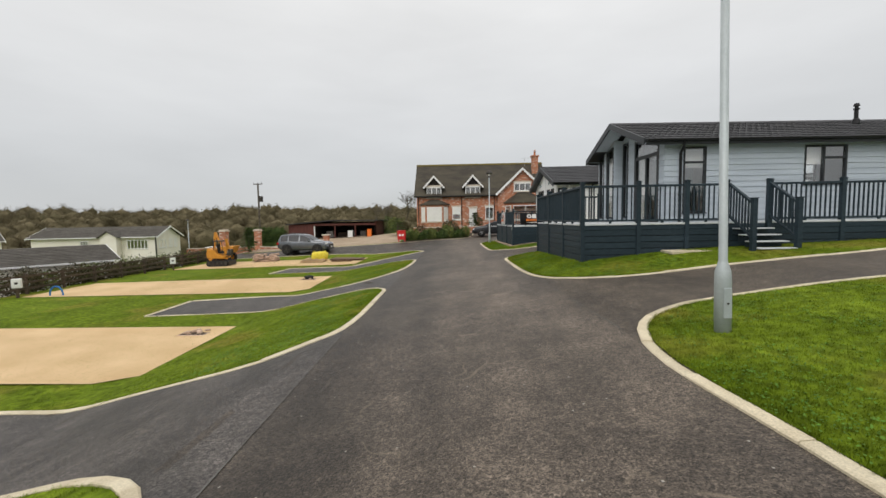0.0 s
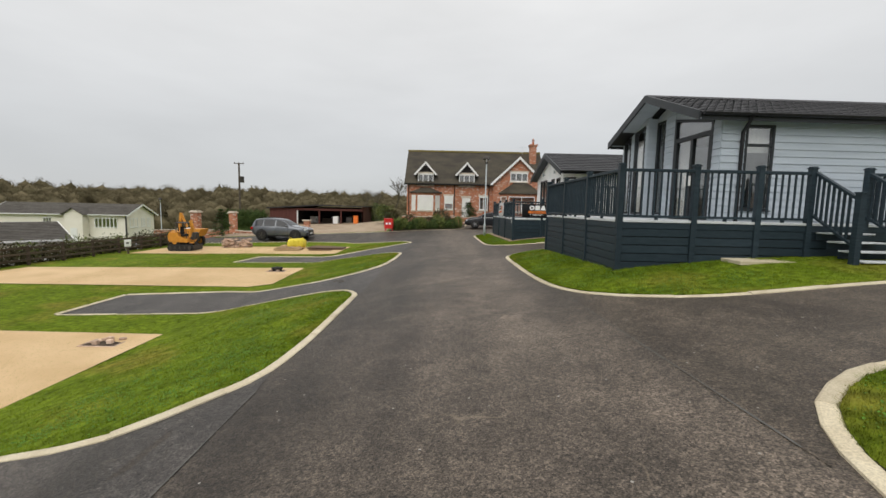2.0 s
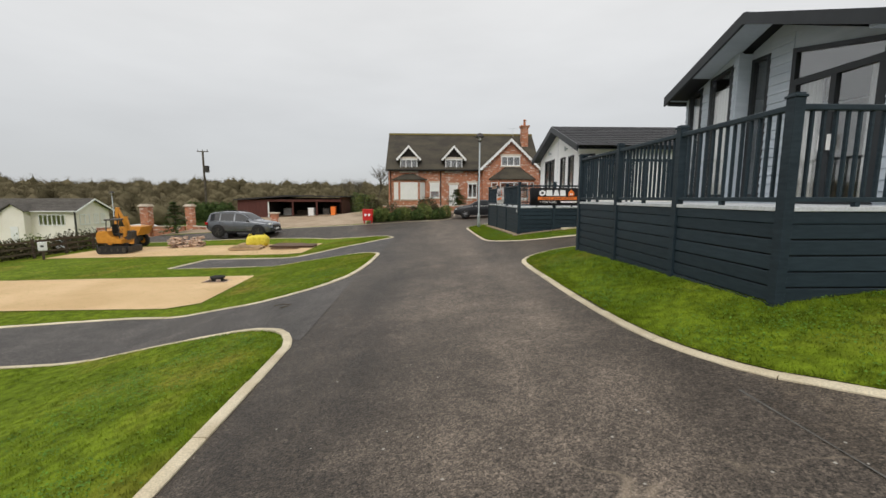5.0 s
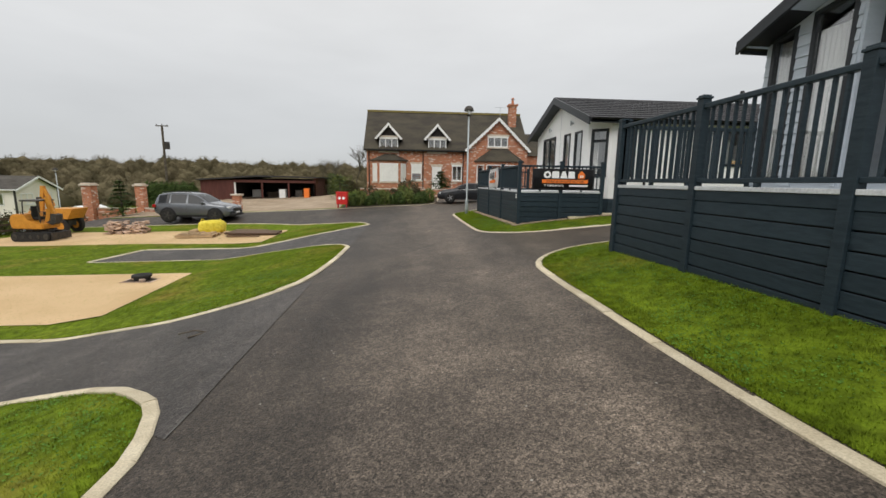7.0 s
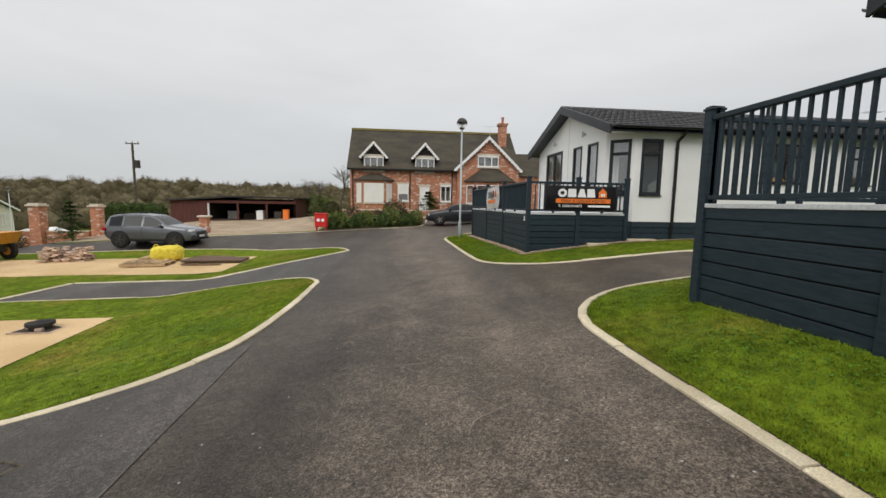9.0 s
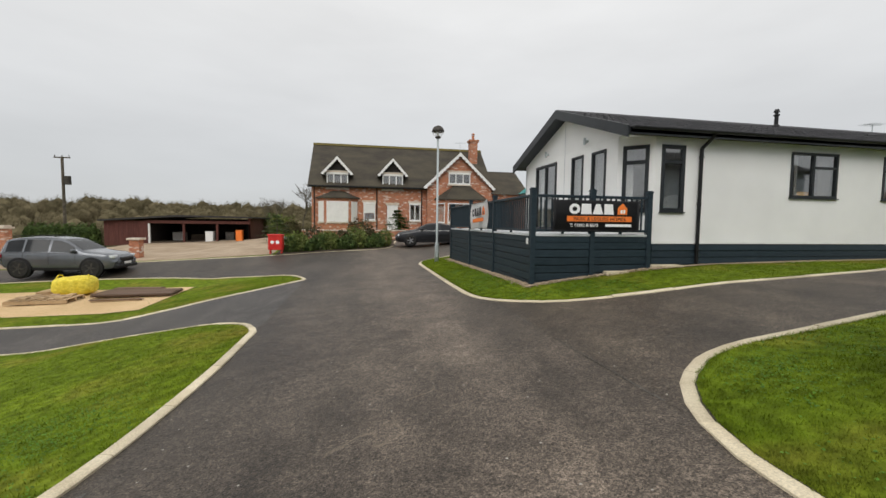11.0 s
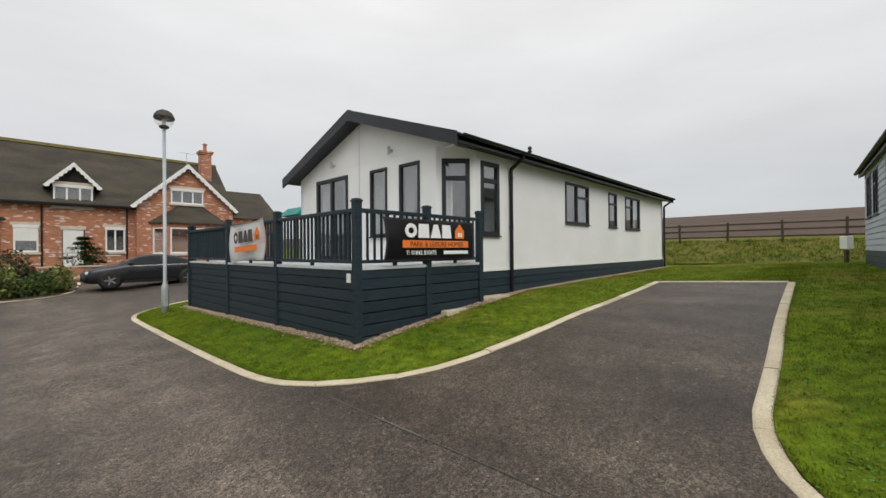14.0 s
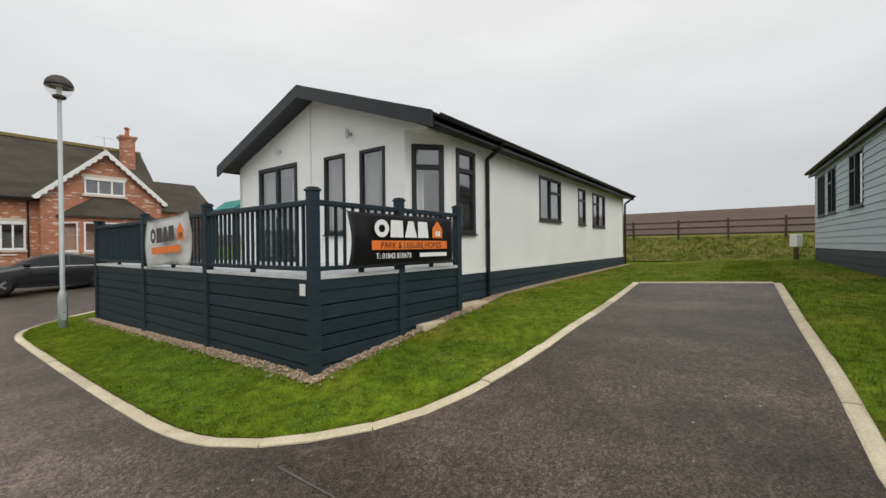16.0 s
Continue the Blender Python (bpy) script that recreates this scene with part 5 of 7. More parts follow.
def meter_box(x, y, z0=None):
    z = terr(x, y)
    r = root("meter_box", pose(x, y, z, 0, 0, 35), "white electric meter box on a dark post", "meter box", "meter boxes")
    part("post", bx(-.05, .05, -.05, .05, -.1, .45), M_TIMBER, r)
    part("case", bx(-.17, .17, -.1, .1, .48, .92, .015), M_TRIMW, r)
    part("lid", bx(-.14, .14, -.112, -.1, .52, .88, .008), M_TRIMW, r)
    part("label_plate", bx(-.06, .06, -.116, -.112, .66, .76), M_STEELD, r)


meter_box(-20.35, 18.1)
meter_box(-20.0, 28.1)
meter_box(19.75, 17.5)
hose = root("hose", pose(-18.9, 18.5, terr(-18.9, 18.5) + .05), "blue water pipe looped out of the ground", "hose")
bm = bmesh.new()
tube(bm, [(.32 * math.cos(a), 0, .42 * math.sin(a)) for a in np.linspace(-.1, math.pi + .1, 16)], .035, 8)
part("pipe", bm, mat("blue_pipe", (0.03, 0.16, 0.42), rough=0.5), hose)


def pallet(x, y, w, d, rz, load):
    r = root("pallet", pose(x, y, terr(x, y) + .06, 0, 0, rz), load, "pallet", "pallets")
    for k in range(7):
        u = -w / 2 + (k + .5) * w / 7
        part("slat", bx(u - w / 18, u + w / 18, -d / 2, d / 2, .1, .125, .004), M_PALLET, r)
    for v in (-d / 2 + .05, 0, d / 2 - .05):
        part("runner", bx(-w / 2, w / 2, v - .045, v + .045, 0, .1), M_PALLET, r)
    return r


p = pallet(-10.8, 30.6, 1.7, 1.1, 4, "wooden pallet with a low layer of timber offcuts")
for i in range(6):
    for j in range(3):
        part("offcut", bx(-.75 + i * .25, -.55 + i * .25, -.45 + j * .28, -.18 + j * .28, .126, .126 + .035 * (1 + (i + j) % 2), .006), M_PALLET, p)
M_PLYB = mat("dark_brown_board", (0.10, 0.060, 0.038), (0.17, 0.11, 0.075), scale=3, rough=.8, bump=.3, bscale=30, stretch=(.4, 4, 4), island=.2)


def board_stack(x, y, w, d, n, rz, label):
    r = root("board_stack", pose(x, y, terr(x, y) + .035, 0, 0, rz), label, "board stack", "board stacks")
    for v in (-d * .35, d * .35):
        part("batten", bx(-w * .46, w * .46, v - .03, v + .03, 0, .05), M_PALLET, r)
    for k in range(n):
        o = random.uniform(-.04, .04)
        part("board", bx(-w / 2 + o, w / 2 + o, -d / 2 - o, d / 2 - o, .05 + k * .022, .07 + k * .022, .003), M_PLYB, r)


board_stack(-8.45, 31.55, 2.5, 1.2, 4, 2, "dark brown sheet boards stacked flat on the pad")
board_stack(-9.0, 32.75, 1.7, .35, 2, -2, "dark planks lying on the pad")
board_stack(-8.6, 30.4, 1.6, .16, 1, 3, "single dark plank lying on the pad")
pallet(-11.4, 32.4, 1.2, 1.0, 8, "wooden pallet under a yellow bag")
bag = root("bulk_bag", pose(-10.75, 32.0, terr(-10.75, 32) + .06, 0, 0, 6), "bright yellow woven bulk bag slumped on the pad", "bulk bag")
bm = bmesh.new()
bmesh.ops.create_icosphere(bm, subdivisions=4, radius=1)
for v in bm.verts:
    c = v.co
    q = Vector([math.copysign(abs(t) ** .5, t) for t in c])
    q.x, q.y, q.z = q.x * .62, q.y * .5, max(0, q.z * .33 + .33)
    v.co = q + noise.noise_vector(q * 3.5) * .06 * (1 if q.z > .03 else 0)
part("sack", bm, M_BAGY, bag, smooth=True)
for x in (-.5, .5):
    bm = bmesh.new()
    tube(bm, [(x, -.2, .6), (x * .9, -.12, .74), (x * .8, 0, .72), (x * .8, .1, .6)], .02, 6)
    part("loop", bm, M_BAGY, bag)

pile = root("brick_stack", pose(-15.3, 32.4, terr(-15.3, 32.4) + .03, 0, 0, 5), "tumbled stacks of reclaimed bricks and stone on the pad", "brick stack")
sh = [mesh_of("brick", bx(-.12, .12, -.06, .06, -.035, .035, .008), M_STONE) for _ in range(2)]
for layer in range(9):
    n = 30 - layer * 2
    for k in range(n):
        u = random.uniform(-.95, .95)
        v = random.uniform(-.38, .38)
        if abs(u - .15) < .18 and layer > 5 or (layer > 6 and abs(u) > .95):
            continue
        part("brick", sh[k % 2], None, pile, m=pose(u, v, .04 + layer * .072, random.uniform(-8, 8), random.uniform(-8, 8), random.uniform(-40, 40)))


# ---- plant machines ----
def track(r, y, w=.3, L=2.25, h=.42):
    bm = bmesh.new()
    pts = []
    for a in np.linspace(math.pi / 2, 3 * math.pi / 2, 9):
        pts.append((-L / 2 + h / 2 + h / 2 * math.cos(a), h / 2 + h / 2 * math.sin(a)))
    for a in np.linspace(-math.pi / 2, math.pi / 2, 9):
        pts.append((L / 2 - h / 2 + h / 2 * math.cos(a), h / 2 + h / 2 * math.sin(a)))
    prism(bm, [(px, y - w / 2, pz) for px, pz in pts], (0, w, 0))
    t = part("track", bm, M_RUBBER, r)
    for k in range(5):
        bm = bmesh.new()
        x = -L / 2 + h / 2 + k * (L - h) / 4
        cyl(bm, (x, y - w / 2 - .02, h / 2), (x, y + w / 2 + .02, h / 2), .15 if k in (0, 4) else .09, None, 12)
        part("roller", bm, M_STEELD, t)


def beam(parent, name, pts, w, h, material=None):
    bm = bmesh.new()
    for (x0, z0), (x1, z1) in zip(pts[:-1], pts[1:]):
        d = Vector((x1 - x0, z1 - z0)).normalized()
        n = Vector((-d.y, d.x)) * h / 2
        prism(bm, [(x0 + n.x - d.x * h * .3, -w / 2, z0 + n.y - d.y * h * .3), (x1 + n.x + d.x * h * .3, -w / 2, z1 + n.y + d.y * h * .3), (x1 - n.x + d.x * h * .3, -w / 2, z1 - n.y + d.y * h * .3), (x0 - n.x - d.x * h * .3, -w / 2, z0 - n.y - d.y * h * .3)], (0, w, 0))
    return part(name, bm, material or M_YEL, parent)


def excavator(x, y, rz, label, boom):
    r = root("excavator", pose(x, y, terr(x, y) + .05, 0, 0, rz), label, "excavator", "plant machines")
    r.scale = (.68, .85, 1.0)
    track(r, -.58)
    track(r, .58)
    part("undercarriage", bx(-.5, .5, -.45, .45, .15, .42), M_STEELD, r)
    bm = bmesh.new()
    cyl(bm, (0, 0, .4), (0, 0, .55), .38, None, 20)
    part("slew_ring", bm, M_STEELD, r)
    bm = bmesh.new()
    prism(bm, [(-1.05, -.7, .6), (.75, -.7, .55), (.8, -.7, .75), (-.1, -.7, .95), (-.2, -.7, 1.25), (-.95, -.7, 1.25), (-1.12, -.7, 1.0)], (0, 1.4, 0))
    bmesh.ops.bevel(bm, geom=bm.edges[:], offset=.05, segments=2, affect='EDGES')
    part("body", bm, M_YEL, r)
    part("counterweight", bx(-1.2, -1.02, -.6, .6, .55, .95, .05), M_STEELD, r)
    part("seat", bx(-.15, .3, -.25, .25, .95, 1.1, .03), M_RUBBER, r)
    part("seat_back", bx(-.2, -.08, -.25, .25, 1.1, 1.6, .03), M_RUBBER, r)
    for px, py in ((-.35, -.6), (-.35, .55), (.6, -.6), (.6, .55)):
        bm = bmesh.new()
        tube(bm, [(px, py, .85), (px * .96, py, 1.4), (px * .85, py * .97, 1.85)], .035, 8)
        part("cab_post", bm, M_STEELD, r)
    part("cab_roof", bx(-.45, .65, -.64, .6, 1.83, 1.9, .03), M_STEELD, r)
    bm = bmesh.new()
    tube(bm, [(.45, -.15, .9), (.5, -.15, 1.35)], .02, 6)
    tube(bm, [(.45, .2, .9), (.5, .2, 1.35)], .02, 6)
    part("levers", bm, M_RUBBER, r)
    beam(r, "boom", boom[0], .2, .24)
    beam(r, "dipper", boom[1], .16, .19)
    bm = bmesh.new()
    (x0, z0), (x1, z1) = boom[0][0], boom[0][1]
    cyl(bm, (x0 + .15, 0, z0 - .12), (x0 * .3 + x1 * .7 + .1, 0, z0 * .3 + z1 * .7 - .12), .05, None, 10)
    part("ram", bm, M_GALV, r)
    bx0, bz0 = boom[1][-1]
    bm = bmesh.new()
    prism(bm, [(bx0, -.28, bz0), (bx0 + .3, -.28, bz0 - .05), (bx0 + .28, -.28, bz0 - .4), (bx0, -.28, bz0 - .52), (bx0 - .32, -.28, bz0 - .4), (bx0 - .05, -.28, bz0 - .3)], (0, .56, 0))
    part("bucket", bm, M_STEELD, r)
    part("dozer_blade", bx(1.22, 1.3, -.75, .75, .05, .4, .02), M_STEELD, r)


excavator(-17.75, 30.15, 6, "orange-yellow mini excavator on rubber tracks", [[(.55, .8), (.8, 1.5), (.72, 1.95)], [(.72, 1.95), (.98, 1.25)]])


def dumper(x, y, rz):
    r = root("dumper", pose(x, y, terr(x, y) + .03, 0, 0, rz), "orange site dumper with a raised skip", "dumper", "plant machines")
    r.scale = (.82, .9, 1.0)
    for px in (-.75, .75):
        for py in (-.62, .62):
            bm = bmesh.new()
            lathe(bm, [(.2, -.13), (.38, -.13), (.42, -.08), (.42, .08), (.38, .13), (.2, .13)], 18)
            w = part("wheel", bm, M_RUBBER, r, m=pose(px, py, .42, 90, 0, 0))
            bm = bmesh.new()
            lathe(bm, [(.05, -.1), (.2, -.1), (.2, .14), (.05, .14)], 14)
            part("hub", bm, M_YEL, w)
    part("chassis", bx(-1.2, .9, -.42, .42, .4, .75, .05), M_STEELD, r)
    bm = bmesh.new()
    prism(bm, [(.1, -.7, .85), (1.15, -.7, .8), (1.5, -.7, 1.35), (.0, -.7, 1.35)], (0, 1.4, 0))
    part("skip", bm, M_YEL, r, "orange-yellow steel skip")
    part("engine_cover", bx(-1.25, -.5, -.42, .42, .75, 1.2, .06), M_YEL, r)
    part("seat", bx(-.5, -.1, -.25, .25, .95, 1.15, .04), M_RUBBER, r)
    for py in (-.42, .42):
        bm = bmesh.new()
        tube(bm, [(-.55, py, 1.1), (-.6, py, 1.9)], .04, 8)
        part("roll_bar", bm, M_STEELD, r)
    bm = bmesh.new()
    tube(bm, [(-.6, -.42, 1.9), (-.6, .42, 1.9)], .04, 8)
    part("roll_bar", bm, M_STEELD, r)
    beam(r, "boom", [(-.75, 1.1), (-.5, 2.45)], .18, .2)
    beam(r, "dipper", [(-.5, 2.45), (-.05, 1.5)], .14, .16)


dumper(-19.3, 33.0, 5)


# ---- timber fences ----
def fence(name, line, h, pitch, rails, label, t=.05, rail="fence_rail"):
    r = root(name, pose(0, 0, 0), label, "fence")
    tot = [Vector((*p, 0)) for p in line]
    ps = []
    for a, b in zip(tot[:-1], tot[1:]):
        n = int(round((b - a).length / pitch))
        ps += [a.lerp(b, k / n) for k in range(n)]
    ps.append(tot[-1])
    for p in ps:
        p.z = terr(p.x, p.y)
        hh = h + random.uniform(0, .06)
        part("fence_post", bx(-.055, .055, -.055, .055, -.2, hh, .01), M_TIMBER, r, m=pose(p.x, p.y, p.z, random.uniform(-1.5, 1.5), random.uniform(-1.5, 1.5), 0))
    for a, b in zip(ps[:-1], ps[1:]):
        d = b - a
        for z in rails:
            o = a + Vector((0, 0, z))
            m = Matrix.Translation(o) @ d.to_track_quat('X', 'Z').to_matrix().to_4x4()
            part(rail, bx(0, d.length + .03, -.05 - t * .7, -.05, -t, t, t * .12), M_TIMBER, r, m=m)


fence("field_fence", [(27, -6), (27, 36)], 1.12, 2.3, (.32, .67, 1.0), "brown post and rail fence before the ploughed field", .045)
fence("boundary_fence", [(-21.1, 2), (-21.1, 34.5)], 1.0, 1.9, (.3, .6, .9), "dark post and rail fence along a scrubby hedge")


# a bent twig and small litter on the road
tw = root("twig", pose(-3.35, 13.3 + 2.2, terr(-3.35, 15.5) + .012, 0, 0, 20), "bent broken twig lying on the tarmac", "twig")
bm = bmesh.new()
tube(bm, [(-.2, .08, .01), (0, .13, .02), (.16, 0, .015), (-.06, -.12, .01)], .012, 6)
part("stick", bm, M_BARK, tw)

gz2 = root("gazebo", pose(9.0, 36.0, terr(9.0, 36.0)), "small garden gazebo with a teal roof", "gazebo")
M_TEAL = mat("teal_roof_cloth", (0.03, 0.20, 0.19), (0.05, 0.26, 0.24), rough=.7)
bm = bmesh.new()
prism(bm, [(-.5, -.9, 2.75), (.5, -.9, 2.75), (0, -.9, 3.15)], (0, 1.8, 0))
part("canopy", bm, M_TEAL, gz2, "teal pitched canopy")
for x in (-.45, .45):
    for y in (-.85, .85):
        part("leg", bx(x - .04, x + .04, y - .04, y + .04, 0, 2.75), M_STEELD, gz2)


# ---- brick house ----
def brick_mat():
    m = bpy.data.materials.new("mottled_red_brick")
    m.use_nodes = True
    nt = m.node_tree
    b = nt.nodes["Principled BSDF"]
    ln = nt.links.new
    co = nt.nodes.new("ShaderNodeTexCoord")
    sx = nt.nodes.new("ShaderNodeSeparateXYZ")
    ln(co.outputs["Object"], sx.inputs[0])
    ad = nt.nodes.new("ShaderNodeMath")
    ln(sx.outputs[0], ad.inputs[0])
    ln(sx.outputs[1], ad.inputs[1])
    cb = nt.nodes.new("ShaderNodeCombineXYZ")
    ln(ad.outputs[0], cb.inputs[0])
    ln(sx.outputs[2], cb.inputs[1])
    br = nt.nodes.new("ShaderNodeTexBrick")
    br.inputs["Scale"].default_value = 1.0
    br.inputs["Brick Width"].default_value, br.inputs["Row Height"].default_value = 0.225, 0.075
    br.inputs["Mortar Size"].default_value = 0.006
    br.inputs["Color1"].default_value, br.inputs["Color2"].default_value = (0.52, 0.20, 0.10, 1), (0.36, 0.125, 0.065, 1)
    br.inputs["Mortar"].default_value = (0.34, 0.27, 0.21, 1)
    ln(cb.outputs[0], br.inputs["Vector"])
    # pale bricks here and there
    mp = nt.nodes.new("ShaderNodeMapping")
    mp.inputs["Scale"].default_value = (4.4, 13.3, 1)
    ln(cb.outputs[0], mp.inputs[0])
    vo = nt.nodes.new("ShaderNodeTexVoronoi")
    vo.inputs["Scale"].default_value = 0.95
    ln(mp.outputs[0], vo.inputs["Vector"])
    sp = nt.nodes.new("ShaderNodeSeparateColor")
    ln(vo.outputs["Color"], sp.inputs[0])
    gt = nt.nodes.new("ShaderNodeMapRange")
    gt.inputs[1].default_value, gt.inputs[2].default_value = 0.87, 0.91
    ln(sp.outputs[0], gt.inputs[0])
    mx = nt.nodes.new("ShaderNodeMix")
    mx.data_type = 'RGBA'
    ln(gt.outputs[0], mx.inputs[0])
    ln(br.outputs["Color"], mx.inputs[6])
    mx.inputs[7].default_value = (0.62, 0.50, 0.42, 1)
    n = nt.nodes.new("ShaderNodeTexNoise")
    n.inputs["Scale"].default_value = 0.8
    ln(co.outputs["Object"], n.inputs[0])
    r = nt.nodes.new("ShaderNodeMapRange")
    r.inputs[3].default_value, r.inputs[4].default_value = .75, 1.3
    ln(n.outputs[0], r.inputs[0])
    mu = nt.nodes.new("ShaderNodeMix")
    mu.data_type, mu.blend_type = 'RGBA', 'MULTIPLY'
    mu.inputs[0].default_value = 1
    ln(mx.outputs[2], mu.inputs[6])
    ln(r.outputs[0], mu.inputs[7])
    ln(mu.outputs[2], b.inputs["Base Color"])
    b.inputs["Roughness"].default_value = .9
    bp = nt.nodes.new("ShaderNodeBump")
    bp.inputs["Strength"].default_value = .6
    ln(br.outputs["Fac"], bp.inputs["Height"])
    bp.invert = True
    ln(bp.outputs[0], b.inputs["Normal"])
    return m


M_BRICK = brick_mat()
M_SLATE = mat("mossy_slate", (0.050, 0.043, 0.034), (0.078, 0.068, 0.048), scale=0.6, rough=0.85, bump=0.5, bscale=14, fine=0.25, stretch=(1, 1, 2.5), world_co=True)
M_MOSS = mat("moss_on_ridge", (0.11, 0.09, 0.03), (0.15, 0.12, 0.04), rough=0.95, fine=.3)
M_SILL = mat("cream_stone", (0.55, 0.47, 0.38), (0.62, 0.55, 0.46), rough=.85, fine=.12)
M_SHUT = mat("white_shutter", (0.74, 0.73, 0.70), (0.80, 0.79, 0.76), rough=.5, fine=.04)
M_TILEH = mat("dark_hanging_tile", (0.022, 0.02, 0.018), (0.035, 0.03, 0.028), rough=.85)
house = root("house", pose(0, 0, 0), "red brick house with a mossy slate roof, dormers and white bargeboards", "house")
HB, HE = -0.25, 4.5
HF = 54.0


def h_window(u0, u1, z0, z1, y, cols=2, shut=0.0, head=True):
    m = pose(0, y, 0)
    w = (u1 - u0)
    cs = [u0 + w * (k + 1) / (cols + 1) for k in range(cols)]
    f = window(house, m, u0, u1, z0, z1, cols=cs, mat_f=M_TRIMW, w=.09, proud=.05)
    part("sill", bx(u0 - .12, u1 + .12, -.12, .02, z0 - .16, z0 - .035), M_SILL, house, m=m)
    part("lintel", bx(u0 - .14, u1 + .14, -.06, .02, z1 + .002, z1 + .2), M_SILL, house, m=m)
    part("shutter_box", bx(u0 - .03, u1 + .03, -.10, -.055, z1 - .17, z1 + .02, .01), M_SHUT, f)
    if shut > 0:
        zb = z1 - .17 - (z1 - z0 - .2) * shut
        part("shutter", bx(u0 + .05, u1 - .05, -.075, -.052, zb, z1 - .17), M_SHUT, f, "white roller shutter drawn down")
    return f


# main block with its openings
ops = [(-.24, .86, 1.26, 2.92), (1.93, 3.06, .35, 2.85), (4.12, 5.2, 1.26, 2.92)]
m, ln = wall_frame((-4.95, HF), (5.9, HF))
part("front_wall", wall_bm(ln, HB, HE, [(a + 4.95, b + 4.95, c, d) for a, b, c, d in ops] + [(1.4, 3.3, 4.2, 4.5), (6.45, 8.35, 4.2, 4.5)], .3), M_BRICK, house, m=m)
h_window(*ops[0], HF, 0, .55)
h_window(*ops[2], HF, 1, 0)
part("front_door", bx(1.98, 3.0, HF - .02, HF + .05, .3, 2.7, .02), M_SHUT, house, "white panelled front door")
part("door_frame", bx(1.85, 3.12, HF - .06, HF - .021, 2.7, 2.95), M_SILL, house)
part("back_wall", bx(-4.95, 12.2, 63.2, 63.5, HB, HE), M_BRICK, house)
for x in (-4.95, 12.0):
    bm = bmesh.new()
    prism(bm, [(x, HF + .3, HB), (x, 63.2, HB), (x, 63.2, HE), (x, 58.75, 8.9), (x, HF + .3, HE)], (.3, 0, 0))
    part("side_wall", bm, M_BRICK, house)
for ya, za in ((53.55, 4.35), (63.95, 4.35)):
    bm = bmesh.new()
    prism(bm, [(-5.25, 58.75, 9.05), (-5.25, ya, za), (-5.25, ya, za - .14), (-5.25, 58.75, 8.88)], (17.75, 0, 0))
    part("roof_slope", bm, M_SLATE, house)
bm = bmesh.new()
prism(bm, [(-5.27, 58.5, 8.9), (-5.27, 58.75, 9.16), (-5.27, 59.0, 8.9)], (17.8, 0, 0))
part("ridge", bm, M_MOSS, house)
part("gutter", bx(-5.2, 5.5, 53.45, 53.56, 4.3, 4.4), M_GUTTER, house)
for x in (-4.7, 1.0, 5.3):
    bm = bmesh.new()
    cyl(bm, (x, HF - .08, 0), (x, HF - .08, 4.35), .05)
    part("downpipe", bm, M_GUTTER, house)


def scallop(name, x0, z0, x1, z1, y, w, n, parent):
    """A white bargeboard with a scalloped lower edge."""
    bm = bmesh.new()
    d = Vector((x1 - x0, z1 - z0))
    nn = Vector((d.y, -d.x)).normalized() * (1 if d.x * 1 > 0 else -1)
    for k in range(n):
        a, b = k / n, (k + 1) / n
        p, q = Vector((x0, z0)) + d * a, Vector((x0, z0)) + d * b
        mid = (p + q) / 2 + nn * w * 1.3
        p2, q2 = p + nn * w * .85, q + nn * w * .85
        prism(bm, [(p.x, y, p.y), (q.x, y, q.y), (q2.x, y, q2.y), (mid.x, y, mid.y), (p2.x, y, p2.y)], (0, .06, 0))
    bmesh.ops.remove_doubles(bm, verts=bm.verts[:], dist=.0005)
    part(name, bm, M_TRIMW, parent)


for xc in (-2.62, 2.5):
    part("dormer_front", bx(xc - 1.05, xc + 1.05, HF - .02, HF + .3, 4.2, 4.26), M_BRICK, house)
    h_window(xc - .97, xc + .97, 4.22, 5.62, HF - .06, 2, 0)
    bm = bmesh.new()
    prism(bm, [(xc - 1.15, HF - .02, 5.6), (xc + 1.15, HF - .02, 5.6), (xc, HF - .02, 6.85)], (0, .2, 0))
    part("dormer_gable", bm, M_TILEH, house, "dark tile-hung dormer gable")
    for s in (-1, 1):
        part("dormer_cheek", bx(xc + s * 1.0 - .06, xc + s * 1.0 + .06, HF + .0, HF + 2, 4.3, 5.65), M_TILEH, house)
        bm = bmesh.new()
        prism(bm, [(xc, HF - .35, 7.08), (xc + s * 1.42, HF - .35, 5.5), (xc + s * 1.42, HF - .35, 5.38), (xc, HF - .35, 6.94)], (0, 3.4, 0))
        part("dormer_roof", bm, M_SLATE, house)
        scallop("bargeboard", xc, 7.1, xc + s * 1.45, 5.5, HF - .42 + .012 * s, .2, 7, house)

# cross gable
GF = 53.2
gx0, gx1, gxc = 5.75, 12.1, 8.85
m, ln = wall_frame((gx0, GF), (gx1, GF))
part("gable_front", wall_bm(ln, HB, 4.6, [], .3), M_BRICK, house, m=m)
def peak_x(z, side):
    f = (z - 4.6) / 2.95
    return gx0 + (gxc - gx0) * f if side < 0 else gx1 - (gx1 - gxc) * f


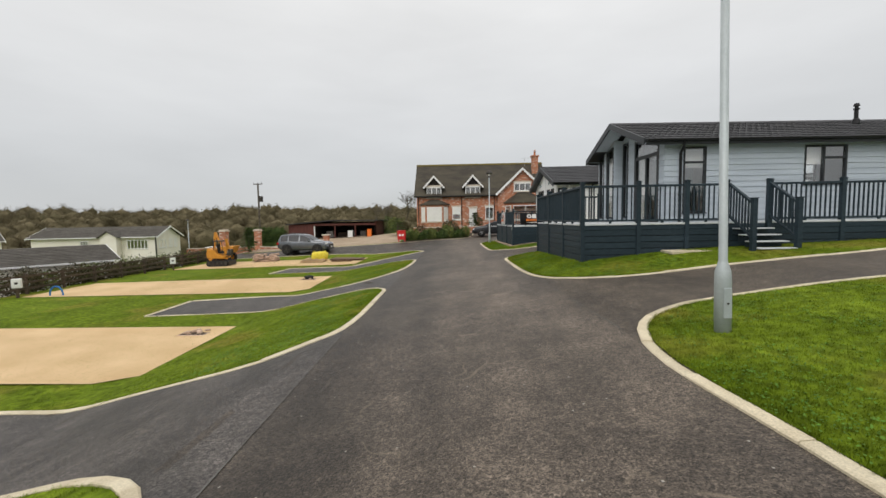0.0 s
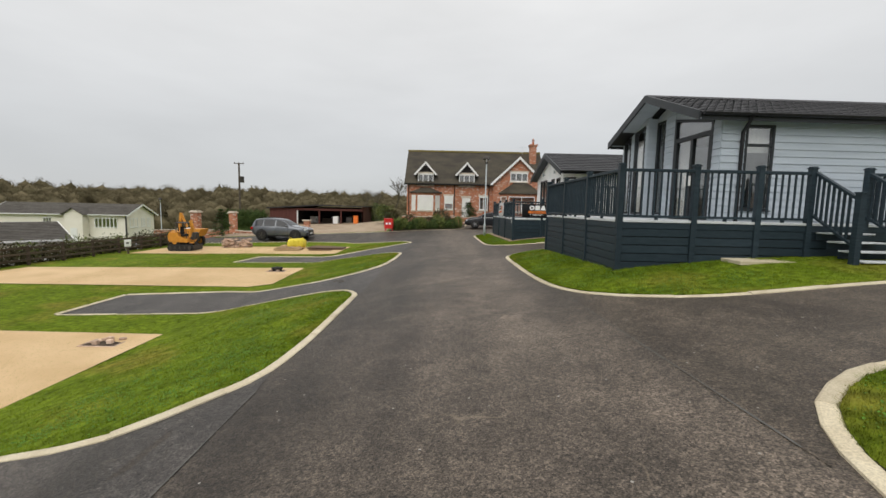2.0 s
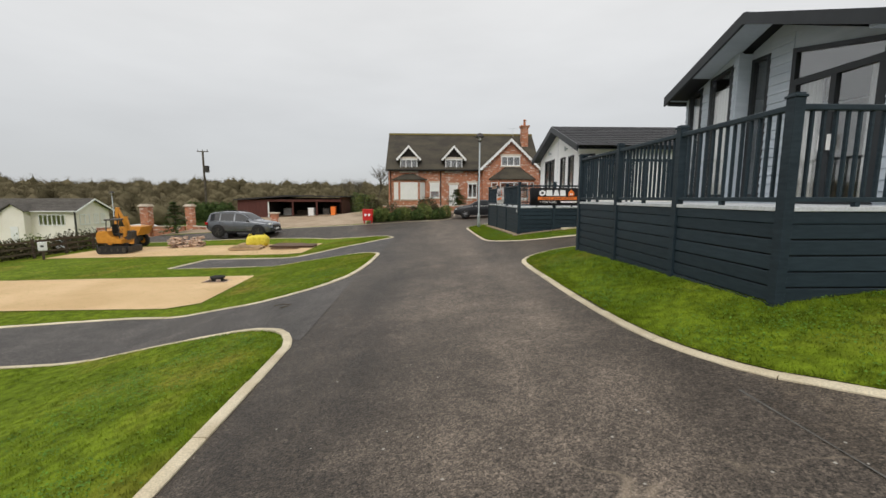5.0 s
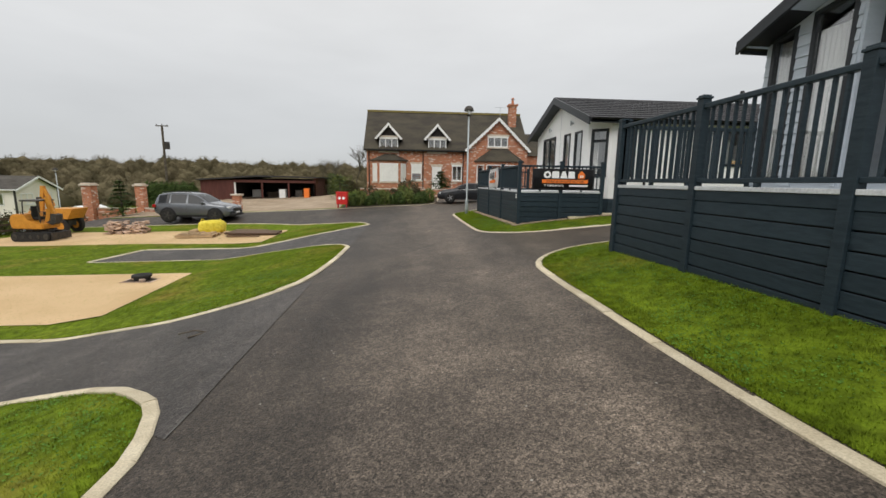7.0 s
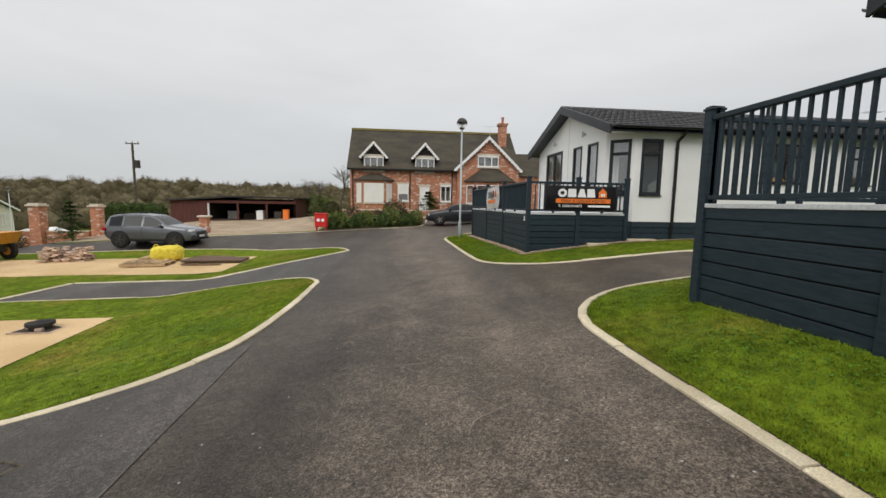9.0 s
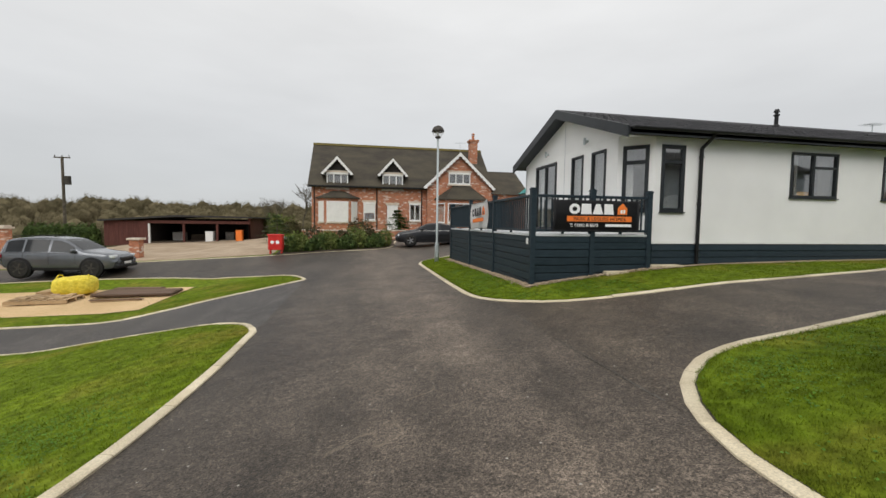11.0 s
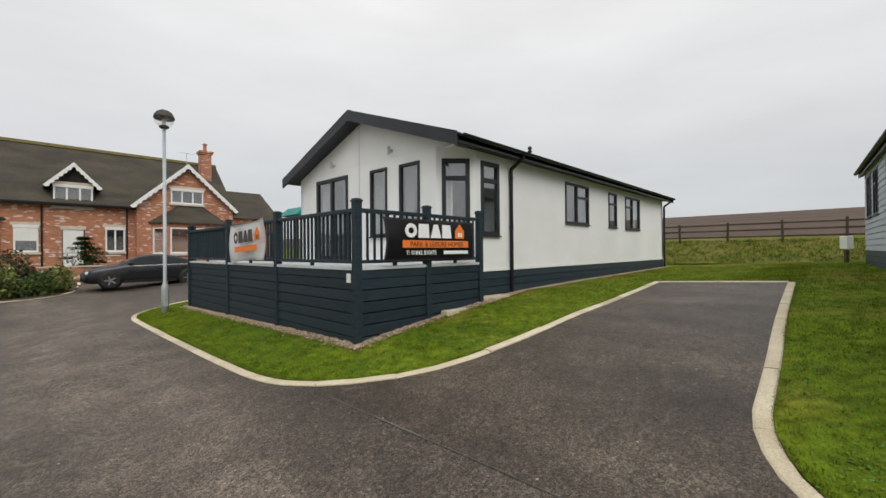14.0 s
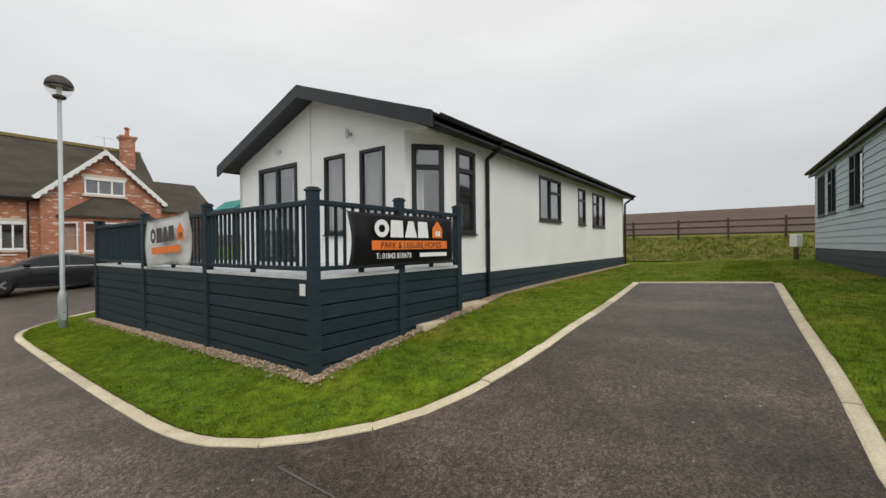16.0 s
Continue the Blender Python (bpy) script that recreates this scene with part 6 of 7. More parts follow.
for poly in ([(peak_x(4.6, -1), 4.6), (peak_x(4.6, 1), 4.6), (peak_x(4.82, 1), 4.82), (peak_x(4.82, -1), 4.82)],
             [(peak_x(4.82, -1), 4.82), (7.78, 4.82), (7.78, 5.9), (peak_x(5.9, -1), 5.9)],
             [(9.92, 4.82), (peak_x(4.82, 1), 4.82), (peak_x(5.9, 1), 5.9), (9.92, 5.9)],
             [(peak_x(5.9, -1), 5.9), (peak_x(5.9, 1), 5.9), (gxc, 7.55)]):
    bm = bmesh.new()
    prism(bm, [(u, GF, z) for u, z in poly], (0, .3, 0))
    part("gable_peak", bm, M_BRICK, house)
h_window(7.78, 9.92, 4.82, 5.9, GF - .07, 2, 0)
for s in (-1, 1):
    bm = bmesh.new()
    prism(bm, [(gxc, GF - .35, 7.75), (gxc + s * 3.5, GF - .35, 4.42), (gxc + s * 3.5, GF - .35, 4.27), (gxc, GF - .35, 7.6)], (0, 5.0, 0))
    part("gable_roof", bm, M_SLATE, house)
    scallop("bargeboard", gxc, 7.8, gxc + s * 3.55, 4.42, GF - .43 + .012 * s, .24, 12, house)
part("gable_side", bx(gx0, gx0 + .3, GF + .3, HF, HB, 4.6), M_BRICK, house)
part("gable_side", bx(gx1 - .3, gx1, GF + .3, HF + 3, HB, 4.6), M_BRICK, house)


def bay_front(xa, xb, y, depth, z_top, z_ridge, wins, shut):
    """A splayed bay with a hipped slate roof."""
    c = depth * .75
    pts = [(xa, y), (xa + c, y - depth), (xb - c, y - depth), (xb, y)]
    for i, (p, q) in enumerate(zip(pts[:-1], pts[1:])):
        m, ln = wall_frame(p, q)
        pad = .12 if i != 1 else .18
        part("bay_wall", wall_bm(ln, HB, z_top, [(pad, ln - pad, 1.1, 2.95)], .2), M_BRICK, house, m=m)
        f = window(house, m, pad, ln - pad, 1.1, 2.95, cols=[ln * .5] if i == 1 else [], mat_f=M_TRIMW, w=.09)
        part("sill", bx(pad - .05, ln - pad + .05, -.1, 0.02, .93, 1.06), M_SILL, house, m=m)
        if shut:
            part("shutter", bx(pad + .06, ln - pad - .06, -.05, -.032, 1.16, 2.9), M_SHUT, f, "white roller shutter drawn down")
    o = .22
    ev = [(xa - o, y + .02), (xa + c - o * .5, y - depth - o), (xb - c + o * .5, y - depth - o), (xb + o, y + .02)]
    rd = [(xa + (xb - xa) * .36, y + .02), (xa + (xb - xa) * .64, y + .02)]
    bm = bmesh.new()
    e = [bm.verts.new((a, b, z_top + .05)) for a, b in ev]
    r = [bm.verts.new((a, b, z_ridge)) for a, b in rd]
    lo = [bm.verts.new((a, b, z_top - .05)) for a, b in ev]
    for f in ((e[0], e[1], r[0]), (e[1], e[2], r[1], r[0]), (e[2], e[3], r[1]), (e[0], r[0], r[1], e[3])):
        bm.faces.new(f)
    for i in range(3):
        bm.faces.new((lo[i], lo[i + 1], e[i + 1], e[i]))
    bm.faces.new(lo[::-1])
    bm.faces.new((lo[3], lo[0], e[0], e[3]))
    part("bay_roof", bm, M_SLATE, house)


bay_front(-4.4, -.75, HF, .9, 3.25, 3.95, 3, True)
bay_front(6.6, 11.6, GF, 1.0, 3.3, 4.75, 3, False)
bm = bmesh.new()
box(bm, 10.85, 11.65, 56.9, 57.7, 7.0, 9.6)
box(bm, 10.78, 11.72, 56.83, 57.77, 9.6, 9.75)
box(bm, 10.72, 11.78, 56.77, 57.83, 9.75, 9.9)
part("chimney", bm, M_BRICK, house)
bm = bmesh.new()
lathe(bm, [(.16, 9.9), (.13, 10.3), (.15, 10.4), (.12, 10.42)], 14, (11.25, 57.3, 0))
lathe(bm, [(.2, 10.5), (.2, 10.55), (.04, 10.66)], 14, (11.25, 57.3, 0))
part("chimney_pot", bm, M_BRICKW, house)
# lower side wing
part("wing_wall", bx(12.3, 16.6, 55.5, 55.8, HB, 4.25), M_BRICK, house)
part("wing_wall", bx(16.3, 16.6, 55.8, 62, HB, 4.25), M_BRICK, house)
bm = bmesh.new()
v = [bm.verts.new(p) for p in ((12.25, 55.2, 4.1), (17.0, 55.2, 4.1), (16.5, 58.6, 6.85), (12.25, 58.6, 6.85), (17.0, 62.2, 4.1), (12.25, 62.2, 4.1))]
for f in ((0, 1, 2, 3), (3, 2, 4, 5), (1, 4, 2), (0, 3, 5), (0, 5, 4, 1)):
    bm.faces.new([v[i] for i in f])
part("wing_roof", bm, M_SLATE, house)
bm = bmesh.new()
tube(bm, [(9.9, 57.5, 8.6), (9.9, 57.5, 9.6)], .02, 6)
tube(bm, [(9.3, 57.5, 9.6), (10.5, 57.5, 9.6)], .015, 6)
part("aerial", bm, M_GALV, house)
part("inner_floor", bx(-4.6, 11.8, 54.4, 63.1, HB, .25), M_INT, house)

# ---- open barn ----
M_MAROON = mat("maroon_boarding", (0.085, 0.032, 0.026), (0.12, 0.045, 0.036), scale=2, rough=.85, bump=.4, bscale=12, stretch=(6, 6, .4), fine=.2)
M_FELT = mat("dark_roof_felt", (0.035, 0.034, 0.034), (0.055, 0.052, 0.05), rough=.9, fine=.2)
barn = root("barn", pose(0, 0, 0), "low maroon boarded open-fronted barn with dark roof", "barn")
bz = -1.35
part("end_wall", bx(-23.5, -23.3, 57, 63.5, bz, 1.0), M_MAROON, barn)
part("end_wall", bx(-11.2, -11.0, 57, 63.5, bz, 1.3), M_MAROON, barn)
# the barn's inside shade is put into this near-black board colour
M_DARKB = mat("shade_dark_boarding", (0.020, 0.015, 0.013), (0.034, 0.026, 0.022), scale=2, rough=.9, bump=.3, bscale=12, stretch=(6, 6, .4), fine=.2)
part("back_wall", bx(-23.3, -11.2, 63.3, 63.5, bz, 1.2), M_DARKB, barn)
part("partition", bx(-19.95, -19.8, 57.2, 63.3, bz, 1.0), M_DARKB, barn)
# added panel that hides the lit maroon end wall behind the shade colour
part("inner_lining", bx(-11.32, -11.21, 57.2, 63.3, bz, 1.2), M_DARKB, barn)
part("earth_floor", bx(-19.8, -11.3, 57.1, 63.3, bz, terr(-15, 57.2) + .04), M_SOIL, barn, "dark earth floor")
for k in range(17):
    part("front_board", bx(-23.3 + k * .2, -23.3 + k * .2 + .192, 56.97 + .015 * (k % 2), 57.08, bz, .95), M_MAROON, barn)
for k in range(5):
    x = -18.6 + k * 1.75
    part("roof_joist", bx(x, x + .12, 57.2, 63.3, .92, 1.08), M_DARKB, barn)
part("front_beam", bx(-20, -11.0, 56.95, 57.15, .72, 1.0), M_MAROON, barn)
for x in (-19.95, -17.0, -14.1, -11.2):
    part("barn_post", bx(x, x + .18, 57.0, 57.18, bz, .72), M_TRIMW if x < -19 else M_MAROON, barn)
bm = bmesh.new()
prism(bm, [(-23.8, 56.6, 1.02), (-17.3, 56.6, 1.52), (-10.7, 56.6, 1.42), (-10.7, 56.6, 1.28), (-17.3, 56.6, 1.36), (-23.8, 56.6, .88)], (0, 7.2, 0))
part("roof_sheet", bm, M_FELT, barn)
for nm, x, y, w, h, mm, lb in (("freezer", -14.8, 57.6, .7, 1.0, M_TRIMW, "white upright freezer standing in the barn"), ("plastic_bin", -11.9, 56.6, .55, 1.05, M_ORANGE, "orange plastic bin beside the barn"), ("crate", -13.0, 57.8, .8, .9, M_STEELD, "dark storage crate in the barn"), ("crate", -16.5, 60.5, 1.6, .8, M_TIMBER, "stacked timber crates deep in the barn"), ("crate", -18.5, 60.2, 1.0, 1.1, M_INT, "grey boxes stored in the barn")):
    z = terr(x, y)
    r = root(nm, pose(x, y, z + .03), lb, nm.replace("_", " "))
    part("body", bx(-w / 2, w / 2, -w / 2, w / 2, 0, h - .06, .03), mm, r)
    part("lid", bx(-w / 2 - .02, w / 2 + .02, -w / 2 - .02, w / 2 + .02, h - .06, h, .02), mm, r)

# ---- parked cars ----
M_SUV = mat("dark_silver_car_paint", (0.125, 0.135, 0.15), (0.14, 0.15, 0.165), rough=.25, metal=.5, fine=.02, coat=.6)
M_SALOON = mat("charcoal_car_paint", (0.013, 0.014, 0.017), (0.017, 0.018, 0.021), rough=.3, metal=.3, fine=.02, coat=.5)
M_WCAR = mat("pale_car_paint", (0.6, 0.62, 0.64), (0.66, 0.68, 0.7), rough=.3, fine=.02, coat=.6)
M_ALLOY = mat("alloy_wheel", (0.22, 0.22, 0.23), (0.30, 0.30, 0.31), rough=.35, metal=.8)
M_HEAD = mat("headlight_lens", (0.6, 0.62, 0.64), (0.7, 0.72, 0.74), rough=.12, fine=.02, spec=.8)
M_TAIL = mat("tail_light_lens", (0.35, 0.01, 0.01), rough=.2)


def car(x, y, z, rz, paint, label, kind, alloy):
    """Nose towards +x. kind 'suv' or 'saloon'. The shell is lofted from cross-sections."""
    r = root("car", pose(x, y, z, 0, 0, rz), label, "car", "parked cars")
    suv = kind == 'suv'
    if suv:
        W, wr, wf, wb = 1.94, .37, 1.38, -1.36
        xt, zt = (-2.28, -2.2, -2.02, -1.85, -1.2, -.5, .1, .4, 1.02, 1.3, 1.9, 2.2, 2.3), (.98, 1.22, 1.58, 1.65, 1.71, 1.72, 1.66, 1.54, 1.13, 1.08, 1.0, .9, .72)
        xb, zb = (-2.3, -1.0, 1.0, 1.9, 2.3), (1.06, 1.06, 1.03, .94, .7)
        xl, zl = (-2.3, -2.0, -1.8, 1.9, 2.15, 2.3), (.5, .36, .3, .28, .33, .46)
        side = ((-1.93, -1.28), (-1.2, -.3), (-.2, .72))
        screen, rear, tumble = (.22, .98), (-2.2, -2.03), .42
    else:
        W, wr, wf, wb = 1.83, .33, 1.4, -1.42
        xt, zt = (-2.35, -2.3, -1.9, -1.55, -1.0, -.5, .0, .35, .7, 1.12, 1.5, 1.95, 2.2, 2.34), (.72, .93, 1.0, 1.14, 1.33, 1.41, 1.41, 1.35, 1.2, .985, .93, .83, .74, .56)
        xb, zb = (-2.35, -1.9, -.5, 1.0, 1.9, 2.34), (.9, .96, .95, .92, .79, .55)
        xl, zl = (-2.35, -2.1, -1.8, 1.9, 2.2, 2.34), (.42, .28, .22, .2, .23, .34)
        side = ((-1.42, -.48), (-.4, .72))
        screen, rear, tumble = (.38, 1.1), (-1.62, -1.02), .62

    def section(px):
        """Half a cross-section at px, from the sill up to the roof's middle."""
        top = float(np.interp(px, xt, zt))
        belt = min(float(np.interp(px, xb, zb)), top - .012)
        lo = float(np.interp(px, xl, zl))
        e = abs(px) / 2.36
        w = W / 2 * (1 - .16 * e ** 4 - .16 * max(0, e - .86) / .14)
        g = max(.02, w * .965 - tumble * (top - belt))
        return [(w * .86, lo), (w * .96, lo + .05), (w * .995, lo + .2), (w, (lo + belt) / 2 + .04), (w * .992, belt - .12), (w * .965, belt), (g, top - .035), (g - .06, top - .006), (g * .6, top + .012), (0, top + .018)]

    xs = sorted({round(v, 3) for v in list(np.linspace(-2.3, 2.3, 47)) + [xt[0], xt[-1], *screen, *rear]})
    bm = bmesh.new()
    rings = []
    for px in xs:
        half = section(px)
        ring = [bm.verts.new((px, -py, pz)) for py, pz in half] + [bm.verts.new((px, py, pz)) for py, pz in half[-2::-1]]
        rings.append(ring)
    for a, b in zip(rings[:-1], rings[1:]):
        for i in range(len(a) - 1):
            bm.faces.new((a[i], a[i + 1], b[i + 1], b[i]))
        bm.faces.new((a[-1], a[0], b[0], b[-1]))
    bm.faces.new(rings[0])
    bm.faces.new(rings[-1][::-1])
    part("body", bm, paint, r, smooth=True)

    def glass(name, spots, s_of=None):
        """A pane following the shell: rows of points already on it."""
        bm = bmesh.new()
        rows = [[bm.verts.new(p) for p in row] for row in spots]
        for a, b in zip(rows[:-1], rows[1:]):
            for i in range(len(a) - 1):
                bm.faces.new((a[i], a[i + 1], b[i + 1], b[i]))
        return part(name, bm, M_CARGLASS, r, smooth=True)

    for s in (-1, 1):
        def on(px, f):
            h = section(px)
            return (px, s * (h[5][0] + (h[6][0] - h[5][0]) * f + .008), h[5][1] + (h[6][1] - h[5][1]) * f)
        for x0, x1 in side:
            glass("side_window", [[on(px, f) for f in (.06, .5, .9)] for px in np.linspace(x0, x1, 7)])
        bm = bmesh.new()
        a, b = side[0][0] - .1, side[-1][1] + .1
        for px, qx in zip(np.linspace(a, b, 12)[:-1], np.linspace(a, b, 12)[1:]):
            p, q = on(px, .0), on(qx, .0)
            cyl(bm, p, q, .012, None, 6)
        part("window_trim", bm, M_TRIMW if not suv else M_GUTTER, r, "bright window trim" if not suv else "")
        for x0, x1 in side:
            for px in (x1 + .04,):
                h = section(px)
                seam = [(px, s * (h[i][0] + .002), h[i][1]) for i in (5, 4, 3, 2)]
                bm = bmesh.new()
                tube(bm, seam, .006, 5)
                part("door_seam", bm, M_GUTTER, r)
            hx = x0 + .12
            h = section(hx)
            part("door_handle", bx(hx, hx + .2, s * (h[4][0] + .008) - .012, s * (h[4][0] + .008) + .012, h[4][1] - .02, h[4][1] + .012, .004), paint, r)
        part("sill_trim", bx(wb + .45, wf - .45, s * W * .475 - .03, s * W * .475 + .03, xl and min(zl) - .0, min(zl) + .12), M_GUTTER, r)
        part("mirror", bx(.62, .8, s * (W / 2 + .03) - .09, s * (W / 2 + .03) + .08, section(.7)[5][1] + .02, section(.7)[5][1] + .17, .04), paint, r)
        hx, hz = (2.12, .86) if suv else (2.1, .66)
        hy = section(hx)[4][0] - .17
        part("headlight", bx(hx - .16, hx + .1, s * hy - .19, s * hy + .15, hz - .07, hz + .06, .03), M_HEAD, r, "clear headlight")
        part("tail_light", bx(-2.3, -2.12, s * .74 - .14, s * .74 + .12, .82, 1.0, .02), M_TAIL, r, "red tail light")
    glass("windscreen", [[(px, f * (section(px)[7][0] - .02), section(px)[8][1] + .012 - abs(f) ** 3 * .018) for f in np.linspace(-1, 1, 9)] for px in np.linspace(screen[0], screen[1], 7)])
    glass("rear_screen", [[(px - .008, f * (section(px)[7][0] - .02), section(px)[8][1] + .012 - abs(f) ** 3 * .018) for f in np.linspace(-1, 1, 9)] for px in np.linspace(rear[0], rear[1], 5)])
    part("grille", bx(2.1, 2.315, -.5, .5, .62, .8, .02) if kind == 'suv' else bx(2.2, 2.345, -.45, .45, .35, .62, .02), M_GUTTER, r, "black grille")
    part("bumper", bx(2.16, 2.32, -.8, .8, .33, .48, .03), M_GUTTER, r)
    part("number_plate", bx(2.32, 2.335, -.26, .26, .5, .61) if kind == 'suv' else bx(2.345, 2.36, -.26, .26, .42, .53), M_TRIMW, r)
    for wx in (wf, wb):
        for s in (-1, 1):
            yy = s * (W / 2 - .1)
            bm = bmesh.new()
            lathe(bm, [(wr - .02, -.14), (wr + .09, -.06), (wr + .09, .11), (wr, .12)], 26)
            part("wheel_arch", bm, M_GUTTER, r, m=pose(wx, yy, wr + .02, 90, 0, 0))
            bm = bmesh.new()
            lathe(bm, [(wr * .62, -.11), (wr - .03, -.11), (wr, -.07), (wr, .07), (wr - .03, .11), (wr * .62, .11)], 26)
            w = part("wheel", bm, M_RUBBER, r, m=pose(wx, yy + s * .05, wr, 90, 0, 0))
            bm = bmesh.new()
            for k in range(5):
                a = 2 * math.pi * k / 5
                prism(bm, [(.04 * math.cos(a + 1.2), .04 * math.sin(a + 1.2), -s * .105), (wr * .63 * math.cos(a + .12), wr * .63 * math.sin(a + .12), -s * .115), (wr * .63 * math.cos(a - .12), wr * .63 * math.sin(a - .12), -s * .115), (.04 * math.cos(a - 1.2), .04 * math.sin(a - 1.2), -s * .105)], (0, 0, -s * .02))
            cyl(bm, (0, 0, -s * .1), (0, 0, -s * .14), .05, None, 12)
            part("rim", bm, alloy, w)
            bm = bmesh.new()
            cyl(bm, (0, 0, -s * .06), (0, 0, -s * .07), wr * .6, None, 20)
            part("brake_disc", bm, M_STEELD, w)
    if kind == 'suv':
        for s in (-1, 1):
            bm = bmesh.new()
            tube(bm, [(-1.7, s * .66, 1.72), (-1.6, s * .66, 1.77), (-.2, s * .66, 1.77), (-.05, s * .66, 1.72)], .018, 6)
            part("roof_rail", bm, M_GUTTER, r)
    return r


car(-13.4, 36.15, terr(-13.2, 36) + .02, -1.5, M_SUV, "dark silver estate car parked on the side road", 'suv', M_STEELD)
car(4.1, 40.6, terr(4.1, 40.6) + .01, 176, M_SALOON, "charcoal saloon car parked before the house", 'saloon', M_ALLOY)
car(-36.5, 50.0, terr(-36.5, 50) + .0, 8, M_WCAR, "pale silver car parked by the bungalow", 'suv', M_ALLOY)

# red hose box
rb = root("fire_point_box", pose(-5.05, 38.75, terr(-5.05, 38.75) + .02, 0, 0, -5), "red fire point box on short legs", "fire point")
for x in (-.3, .3):
    part("leg", bx(x - .03, x + .03, -.1, .1, -.1, .25), M_RED, rb)
part("case", bx(-.38, .38, -.2, .2, .22, 1.05, .03), M_RED, rb)
part("lid", bx(-.4, .4, -.22, .22, 1.0, 1.1, .02), M_RED, rb)
for x in (-.14, .14):
    bm = bmesh.new()
    cyl(bm, (x, -.215, .66), (x, -.2, .66), .1, None, 14)
    part("sign_disc", bm, M_WHITEV, rb)

# ---- brick piers and low wall ----
gate = root("garden_wall", pose(0, 0, 0), "low red brick wall with tall capped brick piers", "wall")
for x, y, h, w in ((-24.8, 43, 2.05, .68), (-21.25, 43.3, 2.05, .56), (-13.0, 40.8, 1.05, .5)):
    z = terr(-21.4, 43.3) if h > 1.5 else terr(x, y)
    bm = bmesh.new()
    box(bm, x - w / 2, x + w / 2, y - w / 2, y + w / 2, min(z, terr(x, y)) - .2, z + h)
    p = part("pier", bm, M_BRICK, gate)
    bm = bmesh.new()
    box(bm, x - w / 2 - .1, x + w / 2 + .1, y - w / 2 - .1, y + w / 2 + .1, z + h, z + h + .12, .02)
    if h > 1.5:
        prism(bm, [(x - w / 2, y - w / 2, z + h + .12), (x + w / 2, y - w / 2, z + h + .12), (x + w / 2, y + w / 2, z + h + .12), (x - w / 2, y + w / 2, z + h + .12)], (0, 0, .1))
    part("cap", bm, M_SILL, p)
for a, b in (((-28, 41.5), (-25.2, 42.8)), ((-24.4, 43), (-21.8, 43.2)), ((-21.0, 43.1), (-17.0, 40.6))):
    m, ln = wall_frame(a, b)
    z = terr(-21.4, 43.3) - .3
    part("wall_panel", bx(0, ln, 0, .22, min(terr(*a), terr(*b)) - .3, z + .62), M_BRICK, gate, m=m)
    part("coping", bx(0, ln, -.04, .26, z + .62, z + .68), M_SILL, gate, m=m)


front = root("garden_wall", pose(0, 0, 0), "low red brick wall with stone coping before the house", "wall", "garden walls")
for a, b in (((-4.6, 45.2), (-.6, 45.6)), ((-.6, 45.6), (3.3, 46.2))):
    m, ln = wall_frame(a, b)
    part("wall_panel", bx(0, ln, 0, .22, -.6, .42), M_BRICK, front, m=m)
    part("coping", bx(0, ln, -.04, .26, .42, .49, .01), M_SILL, front, m=m)
pier = part("pier", bx(3.3, 3.78, 45.95, 46.43, -.6, .95), M_BRICK, front)
part("cap", bx(3.24, 3.84, 45.89, 46.49, .95, 1.03, .02), M_SILL, pier)


# ---- bungalows in the dip ----
M_CREAM = mat("cream_render", (0.80, 0.75, 0.66), (0.86, 0.82, 0.74), scale=.6, rough=.85, fine=.05)
M_TILEB = mat("grey_brown_tile", (0.075, 0.068, 0.058), (0.11, 0.10, 0.088), scale=1, rough=.85, bump=.6, bscale=5, fine=.25, stretch=(1, 1, 6), island=.1)


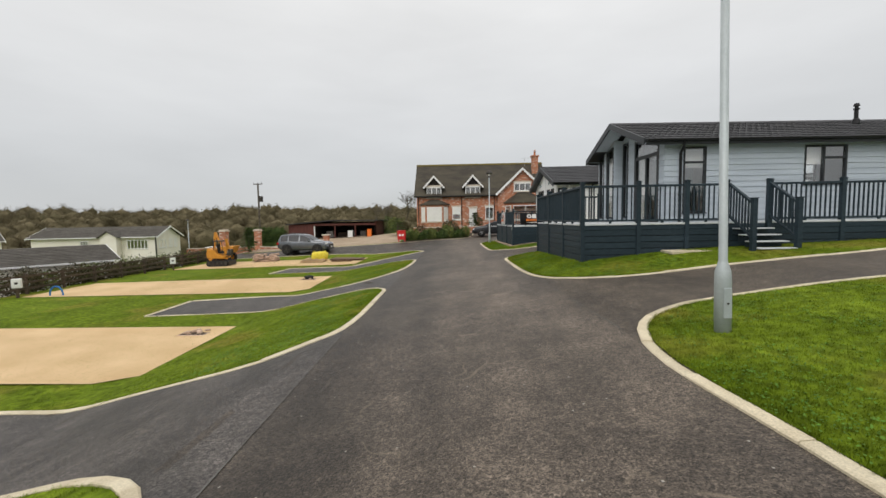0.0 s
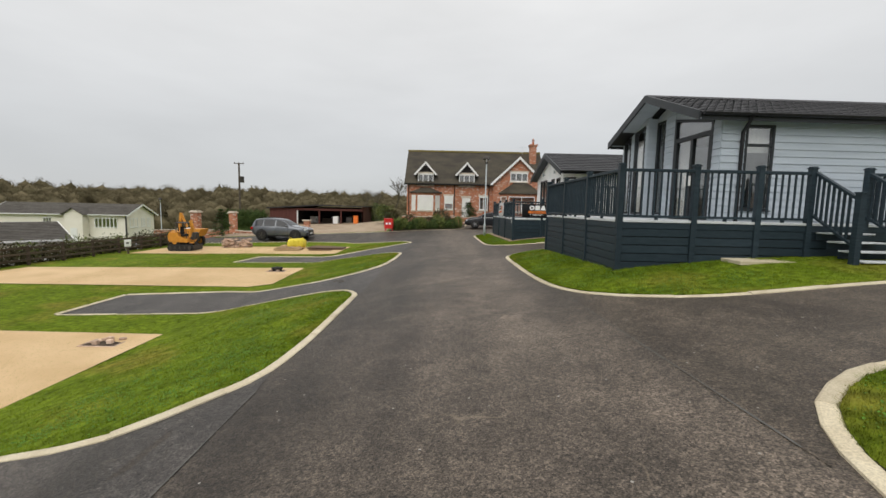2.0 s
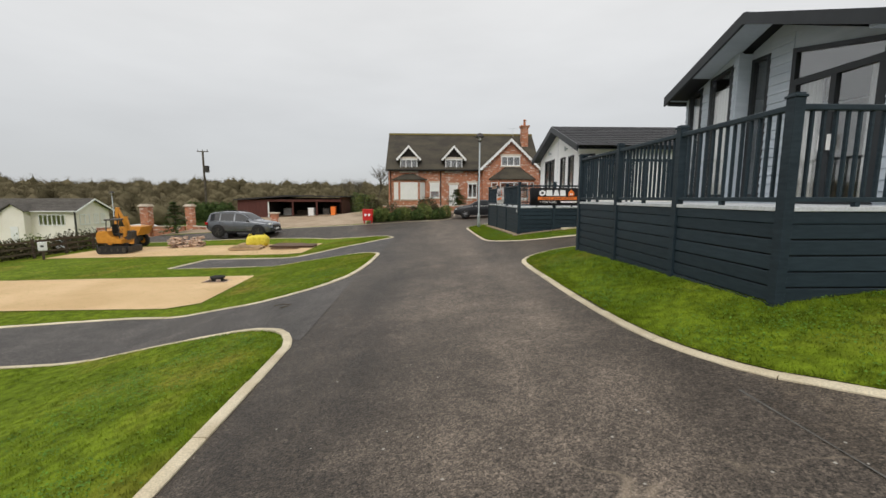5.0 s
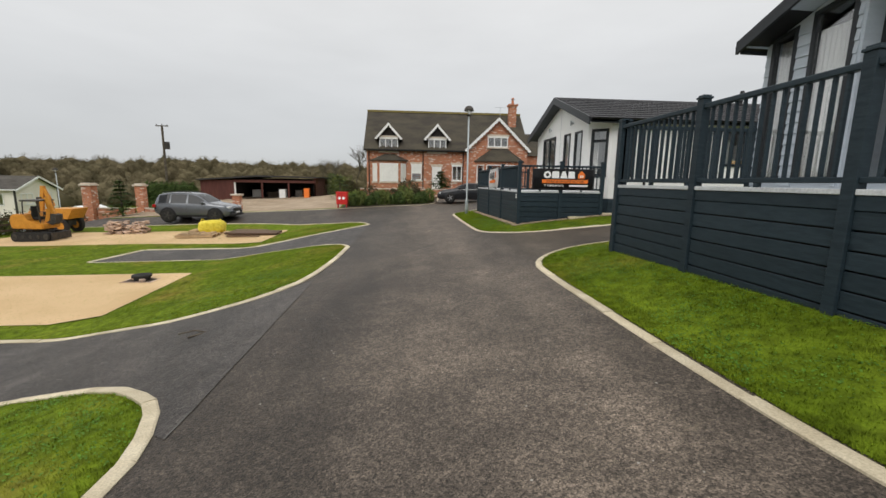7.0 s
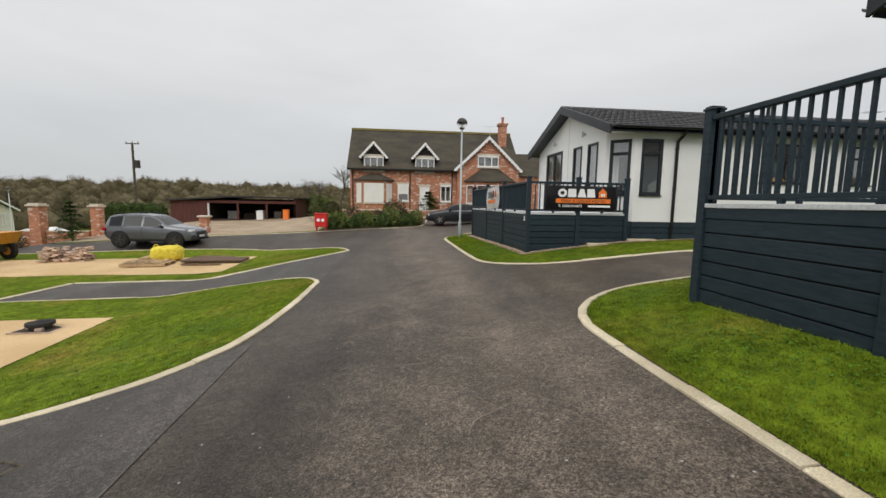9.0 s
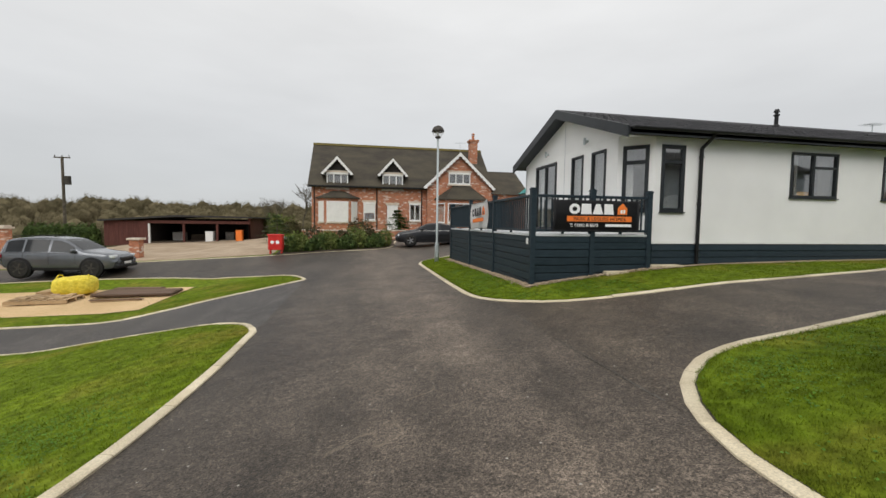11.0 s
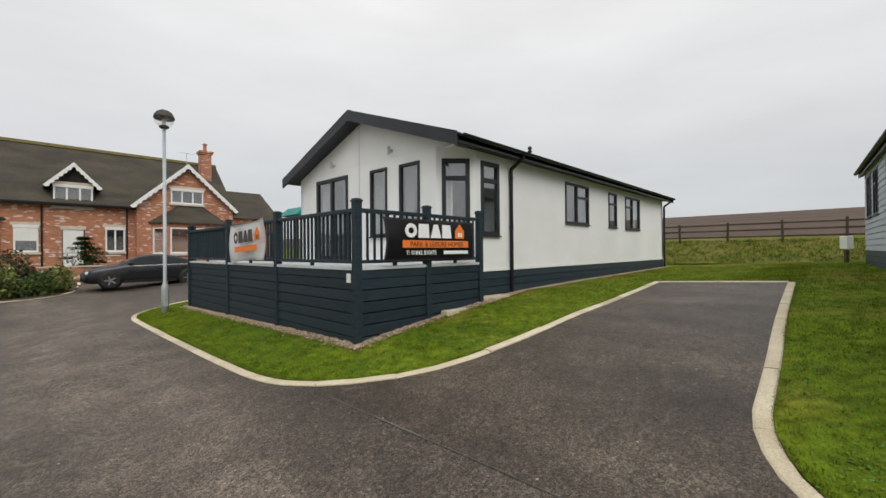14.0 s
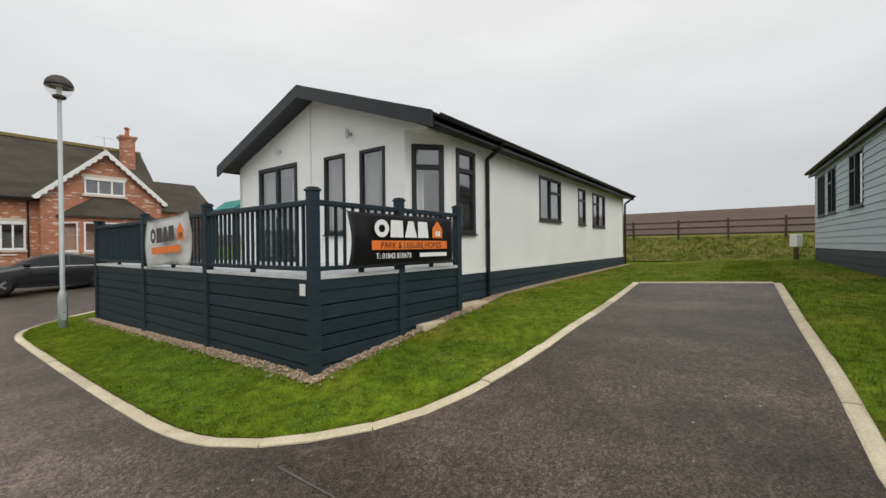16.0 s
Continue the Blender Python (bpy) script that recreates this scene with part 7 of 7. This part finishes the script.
def bungalow(m, w, d, eave, ridge, label, wins, porch=False, gable_r=True):
    """w along x, d along y, front at y = 0; openings (u0, u1, z0, z1) on the front."""
    r = root("bungalow", m, label, "bungalow", "bungalows")
    part("front_wall", wall_bm(w, -1.5, eave, wins, .25), M_CREAM, r)
    part("back_wall", bx(0, w, d - .25, d, -1.5, eave), M_CREAM, r)
    for x in (0, w - .25):
        bm = bmesh.new()
        prism(bm, [(x, .25, -1.5), (x, d - .25, -1.5), (x, d - .25, eave), (x, d / 2, ridge - .1), (x, .25, eave)], (.25, 0, 0))
        part("gable_wall", bm, M_CREAM, r)
    for y, s in ((-.4, 1), (d + .4, -1)):
        n = 12
        for k in range(n):
            a, b = k / n, min(1.0, (k + 1.08) / n)
            ya, za = d / 2 + (y - d / 2) * a, ridge + (eave - .1 - ridge) * a
            yb, zb = d / 2 + (y - d / 2) * b, ridge + (eave - .1 - ridge) * b
            bm = bmesh.new()
            prism(bm, [(-.4, ya, za), (-.4, yb, zb + .04), (-.4, yb, zb - .06), (-.4, ya, za - .1)], (w + .8, 0, 0))
            part("tile_course", bm, M_TILEB, r)
        part("gutter", bx(-.4, w + .4, y - s * .1, y, eave - .15, eave - .03), M_TRIMW, r)
    for x in (-.45, w + .4):
        for y in (-.4, d + .4):
            bm = bmesh.new()
            prism(bm, [(x, d / 2, ridge + .03), (x, y, eave - .08), (x, y, eave - .28), (x, d / 2, ridge - .2)], (.06, 0, 0))
            part("bargeboard", bm, M_TRIMW, r)
    for h in wins:
        n = max(1, int((h[1] - h[0]) / .5))
        window(r, pose(0, 0, 0), *h, cols=[h[0] + (h[1] - h[0]) * (k + 1) / (n + 1) for k in range(n)], mat_f=M_TRIMW, w=.09, proud=.06)
    if porch:
        bm = bmesh.new()
        prism(bm, [(10.0, -1.0, -1.5), (12.2, -1.0, -1.5), (12.2, -1.0, eave), (11.1, -1.0, eave + .75), (10.0, -1.0, eave)], (0, 1.0, 0))
        part("porch", bm, M_CREAM, r)
        for s in (-1, 1):
            bm = bmesh.new()
            prism(bm, [(11.1, -1.25, eave + .9), (11.1 + s * 1.4, -1.25, eave - .02), (11.1 + s * 1.4, -1.25, eave - .12), (11.1, -1.25, eave + .78)], (0, 2.6, 0))
            part("porch_roof", bm, M_TILEB, r)
        part("porch_door", bx(10.7, 11.5, -1.06, -1.001, -1.4, .65), M_TRIMW, r)
    return r


far_home = bungalow(pose(-60.5, 56.2, -2.9, 0, 0, 6), 17.0, 6.2, 2.5, 3.95, "cream bungalow with brown tiled roof and white windows", [(6.6, 7.7, .8, 2.0), (13.0, 15.9, .7, 2.0)], True)
for y0, y1 in ((.7, 2.4), (3.2, 4.0), (4.5, 5.3)):
    window(far_home, pose(17.0, 0, 0, 0, 0, 90), y0, y1, .7, 2.0, cols=[(y0 + y1) / 2], mat_f=M_TRIMW, w=.1, proud=.07)
part("corner_strip", bx(16.9, 17.06, -.06, .06, -1.5, 2.4), M_STEELD, far_home)
near_home = pose(-27, 32, -3.75, 0, 0, 57) @ pose(-18.4, .4, 0)
bungalow(near_home, 18.0, 6.4, 2.35, 3.45, "cream bungalow with grey tiled roof behind the hedge", [(9, 10.4, .9, 1.9), (13.0, 14.2, .9, 1.9), (16, 17.2, .9, 1.9)])
bungalow(pose(-72, 52, -3.2, 0, 0, 60), 8, 6, 2.4, 3.8, "far cream bungalow with tiled roof", [(2, 4, .8, 2.0)])
gz = root("marquee", pose(-30.6, 50.5, terr(-30.6, 50.5)), "white tented shelter among parked vehicles", "marquee")
bm = bmesh.new()
prism(bm, [(-2, -1.5, 2.3), (2, -1.5, 2.3), (0, -1.5, 3.0)], (0, 3, 0))
part("canopy", bm, M_TRIMW, gz)
for x in (-1.9, 1.9):
    for y in (-1.4, 1.4):
        part("leg", bx(x - .05, x + .05, y - .05, y + .05, 0, 2.3), M_TRIMW, gz)
part("side_sheet", bx(-1.9, 1.9, 1.38, 1.42, 0, 2.3), M_TRIMW, gz)
car(-27.5, 49.5, terr(-27.5, 49.5), 30, M_SUV, "grey car parked behind the brick wall", 'saloon', M_ALLOY)

# ---- electricity pole ----
pole = root("electricity_pole", pose(-31.5, 65, terr(-31.5, 65)), "wooden electricity pole with crossarm and transformer", "electricity pole")
ph = 7.55 - terr(-31.5, 65)
bm = bmesh.new()
cyl(bm, (0, 0, -.3), (0, 0, ph), .17, .12, 12)
part("pole", bm, M_BARK, pole)
part("crossarm", bx(-.75, .75, -.06, .06, ph - .12, ph, .01), M_BARK, pole)
for x in (-.65, 0, .65):
    bm = bmesh.new()
    cyl(bm, (x, 0, ph), (x, 0, ph + .2), .05, .03, 8)
    part("insulator", bm, M_STEELD, pole)
bm = bmesh.new()
cyl(bm, (.42, 0, ph - 2.9), (.42, 0, ph - 2.0), .3, None, 14)
part("transformer", bm, M_STEELD, pole)
for k in range(3):
    part("marker_band", bx(-.19, .19, -.19, .19, 1.6 + k * .6, 1.8 + k * .6), M_TRIMW, pole)


# ---- planting ----
def leaf_cloud(n, radii, size, flat=0.0, hollow=.45):
    """Many small two-triangle leaves in an uneven ellipsoid."""
    verts, faces = [], []
    for _ in range(n):
        d = Vector((random.gauss(0, 1), random.gauss(0, 1), random.gauss(0, 1))).normalized()
        rr = random.uniform(hollow, 1) ** .6 * (1 + .45 * noise.noise(d * 2.3 + Vector((radii[0] * 7, n % 13, 0))))
        c = Vector((d.x * radii[0] * rr, d.y * radii[1] * rr, d.z * radii[2] * rr))
        a = Vector((random.gauss(0, 1), random.gauss(0, 1), random.gauss(0, 1) * (1 - flat))).normalized()
        b = a.cross(Vector((random.gauss(0, 1), random.gauss(0, 1), random.gauss(0, 1)))).normalized()
        s = size * random.uniform(.6, 1.5)
        k = len(verts)
        verts += [c - a * s, c + b * s * .45, c + a * s, c - b * s * .45]
        faces.append((k, k + 1, k + 2, k + 3))
    me = bpy.data.meshes.new("foliage")
    me.from_pydata(verts, [], faces)
    return me


def twigs(bm, n, radii, r=.012, base=(0, 0, 0)):
    for _ in range(n):
        d = Vector((random.gauss(0, 1) * radii[0], random.gauss(0, 1) * radii[1], abs(random.gauss(0, 1)) * radii[2]))
        cyl(bm, base, d, r * 1.6, r * .5, 5)


def shrub(x, y, radii, n, size, material, label, group="shrubs", lift=None):
    z = terr(x, y)
    r = root("shrub", pose(x, y, z, 0, 0, random.uniform(0, 360)), label, "shrub", group)
    bm = bmesh.new()
    twigs(bm, 9, (radii[0] * .4, radii[1] * .4, radii[2] * .8), .02)
    part("stems", bm, M_BARK, r)
    me = leaf_cloud(n, radii, size)
    me.materials.append(material)
    part("foliage", me, None, r, m=pose(0, 0, radii[2] * (.85 if lift is None else lift)))


M_LEAF2 = mat("yellow_green_leaf", (0.085, 0.115, 0.024), (0.15, 0.175, 0.045), scale=2, rough=.8, island=.35, spec=.3)
for k in range(11):
    x = -4.4 + k * .55
    y = float(np.interp(x, [-5, -1, .6, 1.4], [38.75, 39.3, 39.9, 41.0])) + .45
    shrub(x, y, (.55, .5, .5 + .12 * math.sin(k * 2.1)), 900, .07, (M_LEAF, M_LEAF2, M_LEAF)[k % 3], "dense evergreen shrub in the bed")
for k in range(6):
    shrub(-4.3 + k * .9, 41.3 + .6 * (k % 2), (.6, .6, .55 + .2 * (k % 3 == 1)), 700, .08, (M_LEAF2, M_LEAFB)[k % 2], "olive green shrub behind the bed edge")
shrub(-.4, 42.6, (.9, .8, .95), 1200, .08, M_LEAFB, "tall brownish shrub before the house")


def conifer(x, y, h, w, n, label, tiers=9, mat_l=None):
    z = terr(x, y)
    r = root("conifer", pose(x, y, z), label, "conifer", "conifers")
    bm = bmesh.new()
    cyl(bm, (0, 0, -.1), (0, 0, h * .95), .07, .02, 8)
    part("trunk", bm, M_BARK, r)
    verts, faces = [], []
    for t in range(tiers):
        f = t / tiers
        zz, ww = h * (.12 + .85 * f), w * (1 - f) ** .8 * random.uniform(.8, 1.1)
        for b in range(9):
            a = random.uniform(0, 2 * math.pi)
            for k in range(n):
                u = random.random() ** .7
                q = Vector((math.cos(a) * ww * u, math.sin(a) * ww * u, zz - ww * .15 * u + random.uniform(-.08, .08)))
                d = Vector((math.cos(a) + random.gauss(0, .5), math.sin(a) + random.gauss(0, .5), random.gauss(0, .3))).normalized() * .12
                s = d.cross(Vector((0, 0, 1))).normalized() * .035
                i = len(verts)
                q += Vector((random.gauss(0, .07), random.gauss(0, .07), 0))
                verts += [q - d, q + s, q + d, q - s]
                faces.append((i, i + 1, i + 2, i + 3))
    me = bpy.data.meshes.new("crown")
    me.from_pydata(verts, [], faces)
    me.materials.append(mat_l or M_LEAF)
    part("crown", me, None, r)


conifer(2.5, 47.5, 2.5, 1.75, 80, "small tiered dark conifer before the front door")
conifer(-6.6, 47.0, 2.3, 1.5, 26, "spreading dark conifer at the yard's edge", 6)
conifer(-20.7, 40.2, 2.75, 1.15, 40, "dark green conifer between the brick piers")
shrub(-8.5, 60, (1.6, 1.3, 1.2), 1500, .1, M_LEAF2, "green garden shrub on the mound")
shrub(-10.2, 63, (1.4, 1.4, 1.5), 1500, .1, M_LEAF, "green garden shrub beside the barn")
shrub(-7.0, 56, (1.0, .8, .7), 900, .09, M_LEAFB, "brown low shrub on the mound")
hedge = root("hedge", pose(0, 0, 0), "tall clipped green conifer hedge", "hedge")
for k in range(10):
    x = -29.2 + k * .53
    me = leaf_cloud(1500, (.55, .65, 1.3), .1, hollow=.6)
    me.materials.append(M_LEAF)
    tagged(part("hedge_plant", me, None, hedge, m=pose(x, 57 + .1 * (k % 2), -.75)), kind="stuff")
part("hedge_core", bx(-29.5, -24.2, 56.75, 57.25, -2.6, .3), M_LEAF, hedge)
scrub = root("scrub_hedge", pose(0, 0, 0), "scrubby brown and green hedge behind the fence", "hedge")
for k in range(48):
    y = 4 + k * .72
    rr = (random.uniform(.6, 1.0), random.uniform(.6, .9), random.uniform(.6, .9))
    me = leaf_cloud(750, rr, .07, hollow=.2)
    me.materials.append(M_LEAFB if k % 4 else M_LEAF2)
    plant = part("hedge_plant", me, None, scrub, m=pose(-22.2 + random.uniform(-.3, .3), y, -1.7 + random.uniform(-.15, .15)))
    tagged(plant, kind="stuff")


def bare_tree(x, y, h, label):
    z = terr(x, y)
    r = root("bare_tree", pose(x, y, z), label, "tree", "bare trees")
    bm = bmesh.new()

    def grow(p, d, ln, rad, depth):
        q = p + d * ln
        cyl(bm, p, q, rad, rad * .65, 6 if depth < 3 else 4)
        if depth >= 5:
            return
        for _ in range(3 if depth < 4 else 4):
            nd = (d + Vector((random.gauss(0, .45), random.gauss(0, .45), random.gauss(.1, .25)))).normalized()
            grow(q, nd, ln * random.uniform(.6, .85), rad * .6, depth + 1)
    grow(Vector((0, 0, -.2)), Vector((0, 0, 1)), h * .28, .16, 0)
    part("branchwork", bm, M_BARK, r)


for x, y, h in ((-11, 92, 11), (-15.5, 96, 10), (-7.5, 88, 10), (-19, 100, 9)):
    bare_tree(x, y, h, "leafless tree with fine branching twigs")

# ---- wooded valley side, far off ----
M_WOOD = mat("winter_woodland", (0.080, 0.070, 0.038), (0.150, 0.125, 0.074), scale=.11, rough=.95, island=.16, spec=.05, world_co=True, fine=.22, bscale=.9)


def woodland():
    """Leafless crowns, each a lumpy mass under a haze of fine twigs."""
    verts, faces = [], []
    rng = random.Random(5)
    ball = bmesh.new()
    bmesh.ops.create_icosphere(ball, subdivisions=1, radius=1)
    ball.verts.index_update()
    bv = [v.co.copy() for v in ball.verts]
    bf = [tuple(v.index for v in f.verts) for f in ball.faces]
    ball.free()
    for k in range(1500):
        az = radians(rng.uniform(-115, 24))
        dist = 108 + 190 * rng.random() ** .8
        if az > radians(2) and dist < 130:
            continue
        x, y = math.sin(az) * dist, 15 + math.cos(az) * dist
        f = (dist - 95) / 195
        base = -10 + 14.5 * f + 2.5 * noise.noise((x * .012, y * .012, 0))
        h = rng.uniform(5.6, 8.8) + 1.2 * noise.noise((x * .03, y * .03, 7))
        rx = rng.uniform(2.6, 5.2)
        seed = Vector((k * 3.7, k * 1.3, 0))
        n0 = len(verts)
        top = []
        for c in bv:
            lump = 1 + .34 * noise.noise(c * 1.9 + seed) + .2 * noise.noise(c * 4.3 + seed)
            q = Vector((x + c.x * rx * .8 * lump, y + c.y * rx * .8 * lump, base + h * .46 + c.z * h * .42 * lump))
            verts.append(q)
            if c.z > -.2:
                top.append((q, c))
        faces += [tuple(n0 + i for i in t) for t in bf]
        for _ in range(230):
            q, c = top[rng.randrange(len(top))]
            q = q + Vector((rng.gauss(0, .8), rng.gauss(0, .8), rng.gauss(.15, .6)))
            s = rng.uniform(.2, .6)
            a = (c + Vector((rng.gauss(0, .5), rng.gauss(0, .5), abs(rng.gauss(.5, .5))))).normalized() * s
            b = a.cross(Vector((rng.gauss(0, 1), rng.gauss(0, 1), rng.gauss(0, 1)))).normalized() * rng.uniform(.04, .1)
            i = len(verts)
            verts += [q - a, q + b, q + a, q - b]
            faces.append((i, i + 1, i + 2, i + 3))
    me = bpy.data.meshes.new("woodland")
    me.from_pydata(verts, [], faces)
    me.materials.append(M_WOOD)
    me.shade_smooth()
    return tagged(new("woodland", me), "brown winter woodland covering the valley side", "woodland", kind="stuff")


woodland()
# the valley side under the trees
verts, faces = [], []
azs, ds = np.linspace(-120, 30, 60), np.linspace(88, 330, 24)
for a in azs:
    for dd in ds:
        f = min(1.05, (dd - 95) / 195)
        x, y = math.sin(radians(a)) * dd, 15 + math.cos(radians(a)) * dd
        verts.append((x, y, -10 + 14.5 * f + 2.5 * noise.noise((x * .012, y * .012, 0)) + (3.5 if dd > 250 else 0)))
for i in range(59):
    for j in range(23):
        k = i * 24 + j
        faces.append((k, k + 1, k + 25, k + 24))
me = bpy.data.meshes.new("backdrop_hillside")
me.from_pydata(verts, [], faces)
me.materials.append(M_WOOD)
structure(new("backdrop_hillside", me), "far brown wooded hillside", "hillside")


# ---- grass blades on the nearest lawns ----
def inside_many(xs, ys, poly):
    r = np.zeros(len(xs), bool)
    for (x0, y0), (x1, y1) in zip(poly, poly[-1:] + poly[:-1]):
        if y0 != y1:
            r ^= ((y0 > ys) != (y1 > ys)) & (xs < (x1 - x0) * (ys - y0) / (y1 - y0) + x0)
    return r


def blades(name, region, count, label, hmin=.012, hmax=.034, lean=1.0):
    poly, (x0, x1, y0, y1) = region
    rng = np.random.RandomState(7)
    xs, ys = rng.uniform(0, 1, count * 3), rng.uniform(y0, y1, count * 3)
    xs = x0 + (x1 - x0) * xs ** 1.7
    keep = inside_many(xs, ys, poly)
    xs, ys = xs[keep][:count], ys[keep][:count]
    u, v = (xs - GX0) / GST, (ys - GY0) / GST
    i, j = u.astype(int), v.astype(int)
    u, v = u - i, v - j
    zs = (GRID[i, j] * (1 - u) + GRID[i + 1, j] * u) * (1 - v) + (GRID[i, j + 1] * (1 - u) + GRID[i + 1, j + 1] * u) * v + .012
    xs, ys, zs = np.repeat(xs, 3), np.repeat(ys, 3), np.repeat(zs, 3)
    n = len(xs)
    a, h = rng.uniform(0, 6.28, n), rng.uniform(hmin, hmax, n)
    dx, dy, w = np.cos(a), np.sin(a), rng.uniform(.0022, .0042, n)
    ox, oy = xs + rng.uniform(-.03, .03, n), ys + rng.uniform(-.03, .03, n)
    V = np.empty((n, 3, 3))
    V[:, 0] = np.stack([ox - dy * w, oy + dx * w, zs], 1)
    V[:, 1] = np.stack([ox + dy * w, oy - dx * w, zs], 1)
    V[:, 2] = np.stack([ox + dx * h * .55, oy + dy * h * .55, zs + h], 1)
    me = bpy.data.meshes.new(name)
    me.vertices.add(n * 3)
    me.vertices.foreach_set("co", V.ravel())
    me.loops.add(n * 3)
    me.loops.foreach_set("vertex_index", np.arange(n * 3))
    me.polygons.add(n)
    me.polygons.foreach_set("loop_start", np.arange(n) * 3)
    me.update(calc_edges=True)
    me.materials.append(M_BLADE)
    return tagged(new(name, me), label, "grass", kind="stuff")


def slim(poly):
    return [(p[0], p[1]) for p in poly]


blades("grass", (slim(lawn_k1), (2.1, 12, 0.5, 6.5)), 60000, "short mown grass with worn patches")
blades("grass", (slim(lawn_k23), (2.1, 20.6, 8.6, 19.5)), 130000, "short mown grass before the deck")
blades("grass", (slim(lawn_k23), (1.9, 20.6, 18.3, 32.0)), 130000, "short mown grass round the white home")
blades("grass", (slim(lawn_left), (-2.1, -16, 3, 33)), 130000, "short mown grass on the bank")


def edge_grass(name, line, side, lo, hi, label):
    """Longer blades and runners along the lawn side of the edging."""
    rng = np.random.RandomState(3)
    verts, faces = [], []
    for p, q in zip(line[:-1], line[1:]):
        if not (lo < p.y < hi) or abs(p.x) > 13:
            continue
        d = (q - p).normalized()
        nr = Vector((-d.y, d.x)) * side
        dense = .35 + .65 * max(0, noise.noise((p.x * 1.4, p.y * 1.4, 9)) + .35)
        for _ in range(int((q - p).length * 420 * dense)):
            o = p.lerp(q, rng.rand()) + nr * (KERB_W + rng.uniform(-.012, .05))
            z = terr(o.x, o.y) + .012
            h, w, a = rng.uniform(.02, .05), rng.uniform(.002, .004), rng.uniform(0, 6.28)
            ln = Vector((math.cos(a), math.sin(a))) * h * .7 - nr * h * .45
            i = len(verts)
            verts += [(o.x - d.x * w, o.y - d.y * w, z), (o.x + d.x * w, o.y + d.y * w, z), (o.x + ln.x, o.y + ln.y, z + h * .75)]
            faces.append((i, i + 1, i + 2))
    me = bpy.data.meshes.new(name)
    me.from_pydata(verts, [], faces)
    me.materials.append(M_BLADE)
    return tagged(new(name, me), label, "grass", kind="stuff")


edge_grass("edge_grass", k1, -1, .3, 6.6, "longer grass creeping over the edging")
edge_grass("edge_grass", k2, -1, 8.5, 19, "longer grass creeping over the edging")
edge_grass("edge_grass", k3, -1, 20, 32, "longer grass creeping over the edging")
for l in lines_left:
    if len(l) > 2:
        edge_grass("edge_grass", l, 1, 2.5, 30, "longer grass creeping over the edging")
rt = np.random.RandomState(21)
tuss_v, tuss_f = [], []
for _ in range(5200):
    cx, cy = rt.uniform(20.3, 28), rt.uniform(9, 36)
    cz = terr(cx, cy) + .03
    for _ in range(7):
        a, h = rt.uniform(0, 6.28), rt.uniform(.06, .2)
        ox, oy = cx + rt.normal(0, .05), cy + rt.normal(0, .05)
        i = len(tuss_v)
        tuss_v += [(ox - .008 * math.sin(a), oy + .008 * math.cos(a), cz), (ox + .008 * math.sin(a), oy - .008 * math.cos(a), cz), (ox + h * .6 * math.cos(a), oy + h * .6 * math.sin(a), cz + h)]
        tuss_f.append((i, i + 1, i + 2))
tuss = bpy.data.meshes.new("tussocks")
tuss.from_pydata(tuss_v, [], tuss_f)
tuss.materials.append(M_ROUGH)
tagged(new("tussocks", tuss), "rough olive tussocks on the bank by the fence", "grass", kind="stuff")


# ---- clover and weeds in the lawns ----
def weeds(name, poly, box4, n, label):
    rng = np.random.RandomState(11)
    verts, faces = [], []
    while n > 0:
        cx, cy = rng.uniform(box4[0], box4[1]), rng.uniform(box4[2], box4[3])
        if not inside_poly(cx, cy, poly):
            continue
        n -= 1
        wide = rng.uniform(.08, .3)
        for _ in range(int(wide * 520)):
            x, y = cx + rng.normal(0, wide), cy + rng.normal(0, wide)
            if not inside_poly(x, y, poly):
                continue
            z = terr(x, y) + rng.uniform(.022, .036)
            a, r = rng.uniform(0, 6.28), rng.uniform(.006, .013)
            i = len(verts)
            tx, ty = rng.normal(0, .3, 2)
            for k in range(4):
                u, w = r * math.cos(a + k * 1.571), r * math.sin(a + k * 1.571)
                verts.append((x + u, y + w, z + u * tx + w * ty))
            faces.append((i, i + 1, i + 2, i + 3))
    me = bpy.data.meshes.new(name)
    me.from_pydata(verts, [], faces)
    me.materials.append(M_CLOVER)
    return tagged(new(name, me), label, "clover", kind="stuff")


M_CLOVER = mat("clover_leaf", (0.062, 0.150, 0.010), (0.100, 0.205, 0.018), scale=3, rough=.7, island=.3, spec=.3)
weeds("clover", slim(lawn_k1), (2.2, 6, 1.2, 6.2), 60, "clumps of clover in the lawn")
weeds("clover", slim(lawn_k23), (2.2, 5.5, 9, 21), 170, "clumps of clover in the lawn")
weeds("clover", slim(lawn_k23), (1.95, 5, 20, 27), 130, "clumps of clover in the lawn")
weeds("clover", slim(lawn_left), (-5, -2.1, 7, 20), 110, "clumps of clover in the lawn")


# ---- kerbs, piece by piece ----
for l in lines_left:
    kerb("kerb", l, 1, "pale concrete edging along the lawn")
for l in (k1, k2, k2_end, k3):
    kerb("kerb", l, -1, "pale concrete edging along the lawn")
kerb("kerb", north_kerb, 1, "pale concrete edging before a planted bed")
